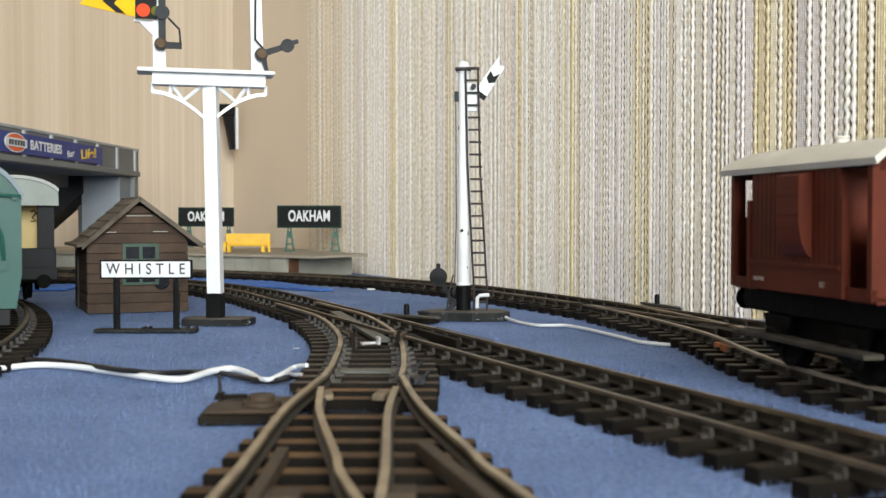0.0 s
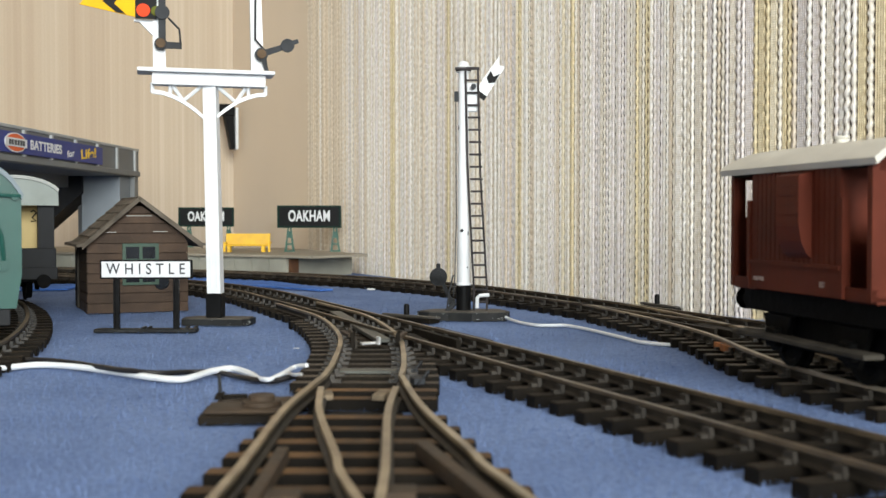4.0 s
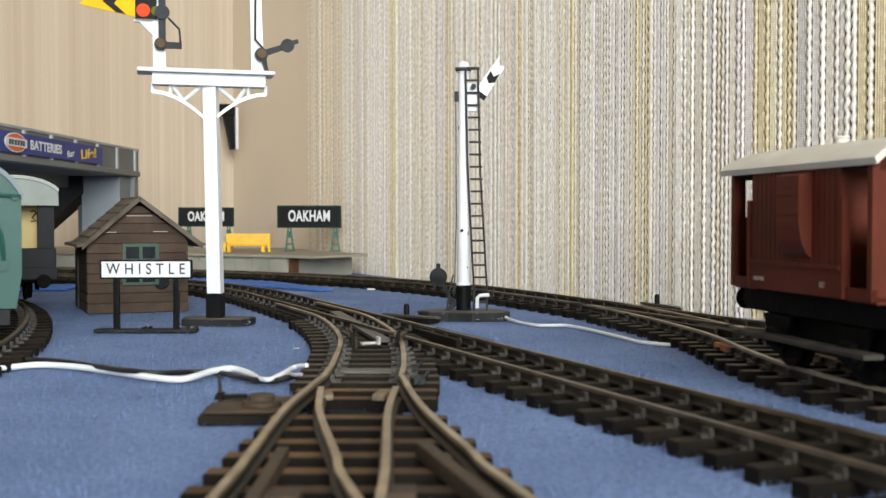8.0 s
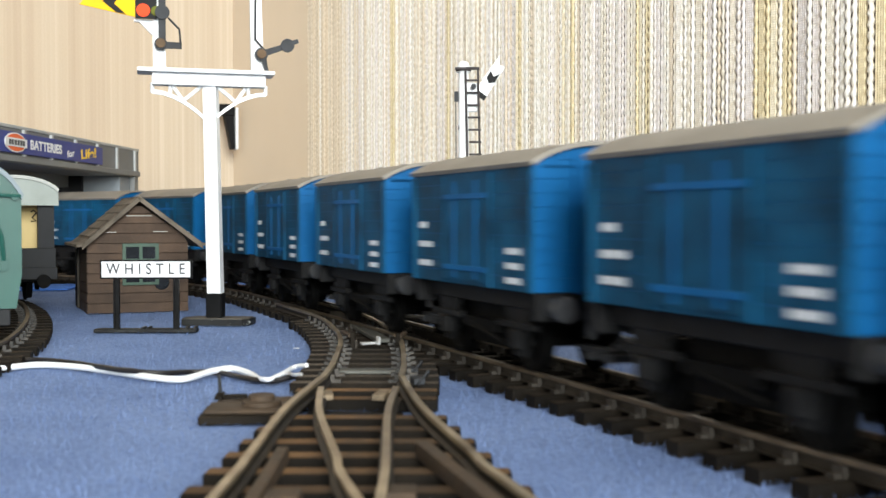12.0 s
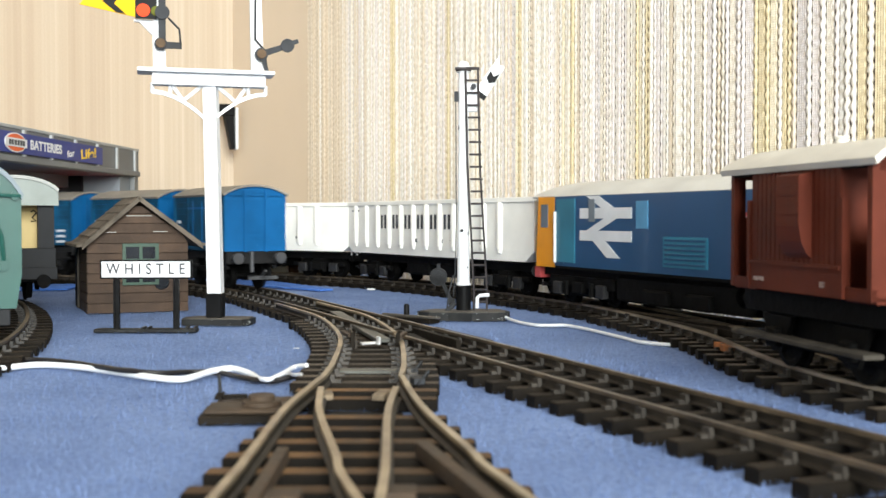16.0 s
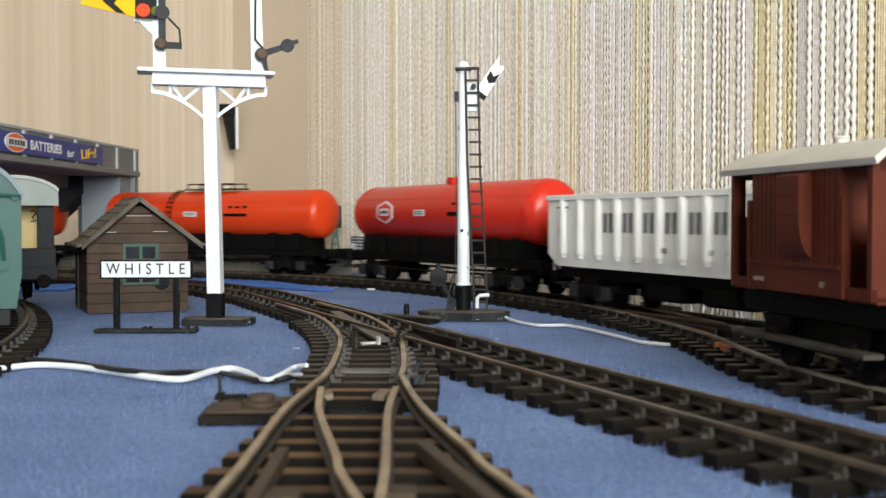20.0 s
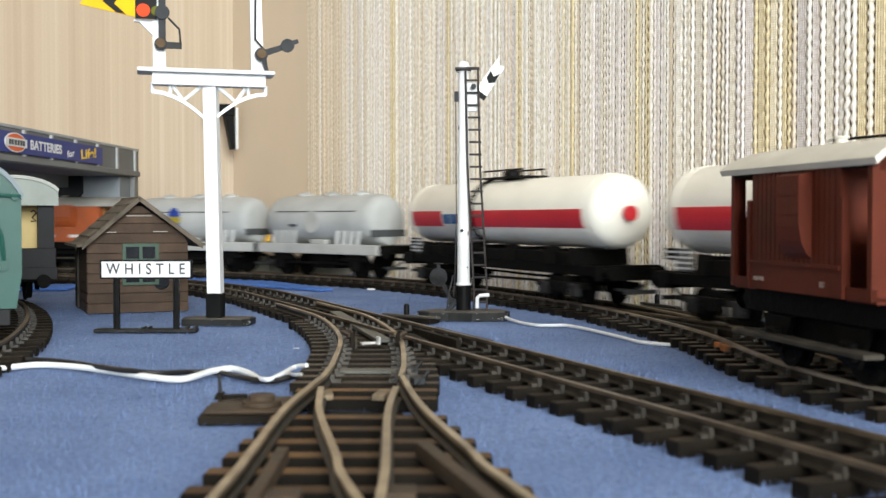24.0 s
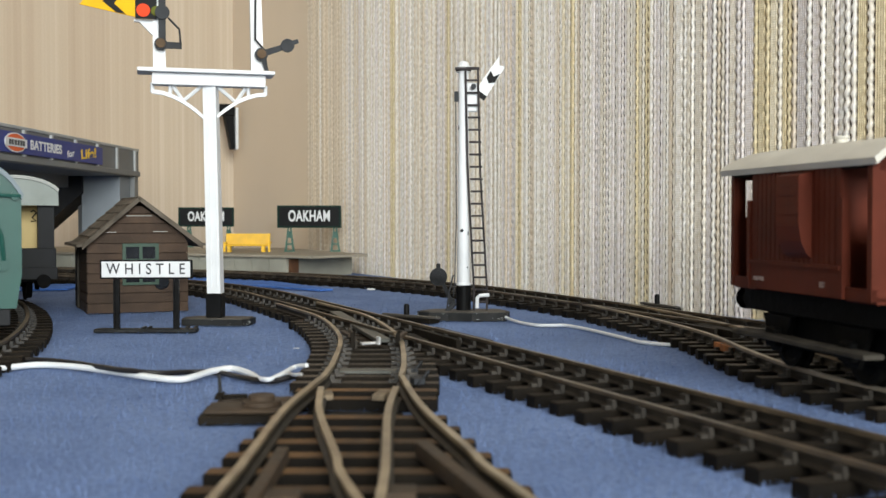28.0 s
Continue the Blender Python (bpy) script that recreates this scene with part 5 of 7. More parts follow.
def electric_loco(colour, label, emblem, L):
    t = thing("electric_locomotive", Matrix(), label, "locomotive")
    W = 17.5
    split = 33.0
    def shell(z0, z1, mat, name, lab="", over=0.0):
        rings = []
        for x in (-L, -L + 9, L - 9, L):
            k = 0.9 if abs(x) == L else 1.0
            s = 1 if x > 0 else -1
            rk = lambda z: x - s * (0 if abs(x) < L else max(0, (z - 24)) * 0.42)
            w = (W + over) * k
            rings.append([(rk(z0), -w, z0), (rk(z0), w, z0), (rk(z1), w, z1), (rk(z1), -w, z1)])
        return part(name, Build().rings(rings), mat, t, lab)
    shell(19.3, split, colour, "lower_body")
    shell(split, 44.1, "loco_band", "upper_body", "dark grey window band")
    shell(44.1, 44.9, "orange_line", "cantrail", "orange line along the roof edge", 0.15)
    part("roof", domed_roof(W + 0.2, 44.9, 52.4, -L + 8.6, L - 8.6), "loco_roof", t, smooth=True)
    for s in (-1, 1):
        nose = part("cab_front", Build().add([(s * (L + 0.5), -15.4, 19.3), (s * (L + 0.5), 15.4, 19.3), (s * (L + 0.4 - 10.5 * 0.42 + 1.1), 15.2, 35.5), (s * (L + 0.4 - 10.5 * 0.42 + 1.1), -15.2, 35.5), (s * (L - 3), -15.4, 19.3), (s * (L - 3), 15.4, 19.3), (s * (L - 8), 15.2, 35.5), (s * (L - 8), -15.2, 35.5)], [(0, 1, 2, 3), (4, 7, 6, 5), (0, 4, 5, 1), (2, 6, 7, 3), (1, 5, 6, 2), (0, 3, 7, 4)]), "loco_yellow", t, "warning yellow cab front")
        part("headlight", Build().box(*sorted((s * (L - 1), s * (L + 0.9))), -2.2, 2.2, 19.8, 21.2, 0.2), "badge_red", nose)
        panel = part("number_panel", Build().box(*sorted((s * (L - 3), s * (L + 0.75))), -6.2, 6.2, 22.2, 26.2, 0.2), "black", nose, "black number panel")
        for y in (-4.0, -1.4, 1.2, 3.8):
            part("bar", Build().box(*sorted((s * (L - 2), s * (L + 0.85))), y - 0.9, y + 0.9, 23.2, 25.2), "sign_white", panel)
        def raked(y0, y1, za, zb, out):
            xa, xb = L - (za - 24) * 0.42 + out, L - (zb - 24) * 0.42 + out
            return Build().rings([[(s * xa, y0, za), (s * xa, y1, za), (s * (xa - 3), y1, za), (s * (xa - 3), y0, za)], [(s * xb, y0, zb), (s * xb, y1, zb), (s * (xb - 3), y1, zb), (s * (xb - 3), y0, zb)]])
        screen = part("windscreen", raked(-15.3, 15.3, 35.6, 44.0, 0.5), "black", t, "raked cab windscreen in a black surround")
        for y0, y1 in ((-14.2, -0.8), (0.8, 14.2)):
            part("pane", raked(y0, y1, 36.3, 43.0, 0.75), "windscreen", screen)
        part("cab_door", Build().box(*sorted((s * (L - 22), s * (L - 26.5))), W - 0.1, W + 0.25, 20, 42), "grime", t, "black cab door recess")
        part("handrail", Build().rod((s * (L - 21.6), W + 0.6, 20), (s * (L - 21.6), W + 0.6, 42), 0.22, 6).rod((s * (L - 27.4), W + 0.6, 20), (s * (L - 27.4), W + 0.6, 42), 0.22, 6), "grille", t)
        part("cab_window", Build().box(*sorted((s * (L - 16.0), s * (L - 21.0))), W - 0.1, W + 0.2, 34.0, 42.6), "windscreen", t)
        buffers(t, s * (L - 0.5), 13.5, 11, "grime")
        coupling(t, s * (L - 4), 12)
        part("skirt", Build().box(*sorted((s * (L - 14), s * L)), -15, 15, 9.0, 19.1, 0.6), "grime", t)
    for x, w in ((86, 5.0), (40, 5.8), (12, 6.6), (-16, 6.6), (-43, 5.6), (-68, 7.6)):
        part("side_window", Build().box(x - w, x + w, W - 0.1, W + 0.22, 32.6, 42.6, 0.08), "dark_grille", t)
        part("window_post", Build().box(x - w - 4.0, x - w - 0.1, W - 0.1, W + 0.2, 33.2, 42.8), "grille", t)
    if emblem:
        for s in (-1, 1):
            part("side_panel", Build().add([(s * (L - 0.2), W * 0.91, 19.4), (s * (L - 9), W + 0.12, 19.4), (s * (L - 15.5), W + 0.12, 43.4), (s * (L - 8.6), W + 0.1, 43.4), (s * (L - 0.2), W * 0.91 - 1, 19.4), (s * (L - 9), W - 1, 19.4), (s * (L - 15.5), W - 1, 43.4), (s * (L - 8.6), W - 1, 43.4)], [(0, 1, 2, 3), (4, 7, 6, 5), (0, 4, 5, 1), (2, 6, 7, 3), (1, 5, 6, 2), (0, 3, 7, 4)]) if s < 0 else Build().box(L - 9, L - 3, W - 1.5, W - 0.6, 18, 33), "loco_yellow" if s < 0 else "loco_grey", t, "yellow cab corner" if s < 0 else "")
        em = part("emblem", Build().box(45, 60, W + 0.05, W + 0.3, 19.6, 33.0), "loco_yellow", t, "yellow and red chequered freight emblem")
        part("block", Build().box(50, 61, W + 0.05, W + 0.35, 33.0, 38.4), "loco_red", em)
        for z in (29.4, 23.0):
            part("roundel", Build().prism([(52.5, z - 3.4), (57.4, z - 1.6), (57.4, z + 1.6), (52.5, z + 3.4), (47.6, z + 1.6), (47.6, z - 1.6)], "y", W + 0.3, W + 0.45), "loco_red", em)
        part("emblem", Build().prism([(-110, 27), (-106.5, 30.5), (-103, 27), (-106.5, 23.5)], "y", W + 0.05, W + 0.3), "darkgrey", t, "dark diamond emblem")
        part("plate", Build().box(-87, -83, W + 0.05, W + 0.25, 20, 32.5), "orange_panel", t, "pale orange panel")
    else:
        marks(t, -105, W + 0.02, 30.4, 7, 1.0, 2, "pale", 2.4)
        marks(t, 105, W + 0.02, 22.0, 7, 0.8, 2, "pale", 2.4)
    for x in (-75, 75):
        bogie(t, x, 43, 14.5, 6.6, True)
    part("underframe", Build().box(-L + 14, L - 14, -13, 13, 13, 19.3).box(-34, 34, -14, 14, 5.5, 14, 0.8), "grime", t)
    for x in (-40, -24, 44):
        part("insulator", Build().lathe("z", [(46.6, 1.4), (49.8, 1.4), (50.0, 1.0), (51.4, 1.0)], 12, (x, 3, 0)), "insulator", t, smooth=True)
    part("roof_gear", Build().rod((-44, 3, 51.6), (10, 3, 51.6), 0.7, 8).box(-6, 22, -6, 3, 46.6, 49.8, 0.6).rod((-40, 3, 47), (-40, 3, 51.6), 0.6, 6).rod((8, 3, 47), (8, 3, 51.6), 0.6, 6), "pale", t, "pale roof busbar and equipment")
    base = part("pantograph_base", Build().box(-72, -44, -8, 8, 47.0, 51.4, 0.2).rod((-70, -8, 52), (-46, -8, 52), 0.6, 6).rod((-70, 8, 52), (-46, 8, 52), 0.6, 6), "grille", t)
    up = emblem
    z1 = 61.5 if up else 54.5
    pan = Build()
    for y in (-6, 6):
        pan.tube([(-48, y, 52), (-68, y * 0.7, (z1 + 52) / 2), (-54, y * 0.9, z1 - 1.0)], 0.4, 6)
    for dx in (-4, 4):
        pan.tube([(-56 + dx, -13, z1 - 2.0), (-56 + dx, -10, z1), (-56 + dx, 10, z1), (-56 + dx, 13, z1 - 2.0)], 0.55, 6)
    pan.rod((-60, -8, z1), (-52, -8, z1), 0.4, 6).rod((-60, 8, z1), (-52, 8, z1), 0.4, 6)
    if up:
        pan.rod((-66, -10, z1 - 3.4), (-46, -10, z1 - 3.4), 0.5, 6).rod((-66, 10, z1 - 3.4), (-46, 10, z1 - 3.4), 0.5, 6)
    part("pantograph", pan, "panto" if up else "pale", t, "raised brass pantograph" if up else "lowered pantograph")
    return t


def blue_diesel():
    """Front faces -x: it travels towards the camera."""
    t = thing("diesel_locomotive", Matrix(), "dark blue locomotive with yellow cab ends and a pale grey roof", "locomotive")
    L, W = 103.0, 16.6
    part("body", Build().box(-L + 22, L - 20, -W, W, 14.5, 43.5, 0.3), "blue73", t)
    for s in (-1, 1):
        x0 = 22 if s < 0 else 20
        cab = part("cab", Build().rings([[(s * (L - x0 + 0.0), -W, 14.4), (s * (L - x0), W, 14.4), (s * (L - x0), W, 43.4), (s * (L - x0), -W, 43.4)], [(s * (L - 4), -W, 14.4), (s * (L - 4), W, 14.4), (s * (L - 6), W, 43.4), (s * (L - 6), -W, 43.4)], [(s * L, -W + 2.2, 14.4), (s * L, W - 2.2, 14.4), (s * (L - 2.2), W - 2.2, 43.4), (s * (L - 2.2), -W + 2.2, 43.4)]]), "yellow73", t, "warning yellow cab")
        part("windscreen", Build().add([(s * (L - 0.55), -12.4, 31), (s * (L - 0.55), 12.4, 31), (s * (L - 1.6), 12.4, 41.6), (s * (L - 1.6), -12.4, 41.6), (s * (L - 3), -12.4, 31), (s * (L - 3), 12.4, 31), (s * (L - 3.4), 12.4, 41.6), (s * (L - 3.4), -12.4, 41.6)], [(0, 1, 2, 3), (4, 7, 6, 5), (0, 4, 5, 1), (2, 6, 7, 3), (1, 5, 6, 2), (0, 3, 7, 4)]), "black", cab, "black window surround")
        for y0, y1 in ((-11.6, -4.6), (-3.6, 3.6), (4.6, 11.6)):
            part("pane", Build().add([(s * (L - 0.3), y0, 31.8), (s * (L - 0.3), y1, 31.8), (s * (L - 1.2), y1, 41.0), (s * (L - 1.2), y0, 41.0), (s * (L - 2), y0, 31.8), (s * (L - 2), y1, 31.8), (s * (L - 2.6), y1, 41.0), (s * (L - 2.6), y0, 41.0)], [(0, 1, 2, 3), (4, 7, 6, 5), (0, 4, 5, 1), (2, 6, 7, 3), (1, 5, 6, 2), (0, 3, 7, 4)]), "pale_screen", cab)
        for y in (-9, 8):
            part("hose", Build().tube([(s * (L + 0.5), y, 28), (s * (L + 0.7), y, 19.5), (s * (L + 0.7), y + 2, 17.8), (s * (L + 0.7), y + 3.6, 19.5), (s * (L + 0.4), y + 3.4, 25)], 0.5, 6), "black", cab)
        part("waist_rail", Build().rod((s * (L - 1.4), -W + 3, 29.2), (s * (L - 1.4 + 0.9), W - 3, 29.2), 0.45, 6), "pale", cab)
        part("buffer_beam", Build().box(*sorted((s * (L - 5), s * (L + 0.2))), -W + 1.5, W - 1.5, 9.5, 14.2, 0.3), "badge_red", t, "red buffer beam")
        buffers(t, s * L, 11.8, 11, "van_grey", 6)
        coupling(t, s * (L - 2), 10)
        part("cab_side_window", Build().box(*sorted((s * (L - 8.5), s * (L - 14.5))), W - 0.1, W + 0.2, 30.5, 40), "loco_glass", t)
        part("cab_door", Build().box(*sorted((s * (L - 22.5), s * (L - 28.5))), W - 0.1, W + 0.25, 16, 41.5), "blue73", t)
        part("handrail", Build().rod((s * (L - 21.8), W + 0.8, 16.5), (s * (L - 21.8), W + 0.8, 37), 0.6, 6), "pale", t)
    part("roof", roof_shell(W + 0.1, 43.2, 49.2, -L + 0.5, L - 0.5, soft=16), "roof73", t, "pale grey weathered roof", smooth=True)
    part("roof_hatch", Build().box(-60, -20, -7, 9, 48.2, 49.9, 0.6).box(-52, -34, -5, 7, 49.6, 50.6, 0.4), "roof73", t)
    # far-end emblem: a pair of white arrows, built as plain bars
    y0, y1 = W + 0.05, W + 0.3
    for k, piece in enumerate((Build().box(25, 62, y0, y1, 34.2, 38.2), Build().box(25, 62, y0, y1, 25.7, 29.6), Build().prism([(57, 42.8), (48, 42.8), (37, 38.2), (46, 38.2)], "y", y0, y1), Build().prism([(44, 34.2), (35, 34.2), (48, 29.6), (57, 29.6)], "y", y0, y1), Build().prism([(52, 25.7), (43, 25.7), (33, 19.6), (42, 19.6)], "y", y0, y1))):
        part("emblem_bar", piece, "sign_white", t, "white bar of the large double arrow emblem")
    part("body_window", Build().box(50.5, 55, W + 0.1, W + 0.45, 33.0, 41.6), "grille", t)
    part("grille", Build().box(66, 81, W - 0.05, W + 0.3, 16.8, 42), "blue73_light", t, "paler blue louvred panel")
    part("side_window", Build().box(14.5, 22, W + 0.05, W + 0.3, 30.6, 40.4), "blue73_pale", t, "pale blue body window")
    part("grille", Build().box(-20, 5, W - 0.05, W + 0.3, 17.6, 28), "blue73_light", t, "paler blue louvred panel")
    for k in range(6):
        part("louvre", Build().box(-19, 4, W + 0.25, W + 0.5, 18.4 + k * 1.6, 19.1 + k * 1.6), "blue73", t)
    part("grille", Build().box(-74, -55, W - 0.05, W + 0.3, 30.5, 40.5), "blue73_light", t, "paler blue louvred panel")
    part("nameplate", Build().box(-52, -34, W + 0.05, W + 0.4, 32.4, 36.0, 0.1), "badge_red", t, "red nameplate")
    part("bar", Build().box(-50.5, -35.5, W + 0.4, W + 0.5, 33.6, 34.8), "sign_white", t)
    for x in (-37.5, -48.5):
        sh = part("shield", Build().prism([(x - 3, 30.8), (x + 3, 30.8), (x + 3, 26.5), (x, 24.4), (x - 3, 26.5)], "y", W + 0.05, W + 0.4), "badge_red", t, "red shield crest")
        part("bar", Build().box(x - 1.6, x + 1.6, W + 0.4, W + 0.5, 26.6, 29.8), "sign_white", sh)
    lettering("number", "73142", 8.6, "sign_white", t, pose(-66 * MM, (W + 0.35) * MM, 26.8 * MM, 90, 0, 180), bold=0.12, wide=0.95)
    part("solebar_line", Build().box(-80, 82, W - 0.1, W + 0.25, 14.2, 15.2), "grime", t)
    part("underframe", Build().box(-L + 4, L - 4, -13, 13, 11, 14.4).box(-40, 40, -14, 14, 3.6, 13, 0.8).box(-94, -44, -12.5, 12.5, 3.4, 12).box(44, 94, -12.5, 12.5, 3.4, 12).box(-20, -6, 13, 16, 3.8, 9, 0.6).box(4, 20, 13, 16, 3.8, 9, 0.6), "grime", t)
    for x in (-66, 66):
        bogie(t, x, 34, 14.5, 6.2, True)
    return t


def hopper():
    t = thing("hopper_wagon", Matrix(), "white ribbed bogie hopper wagon with black lettering", "hopper wagon", "white hopper wagons in the train")
    L, W = 94.5, 16.4
    part("body", Build().rings([[(-L + 7, -W + 0.3, 15.2), (L - 7, -W + 0.3, 15.2), (L - 7, W - 0.3, 15.2), (-L + 7, W - 0.3, 15.2)], [(-L, -W, 20), (L, -W, 20), (L, W, 20), (-L, W, 20)], [(-L, -W, 42.6), (L, -W, 42.6), (L, W, 42.6), (-L, W, 42.6)]]), "hopper", t)
    part("rim", Build().box(-L - 0.8, L + 0.8, -W - 0.9, -W + 0.6, 41.4, 43.6, 0.2).box(-L - 0.8, L + 0.8, W - 0.6, W + 0.9, 41.4, 43.6, 0.2).box(-L - 0.8, -L + 0.6, -W + 0.6, W - 0.6, 41.4, 43.6).box(L - 0.6, L + 0.8, -W + 0.6, W - 0.6, 41.4, 43.6), "hopper", t)
    for i in range(12):
        x = 82 - 13.6 * i
        half_round = [(2.3 * math.cos(q), 1.7 * math.sin(q)) for q in [math.pi * k / 8 for k in range(9)]]
        rings = [[(x + a * g, W - 0.25 + b * g, z) for a, b in half_round] for z, g in ((18.2, 0.1), (18.6, 0.7), (20.2, 0.72), (20.3, 1.0), (21.0, 1.0), (40.5, 0.95), (41.8, 0.8))]
        part("rib", Build().rings(rings), "hopper", t, smooth=True)
    # the owner's name is shown as six pairs of plain upright bars between the ribs
    for i in range(6):
        x = 47.6 - i * 13.6
        part("lettering_block", Build().box(x - 2.9, x - 1.1, W + 0.02, W + 0.3, 29.0, 36.2).box(x + 1.1, x + 2.9, W + 0.02, W + 0.3, 29.0, 36.2), "hopper_text", t)
    part("data_panel", Build().box(80, 85, W + 0.02, W + 0.3, 27, 31), "hopper_text", t)
    part("data_panel", Build().box(78, 87, W + 0.02, W + 0.3, 38.2, 39.0), "loco_band", t)
    for x in (-56, -29, -16, 10):
        part("data_panel", Build().box(x, x + 5, W + 0.02, W + 0.3, 22.2, 24.0), "hopper_text", t)
    for s in (-1, 1):
        part("end_rib", Build().box(*sorted((s * L, s * (L + 1.2))), -9.2, -7.6, 15, 41).box(*sorted((s * L, s * (L + 1.2))), 7.6, 9.2, 15, 41), "hopper", t)
        part("ladder", Build().rod((s * (L + 1), 13, 13), (s * (L + 1), 13, 40), 0.4, 6).rod((s * (L + 1), 10.6, 13), (s * (L + 1), 10.6, 40), 0.4, 6), "hopper", t)
        buffers(t, s * (L - 1), 11.5, 11, "grime", 4)
        coupling(t, s * (L - 4), 8)
    part("underframe", Build().box(-L + 2, L - 2, -11, 11, 10.6, 14).box(-30, -4, -12, 12, 5, 12, 1).box(6, 30, -12, 12, 5, 12, 1).box(-38, -34, 11, 14, 6, 12), "grime", t)
    for x in (-66, 66):
        bogie(t, x, 24, 13.5, 5.6)
    return t


def tank_wagon(colour, label, catwalk=True, band=False, length=210.0):
    t = thing("tank_wagon", Matrix(), label, "tank wagon", "tank wagons in the train")
    L, R, Z = length / 2, 15.0, 37.2
    B = L - (2 if band else 7.5)
    prof = [(-B + 1, 0.5), (-B + 1.4, 5), (-B + 2.4, 9.5), (-B + 4.0, 12.6), (-B + 6.4, 14.4), (-B + 9, R)]
    prof += [(-x, r) for x, r in reversed(prof)]
    part("barrel", Build().lathe("x", prof, 40, (0, 0, Z)), colour, t, smooth=True)
    for x in (-B + 12, B - 12.6):
        part("seam", Build().lathe("x", [(x, R), (x, R + 0.2), (x + 0.6, R + 0.2), (x + 0.6, R)], 40, (0, 0, Z)), colour, t, smooth=True)

    def curved(x0, x1, a0, a1, r, mat, name, parent, label=""):
        """A plate that follows the barrel between two angles above the middle."""
        rings = []
        n = 6
        for i in range(n + 1):
            a = radians(a0 + (a1 - a0) * i / n)
            c, s = math.cos(a), math.sin(a)
            rings.append([(x0, (R - 0.2) * c, Z + (R - 0.2) * s), (x1, (R - 0.2) * c, Z + (R - 0.2) * s), (x1, (R + r) * c, Z + (R + r) * s), (x0, (R + r) * c, Z + (R + r) * s)])
        return part(name, Build().rings(rings), mat, parent, label)
    if band:
        for s in (-1, 1):
            rings = []
            for i in range(9):
                a = radians(-27 + 30 * i / 8)
                c, q = math.cos(a), math.sin(a)
                rings.append([(-L + 14, s * (R - 0.2) * c, Z + (R - 0.2) * q), (L - 14, s * (R - 0.2) * c, Z + (R - 0.2) * q), (L - 14, s * (R + 0.12) * c, Z + (R + 0.12) * q), (-L + 14, s * (R + 0.12) * c, Z + (R + 0.12) * q)])
            part("band", Build().rings(rings), "tank_band", t, "broad red band")
        curved(17, 47, -27, 3, 0.25, "tank_white", "panel", t)
        for x0, x1, mt in ((19, 25, "van_blue"), (26, 28.5, "tank_band"), (29.5, 35, "van_blue"), (36, 38, "van_blue"), (39, 45, "van_blue")):
            curved(x0, x1, -21, -3, 0.4, mt, "device_bar", t)
        part("end_mark", Build().lathe("x", [(-L + 0.4, 3.0), (-L + 2.2, 3.0)], 20, (0, 1, Z - 1)), "tank_band", t, "red spot on the tank end")
    else:
        # a hexagon outline with lettering bars inside
        badge = None
        for k, (grow, mat, up) in enumerate(((1.0, "sign_white", 0.2), (0.82, colour, 0.3), (0.56, "sign_white", 0.4), (0.44, "loco_band", 0.5))):
            rings = []
            for q in range(9):
                u = -1 + q / 4
                hw = 9.4 * grow * min(1.0, (1.02 - abs(u)) / 0.5) if k < 2 else 9.0 * grow
                an = radians(2 + 24 * grow * u * (1 if k < 2 else 0.55 if k == 2 else 0.28))
                c, si = math.cos(an), math.sin(an)
                rings.append([(48 - hw, (R - 0.2) * c, Z + (R - 0.2) * si), (48 + hw, (R - 0.2) * c, Z + (R - 0.2) * si), (48 + hw, (R + up) * c, Z + (R + up) * si), (48 - hw, (R + up) * c, Z + (R + up) * si)])
            p = part("badge" if k == 0 else "badge_face" if k == 1 else "lettering_bar", Build().rings(rings), mat, badge or t, "" if k else "white hexagon outline badge")
            badge = badge or p
        curved(4, 15, -6, 6, 0.25, "sign_white", "panel", t)
        curved(5, 14, -3, -1, 0.35, "loco_band", "panel", t)
        curved(5, 14, 1, 3, 0.35, "loco_band", "panel", t)
        for k in range(3):
            curved(-26 - k * 6, -22.5 - k * 6, 14, 19, 0.2, "grime", "lettering_bar", t)
        curved(-38, -19, -6, 1, 0.2, "grime", "lettering_bar", t)
        curved(-88, 88, 29, 30.5, 0.12, "tank_band", "seam_line", t)
    if catwalk:
        cw = Build()
        for y in (-5.5, 5.5):
            cw.rod((-20, y, Z + R + 4.4), (20, y, Z + R + 4.4), 0.45, 6)
            for x in (-20, -7, 7, 20):
                cw.rod((x, y, Z + R + 1.2), (x, y, Z + R + 4.4), 0.4, 6)
        cw.box(-22, 22, -6.5, 6.5, Z + R + 0.6, Z + R + 1.4)
        c = part("catwalk", cw, "black", t, "black railed catwalk on top")
        part("hatch", Build().lathe("z", [(Z + R - 1, 4), (Z + R + 3.6, 4), (Z + R + 4.6, 3)], 16), "black", c, smooth=True)
        lad = Build()
        lx = 12 if band else 26
        for x in (lx, lx + 4):
            lad.tube([(x, (R + 0.9) * math.cos(a), Z + (R + 0.9) * math.sin(a)) for a in [radians(d) for d in range(-60, 81, 20)]], 0.4, 6)
        for d in range(-55, 80, 12):
            a = radians(d)
            lad.rod((lx, (R + 0.9) * math.cos(a), Z + (R + 0.9) * math.sin(a)), (lx + 4, (R + 0.9) * math.cos(a), Z + (R + 0.9) * math.sin(a)), 0.3, 6)
        part("ladder", lad, "grime", t, "curved side ladder")
    else:
        part("hatch", Build().box(-3, 3, -2.5, 2.5, Z + R - 0.5, Z + R + 3.2, 0.4), colour, t)
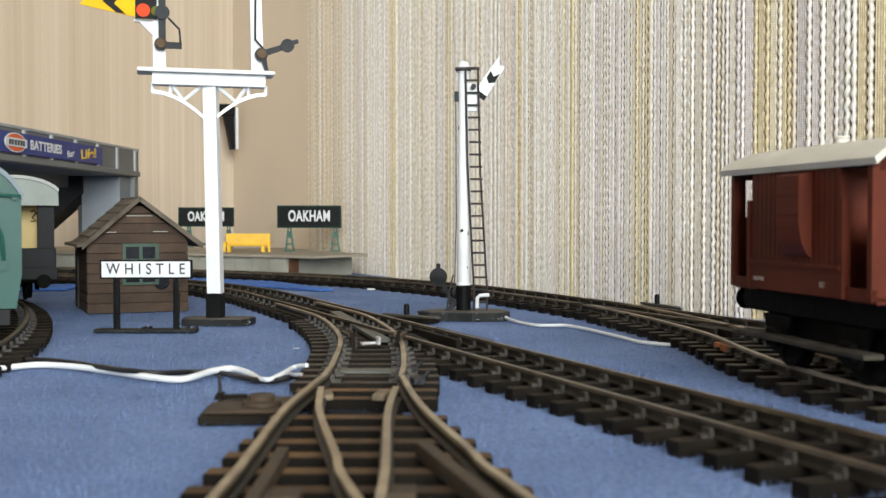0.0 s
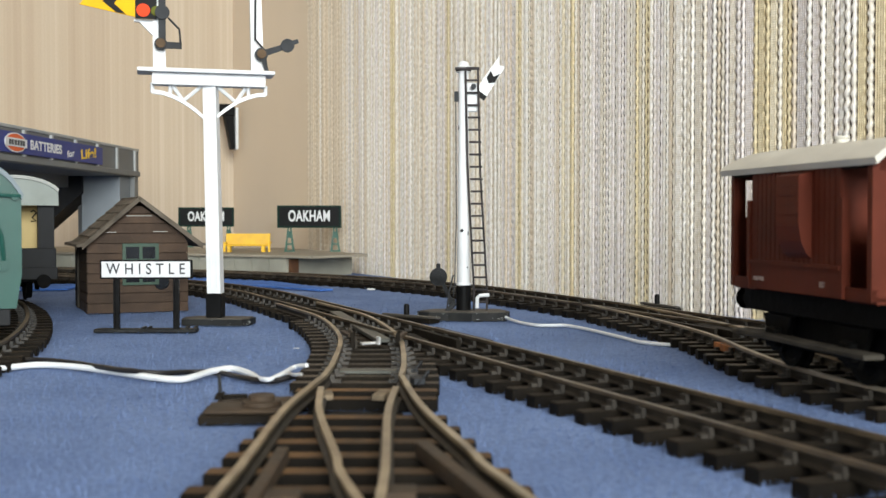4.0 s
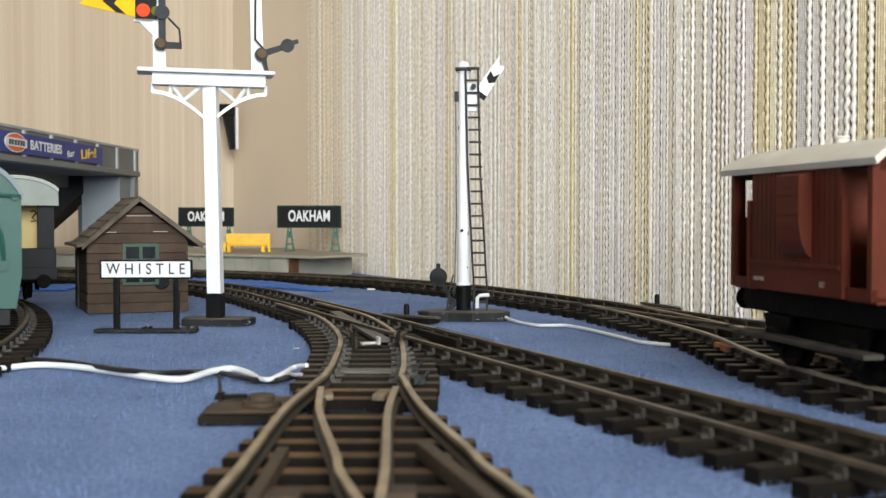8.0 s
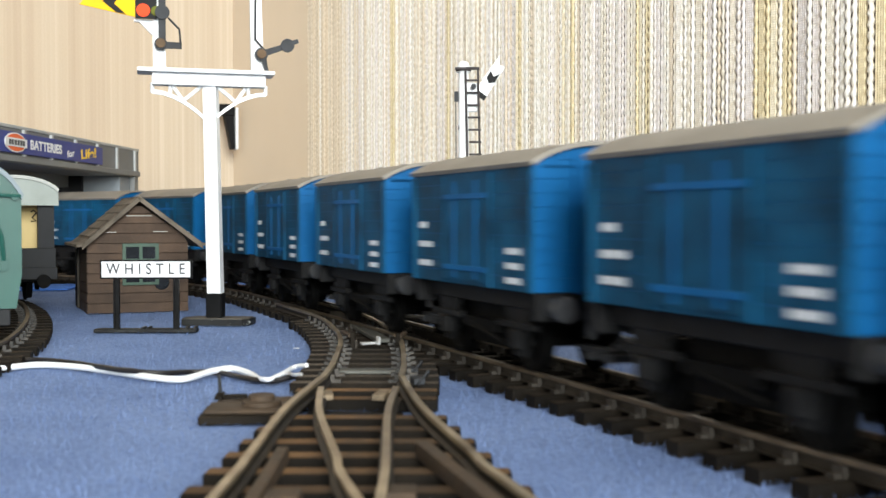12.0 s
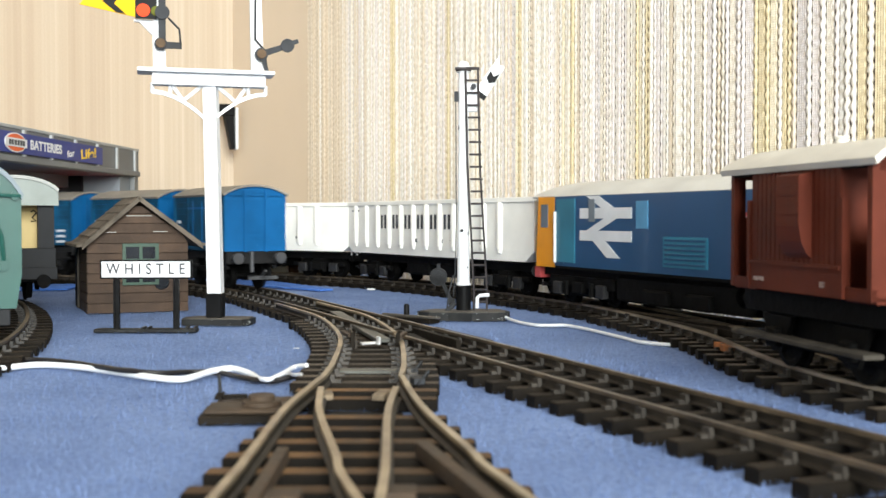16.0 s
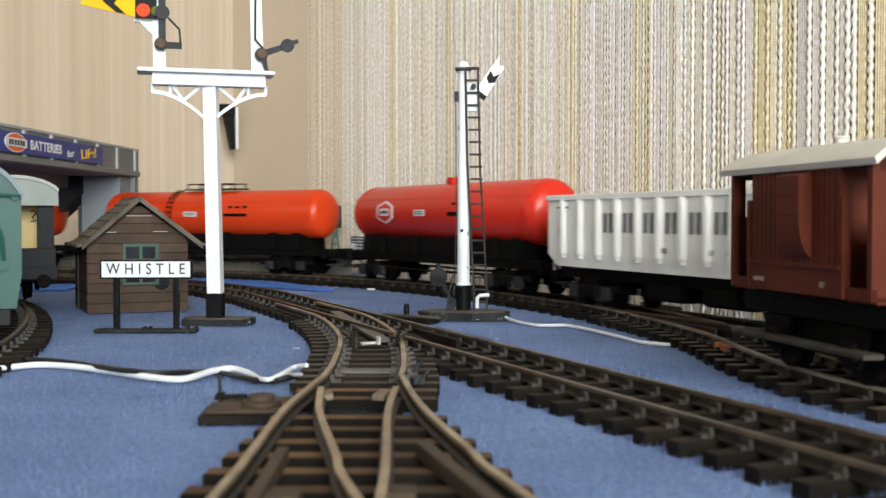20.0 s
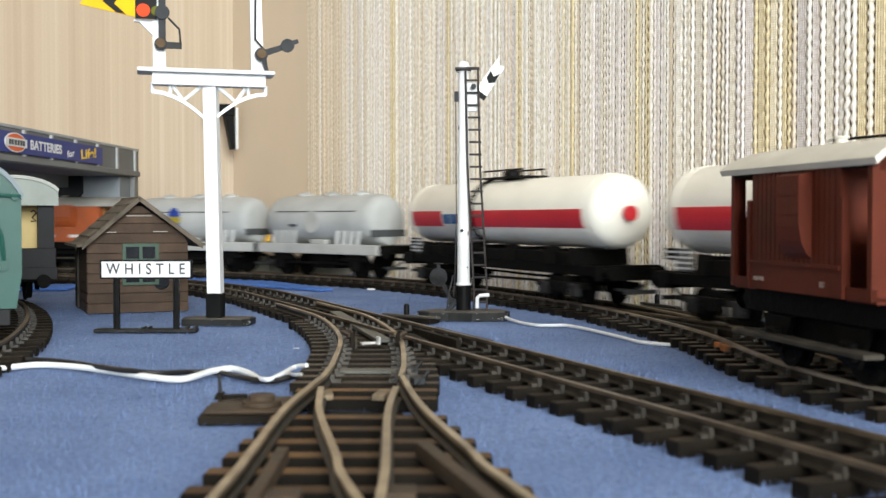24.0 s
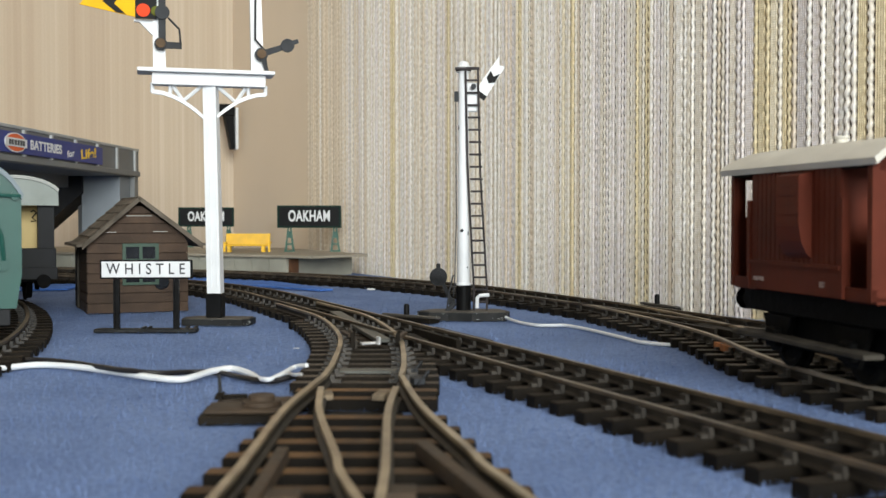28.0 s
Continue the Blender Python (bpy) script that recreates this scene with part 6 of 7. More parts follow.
    f = Build().box(-L + 3, L - 3, -11.5, -9, 11.5, 15.5, 0.2).box(-L + 3, L - 3, 9, 11.5, 11.5, 15.5, 0.2).box(-L + 3, -L + 5.5, -15, 15, 10, 16, 0.2).box(L - 5.5, L - 3, -15, 15, 10, 16, 0.2).box(-L + 6, L - 6, -9, 9, 12.4, 14)
    part("underframe", f, "grime", t)
    for x in (-L + 26, -L + 44, -20, 20, L - 44, L - 26):
        part("cradle", Build().prism([(-13.5, 15.4), (13.5, 15.4), (12.6, 25.5 if not band else 22.5), (8, 23.5 if not band else 21.8), (0, 21.6), (-8, 23.5 if not band else 21.8), (-12.6, 25.5 if not band else 22.5)], "x", x - 3, x + 3), "grime", t)
    part("barrel_saddle", Build().box(-L + 24, L - 24, -11.8, 11.8, 15.4, 24.5 if not band else 20.5, 0.3), "grime", t, "black lower fairing")
    pr = Build()
    for s in (-1, 1):
        pr.tube([(-L + 28, s * 12.4, 12), (-L + 44, s * 12.4, 8.2), (0, s * 12.4, 7.6), (L - 44, s * 12.4, 8.2), (L - 28, s * 12.4, 12)], 0.6, 6)
    part("truss_rod", pr, "grime", t)
    for i, x in enumerate((L - 8, L - 13, L - 18)):
        part("data_panel", Build().box(x - 2, x + 2, 11.6, 12.0, 16.2, 24.0) if i else Build().box(x - 3.4, x + 3.4, 11.6, 12.0, 20, 24), "loco_band" if i else "grime", t)
        for k in range(4):
            part("lettering_bar", Build().box(x - 1.7, x + 1.7, 12.0, 12.15, 17.0 + k * 1.8, 17.7 + k * 1.8), "sign_white", t)
    part("end_platform", Build().box(L - 4, L + 1, -13, 13, 16, 17).box(L - 1, L + 1, 5, 13, 17, 25.5, 0.2), "hopper" if not band else "grime", t, "pale end board") if catwalk and not band else None
    for x in (-L + 34, L - 34):
        bogie(t, x, 24, 13.2, 5.6)
    for s in (-1, 1):
        buffers(t, s * (L - 3), 13, 11, "grime", 6)
        coupling(t, s * (L - 5), 10)
    return t


def powder_wagon(label, badge):
    t = thing("powder_wagon", Matrix(), label, "tank wagon", "grey powder wagons in the train")
    L, W = 50.0, 15.4
    rings = []
    for x, k in ((-L, 0.5), (-L + 1.2, 0.76), (-L + 3, 0.89), (-L + 6, 0.97), (-L + 10, 1), (L - 10, 1), (L - 6, 0.97), (L - 3, 0.89), (L - 1.2, 0.76), (L, 0.5)):
        ring = []
        for i in range(28):
            a = 2 * math.pi * i / 28
            c, s = math.cos(a), math.sin(a)
            y, z = W * k * c, (15.2 if s > 0 else 15.8) * s * (k if s > 0 else 1)
            ring.append((x, y, 33.2 + z * (1.0 if s > 0 else 0.9)))
        rings.append(ring)
    part("barrel", Build().rings(rings), "tank_grey", t, smooth=True)
    part("seam_line", Build().box(-L + 14, L - 14, W - 1.6, W - 0.75, 38.2, 38.7), "darkgrey", t)
    for x in (-26, 0, 26):
        part("hatch", Build().lathe("z", [(47, 5), (49.0, 5), (49.6, 3.6), (50.6, 1.2)], 16, (x, 0, 0)), "tank_grey", t, smooth=True)
    for x0 in (-36, 22):
        for k in range(4):
            x = x0 - 3 + k * 6.0
            part("fin", Build().prism([(x, 18), (x + 2.6, 18), (x + 1.0, 27.2), (x - 1.4, 27.2)], "y", 14.1, 14.7), "fin_white", t)
    part("saddle", Build().box(-9, 4, 10, 14.6, 19.3, 22.0, 0.4), "tank_frame", t)
    if not badge:
        part("bare_patch", oval(6.6, 6.6, 0, 0.4), "tank_frame", t, "pale disc where a device was removed", m=pose(2 * MM, (W - 0.2) * MM, 32.4 * MM, 90, 0, 180))
    part("frame", Build().box(-L - 5, L + 5, -15.2, -12, 13.6, 19.4, 0.3).box(-L - 5, L + 5, 12, 15.2, 13.6, 19.4, 0.3).box(-L - 2, L + 2, -12, 12, 14, 18), "tank_frame", t, "pale grey solebar frame")
    if badge:
        upright = pose(9 * MM, (W - 0.2) * MM, 33.4 * MM, 90, 0, 180)
        dev = part("badge", oval(5.2, 8.0, 0, 0.5), "badge_blue", t, "oval blue device with an olive bar", m=upright)
        part("bar", Build().box(-5.6, 5.6, -2.1, 2.1, 0.5, 0.7), "badge_olive", dev)
    for s in (-1, 1):
        part("end_beam", Build().box(*sorted((s * (L + 2), s * (L + 6))), -11.8, 13.4, 14.2, 19.0, 0.3), "grime", t, "black end beam")
    part("data_panel", Build().box(16, 23, W - 0.6, W + 0.1, 29.5, 31), "loco_band", t)
    part("end_panel", Build().box(-L - 0.6, -L + 2.4, -11.5, 13.0, 24.0, 28.0, 0.3), "loco_band", t, "dark slot across the tank end")
    for x in (-34, 34):
        wheelset(t, x, 6.6)
        for y in (-12.4, 12.4):
            part("axle_guard", Build().prism([(x - 8, 13.8), (x + 8, 13.8), (x + 3, 3.8), (x - 3, 3.8)], "y", y - 0.8, y + 0.8).box(x - 3, x + 3, *sorted((y, y * 1.2)), 4.6, 9.6, 0.4).box(x - 12, x + 12, *sorted((y, y * 1.12)), 9.6, 11.4), "grime", t)
    part("brake_gear", Build().box(-12, 12, -8, 8, 5, 13.6).rod((-30, 12.6, 8), (30, 12.6, 8), 0.8, 6), "grime", t)
    for s in (-1, 1):
        buffers(t, s * (L + 5.5), 14.4, 11, "grime", 3)
        coupling(t, s * (L + 2), 4)
    return t


def brake_van(colour, roof, label, half, mk=True, up=0.0, W=15.8, lift=0.0, sill=0.0):
    """Open verandas at both ends, a closed cabin with a ducket between them."""
    t = thing("brake_van", Matrix(), label, "brake van")
    L = half
    v = L * (0.36 if mk else 0.27)
    z0, z1 = 15.5 + lift + sill, 44.5 + up
    part("cabin", Build().box(-L + v, L - v, -W + 0.6, W, z0, z1, 0.15), colour, t)
    for i in range(int((2 * L - 2 * v) / 2.0)):
        x = -L + v + 1 + i * 2.0
        part("board", Build().box(x - 0.85, x + 0.85, W - 0.1, W + 0.18, 24.4 + lift, z1 - 0.6), colour, t)
    part("lower_panel", Build().box(-L + v, L - v, W, W + 0.3, z0, 24.0 + lift), colour, t)
    part("waist_rail", Build().box(-L + v - 0.4, L - v + 0.4, W, W + 0.8, 23.8 + lift, 24.7 + lift), colour, t)
    for s in (-1, 1):
        xe, xi = s * L, s * (L - v)
        part("end_post", Build().box(*sorted((xe, xe - s * 1.6)), W - 1.6, W, z0, z1), colour, t)
        part("end_post", Build().box(*sorted((xe, xe - s * 1.6)), -W, -W + 1.6, z0, z1), colour, t)
        part("inner_post", Build().box(*sorted((xi, xi + s * 1.3)), W - 1.2, W + 0.6, z0, z1 - 8), colour, t)
        part("veranda_side", Build().box(*sorted((xe, xi)), W - 1.2, W - 0.1, z0, z0 + 2.4), colour, t)
        part("veranda_side", Build().box(*sorted((xe, xi)), -W + 0.1, -W + 1.2, z0, 30), colour, t)
        part("veranda_end", Build().box(*sorted((xe, xe - s * 1.2)), -W + 1.6, W - 1.6, z0, 34.5).box(*sorted((xe, xe - s * 1.2)), -5, 5, 34.5, z1).box(*sorted((xe, xe - s * 1.2)), W - 3.2, W - 1.6, 34.5, z1).box(*sorted((xe, xe - s * 1.2)), -W + 1.6, W - 1.6, z1 - 3.0, z1), colour, t)
        wd = part("cabin_window", Build().box(*sorted((xi, xi + s * 0.5)), W - 13.5, W - 8.4, 33, z1 - 2), "black", t, "dark window in the cabin end")
        # cream strip standing in for bright wallpaper seen through the cabin
        part("frame", Build().box(*sorted((xi + s * 0.1, xi + s * 0.8)), W - 8.6, W - 7.6, 33, z1 - 2), "cream", wd)
        part("veranda_floor", Build().box(*sorted((xe, xi)), -W + 1.2, W - 1.2, z0 - 0.5, z0 + 0.8), colour, t)
        part("header", Build().box(*sorted((xe, xi)), W - 1.0, W, z1 - 2.4, z1), "grime", t)
        buffers(t, s * L, 12.6 + sill * 0.8, 10.5, "grime", 5)
        coupling(t, s * (L - 2), 8)
    ducket = part("ducket", Build().prism([(W, 25.5 + lift), (W + 1.4, 26.8 + lift), (W + 2.6, 29.4 + lift), (W + 3.2, 32.5 + lift), (W + 3.2, 43.2), (W, 44.0)], "x", -L * 0.27, L * 0.06), colour, t, "projecting lookout box")
    for k in range(5):
        part("board", Build().box(-L * 0.265, L * 0.055, W + 3.1, W + 3.35, 33.0 + lift + k * (10 - lift) / 5, 33.0 + lift + (k + 0.88) * (10 - lift) / 5), colour, ducket)
    top = part("roof", roof_shell(W + 1.6, 43.8 + up, 49.2 + up, -L - 3.0, L + 3.0, 1.3), roof, t, smooth=True)
    part("chimney", Build().lathe("z", [(47.8 + up, 1.4), (49.8 + up, 1.4), (50.0 + up, 1.8), (50.4 + up, 1.8)], 12, (L * 0.1, 4, 0)), roof, t, smooth=True)
    if mk:
        marks(t, L * 0.5, W + 0.3, 18.4 + sill * 0.8, 4.6, 0.9, 1, "dull_mark")
        lettering("marking", "20T", 1.7, "dull_mark", t, pose(-L * 0.42 * MM, (W + 0.36) * MM, (18.4 + sill * 0.8) * MM, 90, 0, 180), wide=0.8)
    else:
        marks(t, L * 0.22, W + 0.3, 22.4, 8, 2.0, 1, "sign_white")
        marks(t, -L * 0.28, W + 0.3, 22.4, 8, 2.0, 1, "sign_white")
    part("underframe", Build().box(-L - 0.8, L + 0.8, -13, 13, 9.8 + sill, z0 - 0.2, 0.3), "grime", t)
    part("brake_gear", Build().box(-L * 0.86, L * 0.86, -9.5, 9.5, 4.4, 10.0 + sill, 0.4).rod((-L * 0.5, 12.4, 6), (L * 0.3, 12.4, 7.5), 0.6, 6), "grime", t)
    if lift:
        part("solebar", Build().box(-L - 4, L + 4, -W - 0.4, W + 0.4, z0 - 5.0, z0 - 0.2, 0.3), "grime", t, "deep black solebar")
    for y0, y1, za, zb in ((13, 17.6, 6.8, 7.9), (-17.6, -13, 6.8, 7.9)):
        part("footboard", Build().box(-L * 0.95, L * 0.95, y0, y1, za, zb, 0.2), "footboard", t, "dusty black footboard")
    for x in (-L * 0.52, L * 0.52):
        wheelset(t, x, 6.2)
        for y in (-11.8, 11.8):
            part("axle_guard", Build().prism([(x - 6.5, 12), (x + 6.5, 12), (x + 2.2, 3.6), (x - 2.2, 3.6)], "y", y - 0.6, y + 0.6).box(x - 2.4, x + 2.4, *sorted((y, y * 1.2)), 4.8, 9.2, 0.4), "grime", t)
    return t


# ---- standing stock ----
def stand(ob, line, s, flip=False):
    p, h = line.at(s)
    ob.matrix_basis = pose(p.x * MM, p.y * MM, RAIL * MM, 0, 0, math.degrees(h) + (-90 if flip else 90))
    return ob


maroon = brake_van("maroon", "roof_cream", "maroon goods brake van with a cream roof on the siding", 29.0, up=1.8, W=17.0, sill=2.6)
# the siding's line counts from far to near, so the van's x is turned back
stand(maroon, SIDING, 241, flip=True)


def coach():
    t = thing("passenger_coach", at(-138, 313, RAIL, 118), "green passenger coach end with a blue-grey arched roof", "coach")
    L, W = 230.0, 17.2
    part("body", Build().prism([(-W + 1.6, 8), (W - 1.6, 8), (W, 18), (W, 41.5)] + [(y * 0.99, z) for y, z in reversed(arch(W, 41.5, 51.6))][1:-1] + [(-W, 41.5), (-W, 18)], "x", 0, L), "coach_green", t)
    part("roof", roof_shell(W + 0.6, 41.0, 52.6, -1.0, L + 1, 1.4, 16), "coach_roof", t, smooth=True)
    pipe = Build().tube([(-1.0, -17, 40.6), (-1.0, -8, 41), (-1.0, 6, 41)], 0.55, 6)
    pipe.rod((-1.2, -15.4, 40.7), (-0.2, -15.4, 40.7), 1.3, 10)
    part("handrail", pipe, "coach_green", t)
    part("gangway_rail", Build().tube([(-0.9, -6.5, 39), (-0.9, -9.5, 35), (-0.9, -11.6, 29), (-0.9, -12.2, 22)], 0.7, 6).box(-1.1, 0, -13.2, -11.2, 19, 23), "coach_green", t)
    part("lamp_iron", Build().box(-1.6, 0, -7.5, -3, 13.4, 15.2, 0.2), "coach_green", t)
    part("gangway", Build().box(-4, 0, -4.5, 4.5, 9, 39, 0.5), "black", t)
    part("underframe", Build().box(0, L, -14, 14, 3.0, 7.9, 0.3), "darkgrey", t)
    bogie(t, 34, 34, 13.5, 5.8)
    bogie(t, L - 34, 34, 13.5, 5.8)
    for i in range(5):
        part("window", Build().box(20 + i * 42, 44 + i * 42, -W - 0.2, -W + 0.2, 24, 36), "dark_glass", t)
    return t


def grey_brake():
    t = thing("brake_van", at(-176, 452, RAIL, 119), "dark grey brake van with a white roof and open end", "brake van")
    L, W = 92.0, 15.8
    part("cabin", Build().box(14, L, -W, W, 13, 47.6, 0.3), "darkgrey", t)
    part("cabin_end", Build().box(13.2, 14, -W + 2, W - 2, 14, 45), "cream", t, "cream boarded cabin end")
    part("letter_mark", Build().tube([(12.9, -8.6, 37), (12.9, -9.6, 37.8), (12.9, -10.8, 36.6), (12.9, -9.0, 34.6), (12.9, -10.6, 33.2), (12.9, -8.6, 33.0)], 0.35, 6), "black", t)
    for y in (-W, W - 6.4):
        part("corner_post", Build().box(0, 3, y, y + 6.4, 13, 46), "darkgrey", t)
    part("end_panel", Build().box(-0.8, 1.2, -W - 0.6, W + 0.6, 11, 22, 0.3).box(-1.6, -0.6, -W - 1, W + 1, 9, 14, 0.2), "darkgrey", t)
    part("roof", roof_shell(W + 1.6, 46.4, 52.0, -3.5, L + 3, 1.3), "coach_roof_pale", t, "pale grey arched roof", smooth=True)
    part("roof_end", Build().prism([(-W - 1.4, 39.6), (W + 1.4, 39.6)] + [(y, z - 0.8) for y, z in reversed(arch(W + 1.3, 46.4, 51.6))], "x", -2.6, -1.4), "end_board", t, "pale grey-green roof end board")
    part("underframe", Build().box(0, L, -13, 13, 8, 13, 0.3), "grime", t)
    buffers(t, -0.6, 8.4, 10.5, "grime", 6)
    for x in (20, L - 20):
        wheelset(t, x, 6)
        for y in (-11.8, 11.8):
            part("axle_guard", Build().prism([(x - 6.5, 12), (x + 6.5, 12), (x + 2.2, 3.6), (x - 2.2, 3.6)], "y", y - 0.6, y + 0.6), "grime", t)
    return t


coach()
grey_brake()
VAN_LINE = Curve([(-128, 170), (-126, 240), (-127.5, 280), (-134, 318), (-147, 363), (-161, 402), (-182, 450), (-215, 506), (-280, 575)])
lay("track_van_siding", VAN_LINE, [(0, VAN_LINE.length, -1), (0, VAN_LINE.length, 1)], (60, VAN_LINE.length), None, "dark siding track below the grey van", step=6, mat="rail_dull", mesh=DARK_SLEEPER)
COACH_LINE = Curve([(-152, 339), (-188, 407), (-246, 516)])
lay("track_coach_siding", COACH_LINE, [(0, COACH_LINE.length, -1), (0, COACH_LINE.length, 1)], (8, COACH_LINE.length), None, "dark siding track below the green coach", step=6, mat="rail_dull", mesh=DARK_SLEEPER)

# ---- wires ----
wire("white_wire", [(-117, 287, 0.9), (-113, 281, 0.9), (-106, 287, 0.9), (-95, 283, 1.0), (-82, 274, 0.9), (-71, 265, 0.9), (-62, 261, 0.9), (-57, 270, 1.6), (-53, 275, 1.6), (-47.5, 269, 1.2), (-44, 261, 1.0)], 0.8, "wire_white", "white insulated wire lying on the felt")
wire("bare_wire", [(-44.4, 261, 1.2), (-40.6, 256, 1.6), (-38.2, 262, 2.2), (-36.5, 270, 2.6), (-33, 266, 3.6)], 0.55, "wire_white", "frayed white wire end soldered to the rail")
wire("bare_wire", [(-38.2, 262, 2.0), (-36.5, 260, 2.4), (-34.5, 254, 3.0), (-32.5, 252, 3.4)], 0.4, "steel", "bare twisted wire end at the rail")
wire("black_wire", [(-121, 297, 0.8), (-117, 293, 0.8), (-111, 298, 0.8), (-99, 292, 0.8), (-85, 275, 1.9), (-76, 268, 2.0), (-69, 268, 1.4), (-62, 274, 0.8), (-55, 272, 0.8), (-47.5, 263, 0.9), (-40, 257, 1.0), (-34, 259, 2.2)], 0.7, "wire_black", "black insulated wire twisted round the white one")
wire("white_wire", [(22.0, 423, 2.6), (25.2, 419, 0.9), (29, 408, 0.5), (34, 399, 0.5), (39, 398, 0.5), (44, 398, 0.5), (49, 388, 0.5), (53.5, 374, 0.5), (58, 358, 0.5), (62, 345, 0.4), (67, 339, 0.4), (74, 336, 0.3)], 0.6, "wire_white", "thin white wire running from the signal to the track")

motor = thing("point_lever", at(-41, 224, 0, 4), "brown lever box beside the points", "point lever")
part("plate", Build().box(-6.5, 9, -17, -4, 0, 1.8, 0.3).box(-5.5, 9, -1.5, 4, 0, 1.6, 0.3), "sleeper", motor)
part("plate_top", Build().box(-5.6, 12, -15.5, -5, 1.8, 2.6, 0.3).box(-4.8, 12, -1.0, 3.4, 1.6, 2.2, 0.2).box(3, 9, -5.2, -0.9, 1.2, 2.0, 0.1), "lever_brown", motor)
part("boss", Build().lathe("z", [(2.6, 3.8), (3.4, 3.8), (3.6, 2.6), (4.6, 2.6)], 16, (4.8, -9, 0)), "lever_brown", motor, smooth=True)
part("pin", Build().rod((-4.6, 2, 2.6), (-4.9, 2, 7.0), 0.4, 8), "gunmetal", motor)
part("arm", Build().box(-5.2, -3.8, -3, 3, 2.6, 3.4).box(-4.8, 1, -1, 1, 2.6, 3.2), "sleeper", motor)


def low_patch(name, outline, mat, label):
    """A loose flat scrap lying on the felt."""
    return solid(name, Build().prism(outline, "z", 0.2, 0.9), mat, label, "felt scrap")


low_patch("felt_scrap", [(-185, 742), (-150, 735), (-128, 722), (-112, 690), (-88, 650), (-60, 600), (-66, 592), (-94, 620), (-119, 643), (-149, 678)], "baize_bright", "bright blue strip of newer felt between the tracks")
low_patch("felt_scrap", [(-262, 640), (-210, 650), (-205, 600), (-250, 590)], "baize_bright", "bright blue strip of newer felt behind the hut")

for x, y, r, sd in ((-39.5, 603, 1.1, 3), (-44, 330, 0.4, 5)):
    rnd = random.Random(sd)
    b = Build()
    for _ in range(9):
        cx, cy = x + rnd.uniform(-1.6, 1.6) * r, y + rnd.uniform(-1.2, 1.2) * r
        b.lathe("z", [(0.1, 0.3 * r), (0.5 * r, 0.6 * r), (0.9 * r, 0.2 * r)], 7, (cx, cy, 0))
    solid("lint_tuft", b, "lint", "tiny tuft of white lint on the felt", "lint")


def throw_lever(m):
    t = thing("point_throw", m, "small black point lever on its plate", "point lever")
    part("plate", Build().box(-9, 14, -3, 3, 0.2, 2.0, 0.2), "sleeper", t)
    part("slide", Build().box(-12, 16, -1.2, 1.2, 2.0, 2.8, 0.2), "brown_base", t)
    part("knob", Build().lathe("z", [(2.8, 1.1), (6.2, 1.1), (6.9, 0.7)], 12), "black", t, smooth=True)
    return t


throw_lever(at(-13.8, 417, 0, -40))
throw_lever(at(91.5, 470, 0, -68))


def fitting(name, x, y, z, turn, size, mat, label, parent):
    sx, sy, sz = size
    return part(name, Build().box(-sx / 2, sx / 2, -sy / 2, sy / 2, 0, sz, 0.15), mat, parent, label, m=at(x, y, z, turn))


def laid(name, p, q, width, z, tall, mat, label, parent):
    """A straight bar lying on the sleepers from p to q."""
    dx, dy = q[0] - p[0], q[1] - p[1]
    n = math.hypot(dx, dy)
    return part(name, Build().box(-width / 2, width / 2, 0, n, 0, tall, 0.15), mat, parent, label, m=at(p[0], p[1], z, math.degrees(math.atan2(-dx, dy))))


laid("switch_plate", (-17.5, 321), (-41, 418), 4.2, 2.9, 1.2, "plate_grey", "long grey sliding plate of the points", branch_track)
laid("switch_plate", (-26.0, 309), (-29.5, 322), 1.4, 5.6, 1.0, "lever_brown", "", branch_track)
laid("switch_plate", (-12.2, 307), (-11.0, 318), 1.4, 5.6, 1.0, "lever_brown", "", branch_track)
laid("tie_plate", (-28, 262), (-7, 262), 4.5, 2.3, 0.9, "plate_grey", "grey tie plate", branch_track)

laid("check_rail", (4.4, 308), (-9, 343), 1.5, 2.3, 2.9, "sleeper", "", near_track)

# joiners, check rails, switch hardware
fitting("rail_joiner", 6.5, 283.0, 2.2, 22.6, (2.6, 15, 1.7), "brass", "dull brass rail joiner", near_track)
fitting("rail_joiner", 25.4, 282.0, 2.2, 22.6, (2.6, 13, 1.7), "rust", "rusty rail joiner", near_track)
fitting("rail_joiner", 79.0, 306.0, 2.2, 4, (2.6, 15, 1.9), "rust", "rusty rail joiner", siding_track)
fitting("spring_clip", -21.0, 314.0, 3.2, 30, (5.6, 1.6, 0.7), "steel", "bright steel spring clip", branch_track)
fitting("spring_clip", -18.4, 313.0, 3.2, 30, (0.7, 1.8, 2.4), "steel", "bright steel spring clip", branch_track)
fitting("guard", -25.4, 309.0, 2.2, 0, (1.2, 1.6, 5.0), "sleeper", "", branch_track)
fitting("guard", -12.6, 307.0, 2.2, 0, (1.2, 1.6, 5.0), "sleeper", "", branch_track)
fitting("check_rail", -27.0, 328.0, 2.2, 8, (1.0, 34, 2.6), "rail_side", "", branch_track)
fitting("check_rail", 5.6, 331.0, 2.2, 22.6, (1.2, 42, 2.5), "rail_side", "", near_track)
fitting("check_rail", 76.0, 372.0, 2.2, 18, (1.2, 60, 2.6), "rail_side", "", far_track)
fitting("frog", -8.6, 322.0, 2.2, 14, (5.0, 22, 2.2), "sleeper", "dark plastic crossing nose", near_track)
fitting("frog", 88.5, 352.0, 2.2, 14, (5.0, 26, 2.2), "sleeper", "dark plastic crossing nose", far_track)
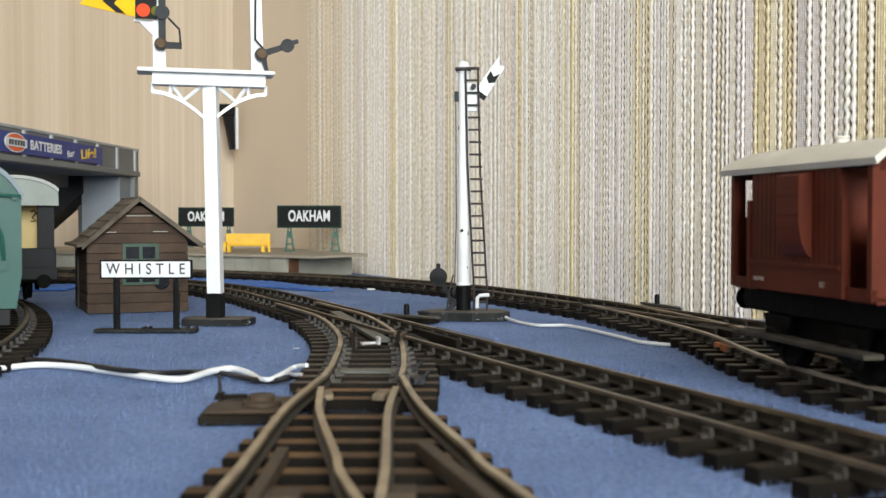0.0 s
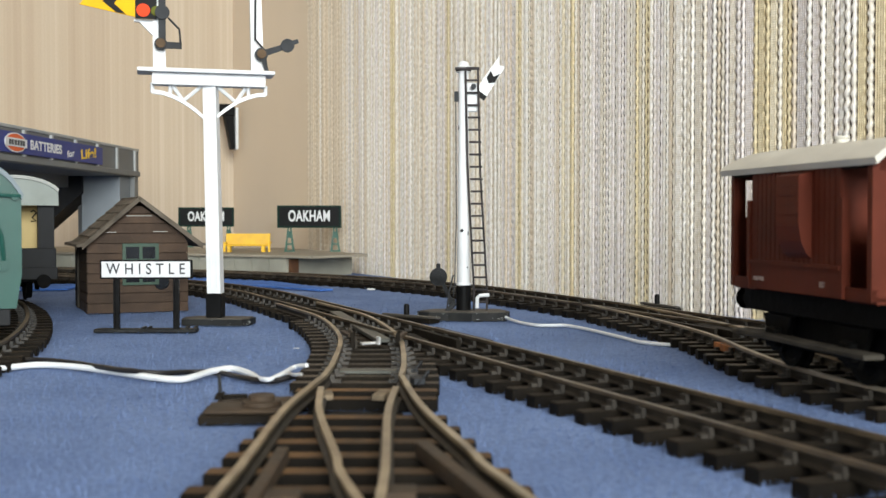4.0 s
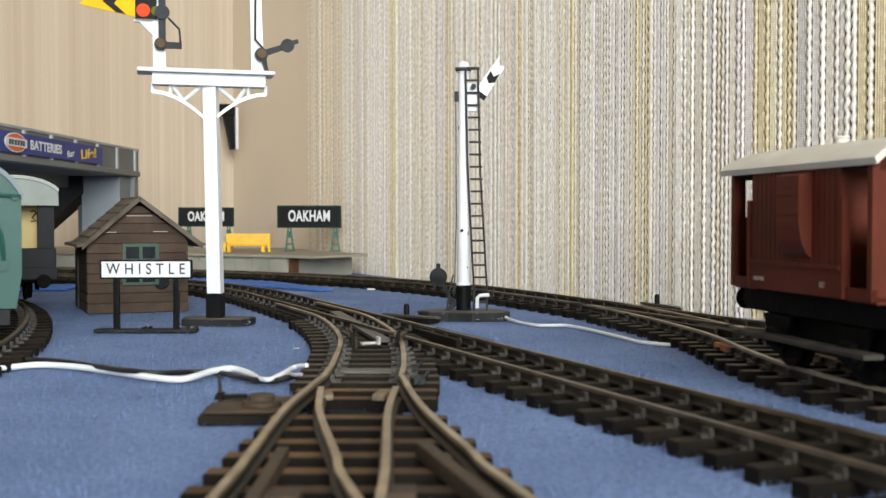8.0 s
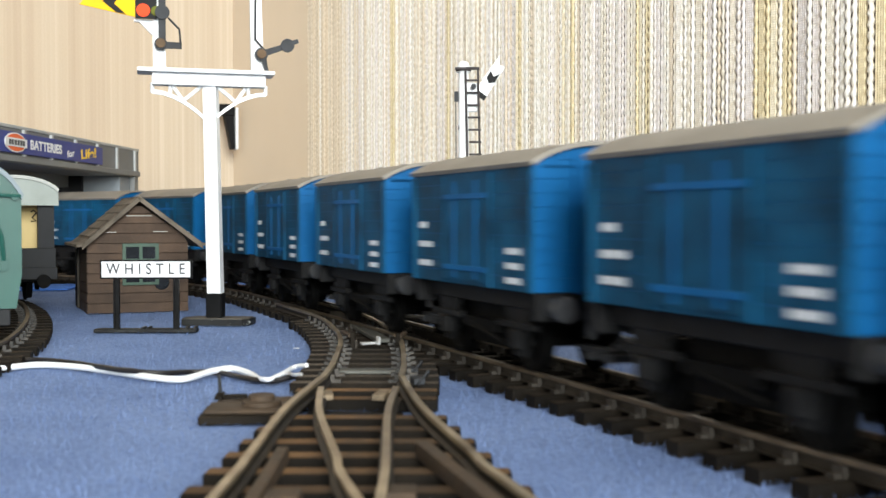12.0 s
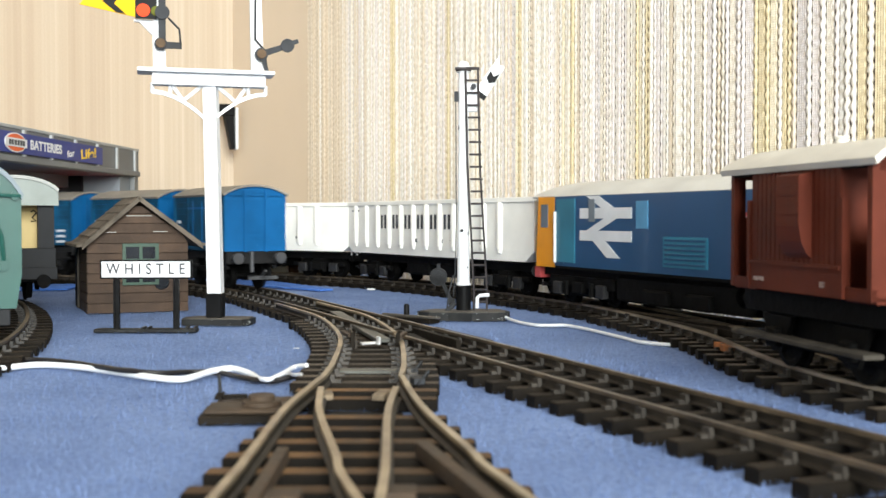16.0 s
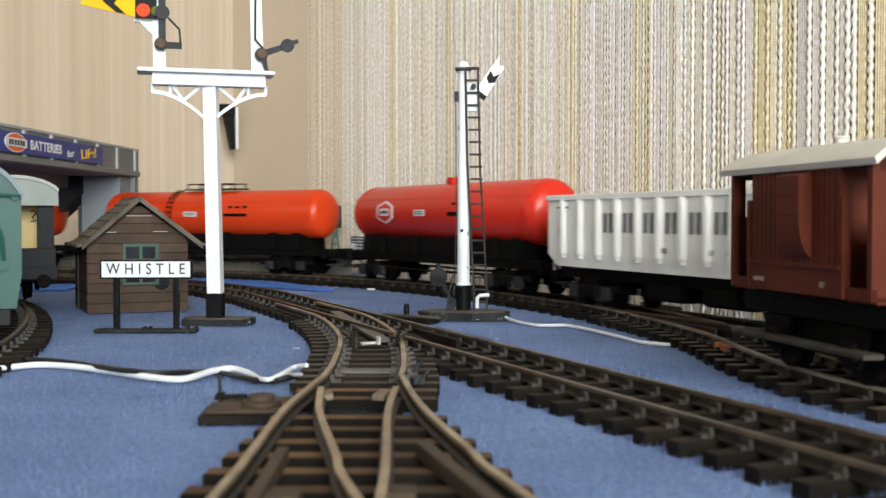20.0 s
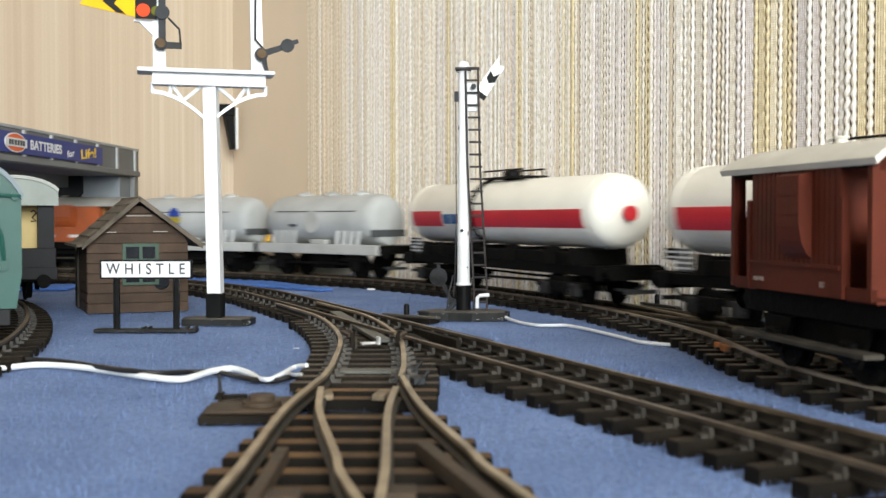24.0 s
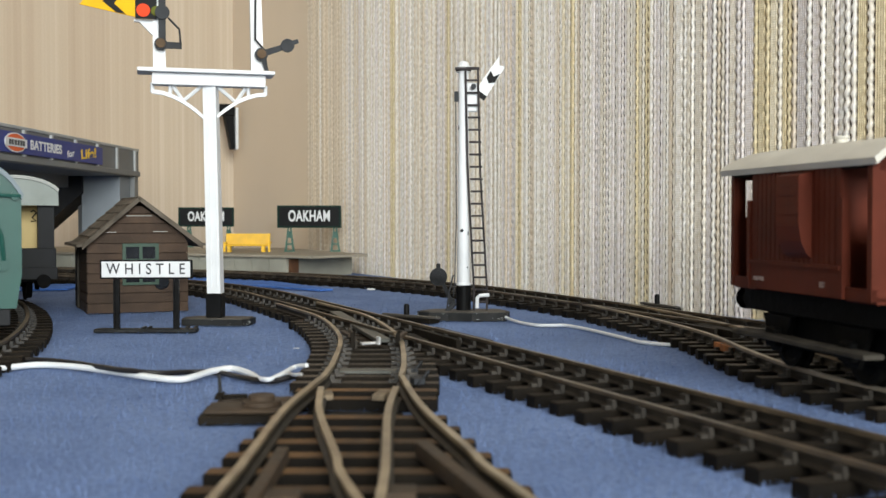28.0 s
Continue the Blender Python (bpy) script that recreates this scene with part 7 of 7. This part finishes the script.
fitting("check_rail", -23.9, 146.0, 2.2, 1, (1.8, 40, 2.4), "lever_brown", "", left_track)
fitting("check_rail", 2.6, 148.0, 2.2, 15.4, (2.2, 44, 2.6), "lever_brown", "", right_track)
fitting("glue_blob", -24.4, 226.0, 2.2, 8, (3.4, 7, 1.1), "dry_glue", "dried tan glue on the blade end", left_track)
fitting("glue_blob", -12.6, 226.0, 2.2, -8, (2.8, 8, 1.2), "dry_glue", "dried tan glue on the blade end", right_track)
fitting("chair", -20.6, 141.0, 2.2, 0, (4.6, 5, 1.6), "lever_brown", "", left_track)
fitting("chair", -5.8, 143.0, 2.2, 0, (4.6, 5, 1.6), "lever_brown", "", right_track)
for x, y in ((-9.5, 262), (-7.6, 246)):
    fitting("wire_clip", x + 1.6, y, 2.2, 20, (2.6, 5, 1.4), "gunmetal", "", branch_track)
    part("wire_loop", Build().tube([(x + 2, y - 4, 2.4), (x + 4.4, y - 1, 5.2), (x + 4.0, y + 4, 3.4), (x + 1.4, y + 5, 2.6)], 0.3, 6), "gunmetal", branch_track, "thin bare feed wire")

shelf = thing("shelf_bracket", ROOM @ at(30, -2.6, 0, 0), "dark metal shelf bracket screwed to the wall", "bracket")
part("arm", Build().box(-5, 5, -30, -3, 138, 149, 0.6), "black", shelf)
part("leg", Build().prism([(-13, 139), (-4, 139), (-3, 106), (-6.5, 106)], "x", -4, 4), "black", shelf)
part("wall_plate", Build().box(-5, 5, -2.5, 0.3, 106, 146, 0.4), "white", shelf)


# ---- the trains ----
red_loco = electric_loco("loco_red", "red and dark grey electric locomotive with yellow ends", False, 116.0)
grey_loco = electric_loco("loco_grey", "two-tone grey electric locomotive with yellow ends and a raised pantograph", True, 121.5)
first_van = blue_van()
VANS = [first_van] + [copy_thing(first_van, Matrix()) for _ in range(11)]
diesel = blue_diesel()
first_hopper = hopper()
second_hopper = copy_thing(first_hopper, Matrix())
tank_a = tank_wagon("tank_red", "red bogie tank wagon with a white badge", catwalk=False, length=202)
tank_b = tank_wagon("tank_orange", "orange-red bogie tank wagon with a black catwalk on top", length=202)
tank_c = copy_thing(tank_b, Matrix())
white_a = tank_wagon("tank_white", "white tank wagon with a broad red band and catwalk", band=True, length=197)
white_b = copy_thing(white_a, Matrix())
powder_a = powder_wagon("pale grey powder tank wagon", False)
powder_b = powder_wagon("pale grey powder tank wagon with a round blue device", True)
orange_bv = brake_van("bauxite", "roof_bv", "orange-brown brake van with a grey roof at the train's end", 41.0, mk=False, lift=3.0)

# where each vehicle's middle lies, counted along the line from the train's mark, and its wheelbase
NEAR_TRAIN = [(red_loco, 457.0, 150), (grey_loco, 198.5, 150)] + [(v, 34.0 - 92.0 * i, 40) for i, v in enumerate(VANS)]
FAR_TRAIN = [(diesel, -103.0, 132), (first_hopper, 102.5, 132), (second_hopper, 293.0, 132), (tank_a, 506.0, 130), (tank_b, 728.0, 130), (tank_c, 953.0, 130),
             (white_a, 1168.0, 130), (white_b, 1401.0, 130), (powder_a, 1579.0, 68), (powder_b, 1697.5, 68), (orange_bv, 1803.0, 44)]
# seconds and the mark's place along the line
NEAR_RUN = [(0.0, -640), (7.6, -640), (8.3, -560), (9.0, -318), (9.5, -139), (10.0, 41), (10.5, 208), (11.0, 365), (11.5, 516), (12.0, 665), (12.5, 805), (13.5, 1046), (14.5, 1261), (15.0, 1357), (15.5, 1440), (16.0, 1538), (16.5, 1637), (17.0, 1729), (18.0, 1890), (19.0, 2010), (20.0, 2080), (21.0, 2105), (28.0, 2105)]
FAR_RUN = [(0.0, 1560), (9.0, 1560), (10.0, 1450), (11.0, 1230), (12.0, 1020), (13.0, 842), (14.0, 673), (14.5, 590), (15.0, 506), (15.5, 457), (16.0, 416), (16.5, 398), (17.0, 373), (17.5, 337), (18.0, 294), (18.5, 240), (19.0, 179), (19.5, 98), (20.0, 14), (20.5, -82), (21.0, -181), (21.5, -283), (22.5, -510), (23.5, -776), (24.0, -938), (24.5, -1094), (25.0, -1236), (25.5, -1370), (26.0, -1493), (26.5, -1596), (27.0, -1640), (28.0, -1650)]


def place_on(line, s, base):
    a, _ = line.at(s - base / 2)
    b, _ = line.at(s + base / 2)
    mid, d = (a + b) / 2, (b - a)
    return pose(mid.x * MM, mid.y * MM, RAIL * MM, 0, 0, math.degrees(math.atan2(d.y, d.x)))


def smooth_run(run, t):
    """The mark's place at t, by a smooth curve through the rows."""
    ts = [r[0] for r in run]
    i = max(0, min(len(run) - 2, sum(1 for q in ts if q <= t) - 1))
    def slope(k):
        if k <= 0 or k >= len(run) - 1:
            return 0.0
        l = (run[k][1] - run[k - 1][1]) / (run[k][0] - run[k - 1][0])
        r = (run[k + 1][1] - run[k][1]) / (run[k + 1][0] - run[k][0])
        return 0.0 if l * r <= 0 else 2 * l * r / (l + r)
    (t0, p0), (t1, p1) = run[i], run[i + 1]
    h = t1 - t0
    u = max(0, min(1, (t - t0) / h))
    return p0 * (1 + 2 * u) * (1 - u) ** 2 + slope(i) * h * u * (1 - u) ** 2 + p1 * u * u * (3 - 2 * u) + slope(i + 1) * h * u * u * (u - 1)


def motions():
    for train, line, run, start, end in ((NEAR_TRAIN, NEAR, NEAR_RUN, 7.6, 21.0), (FAR_TRAIN, FAR, FAR_RUN, 9.0, 28.0)):
        n = int(round((end - start) / 0.2))
        times = [0.0] + [round(start + 0.2 * i, 3) for i in range(n + 1)] + ([28.0] if end < 28 else [])
        for ob, offset, base in train:
            walk(ob, [(t, place_on(line, smooth_run(run, t) + offset, base)) for t in times])


motions()
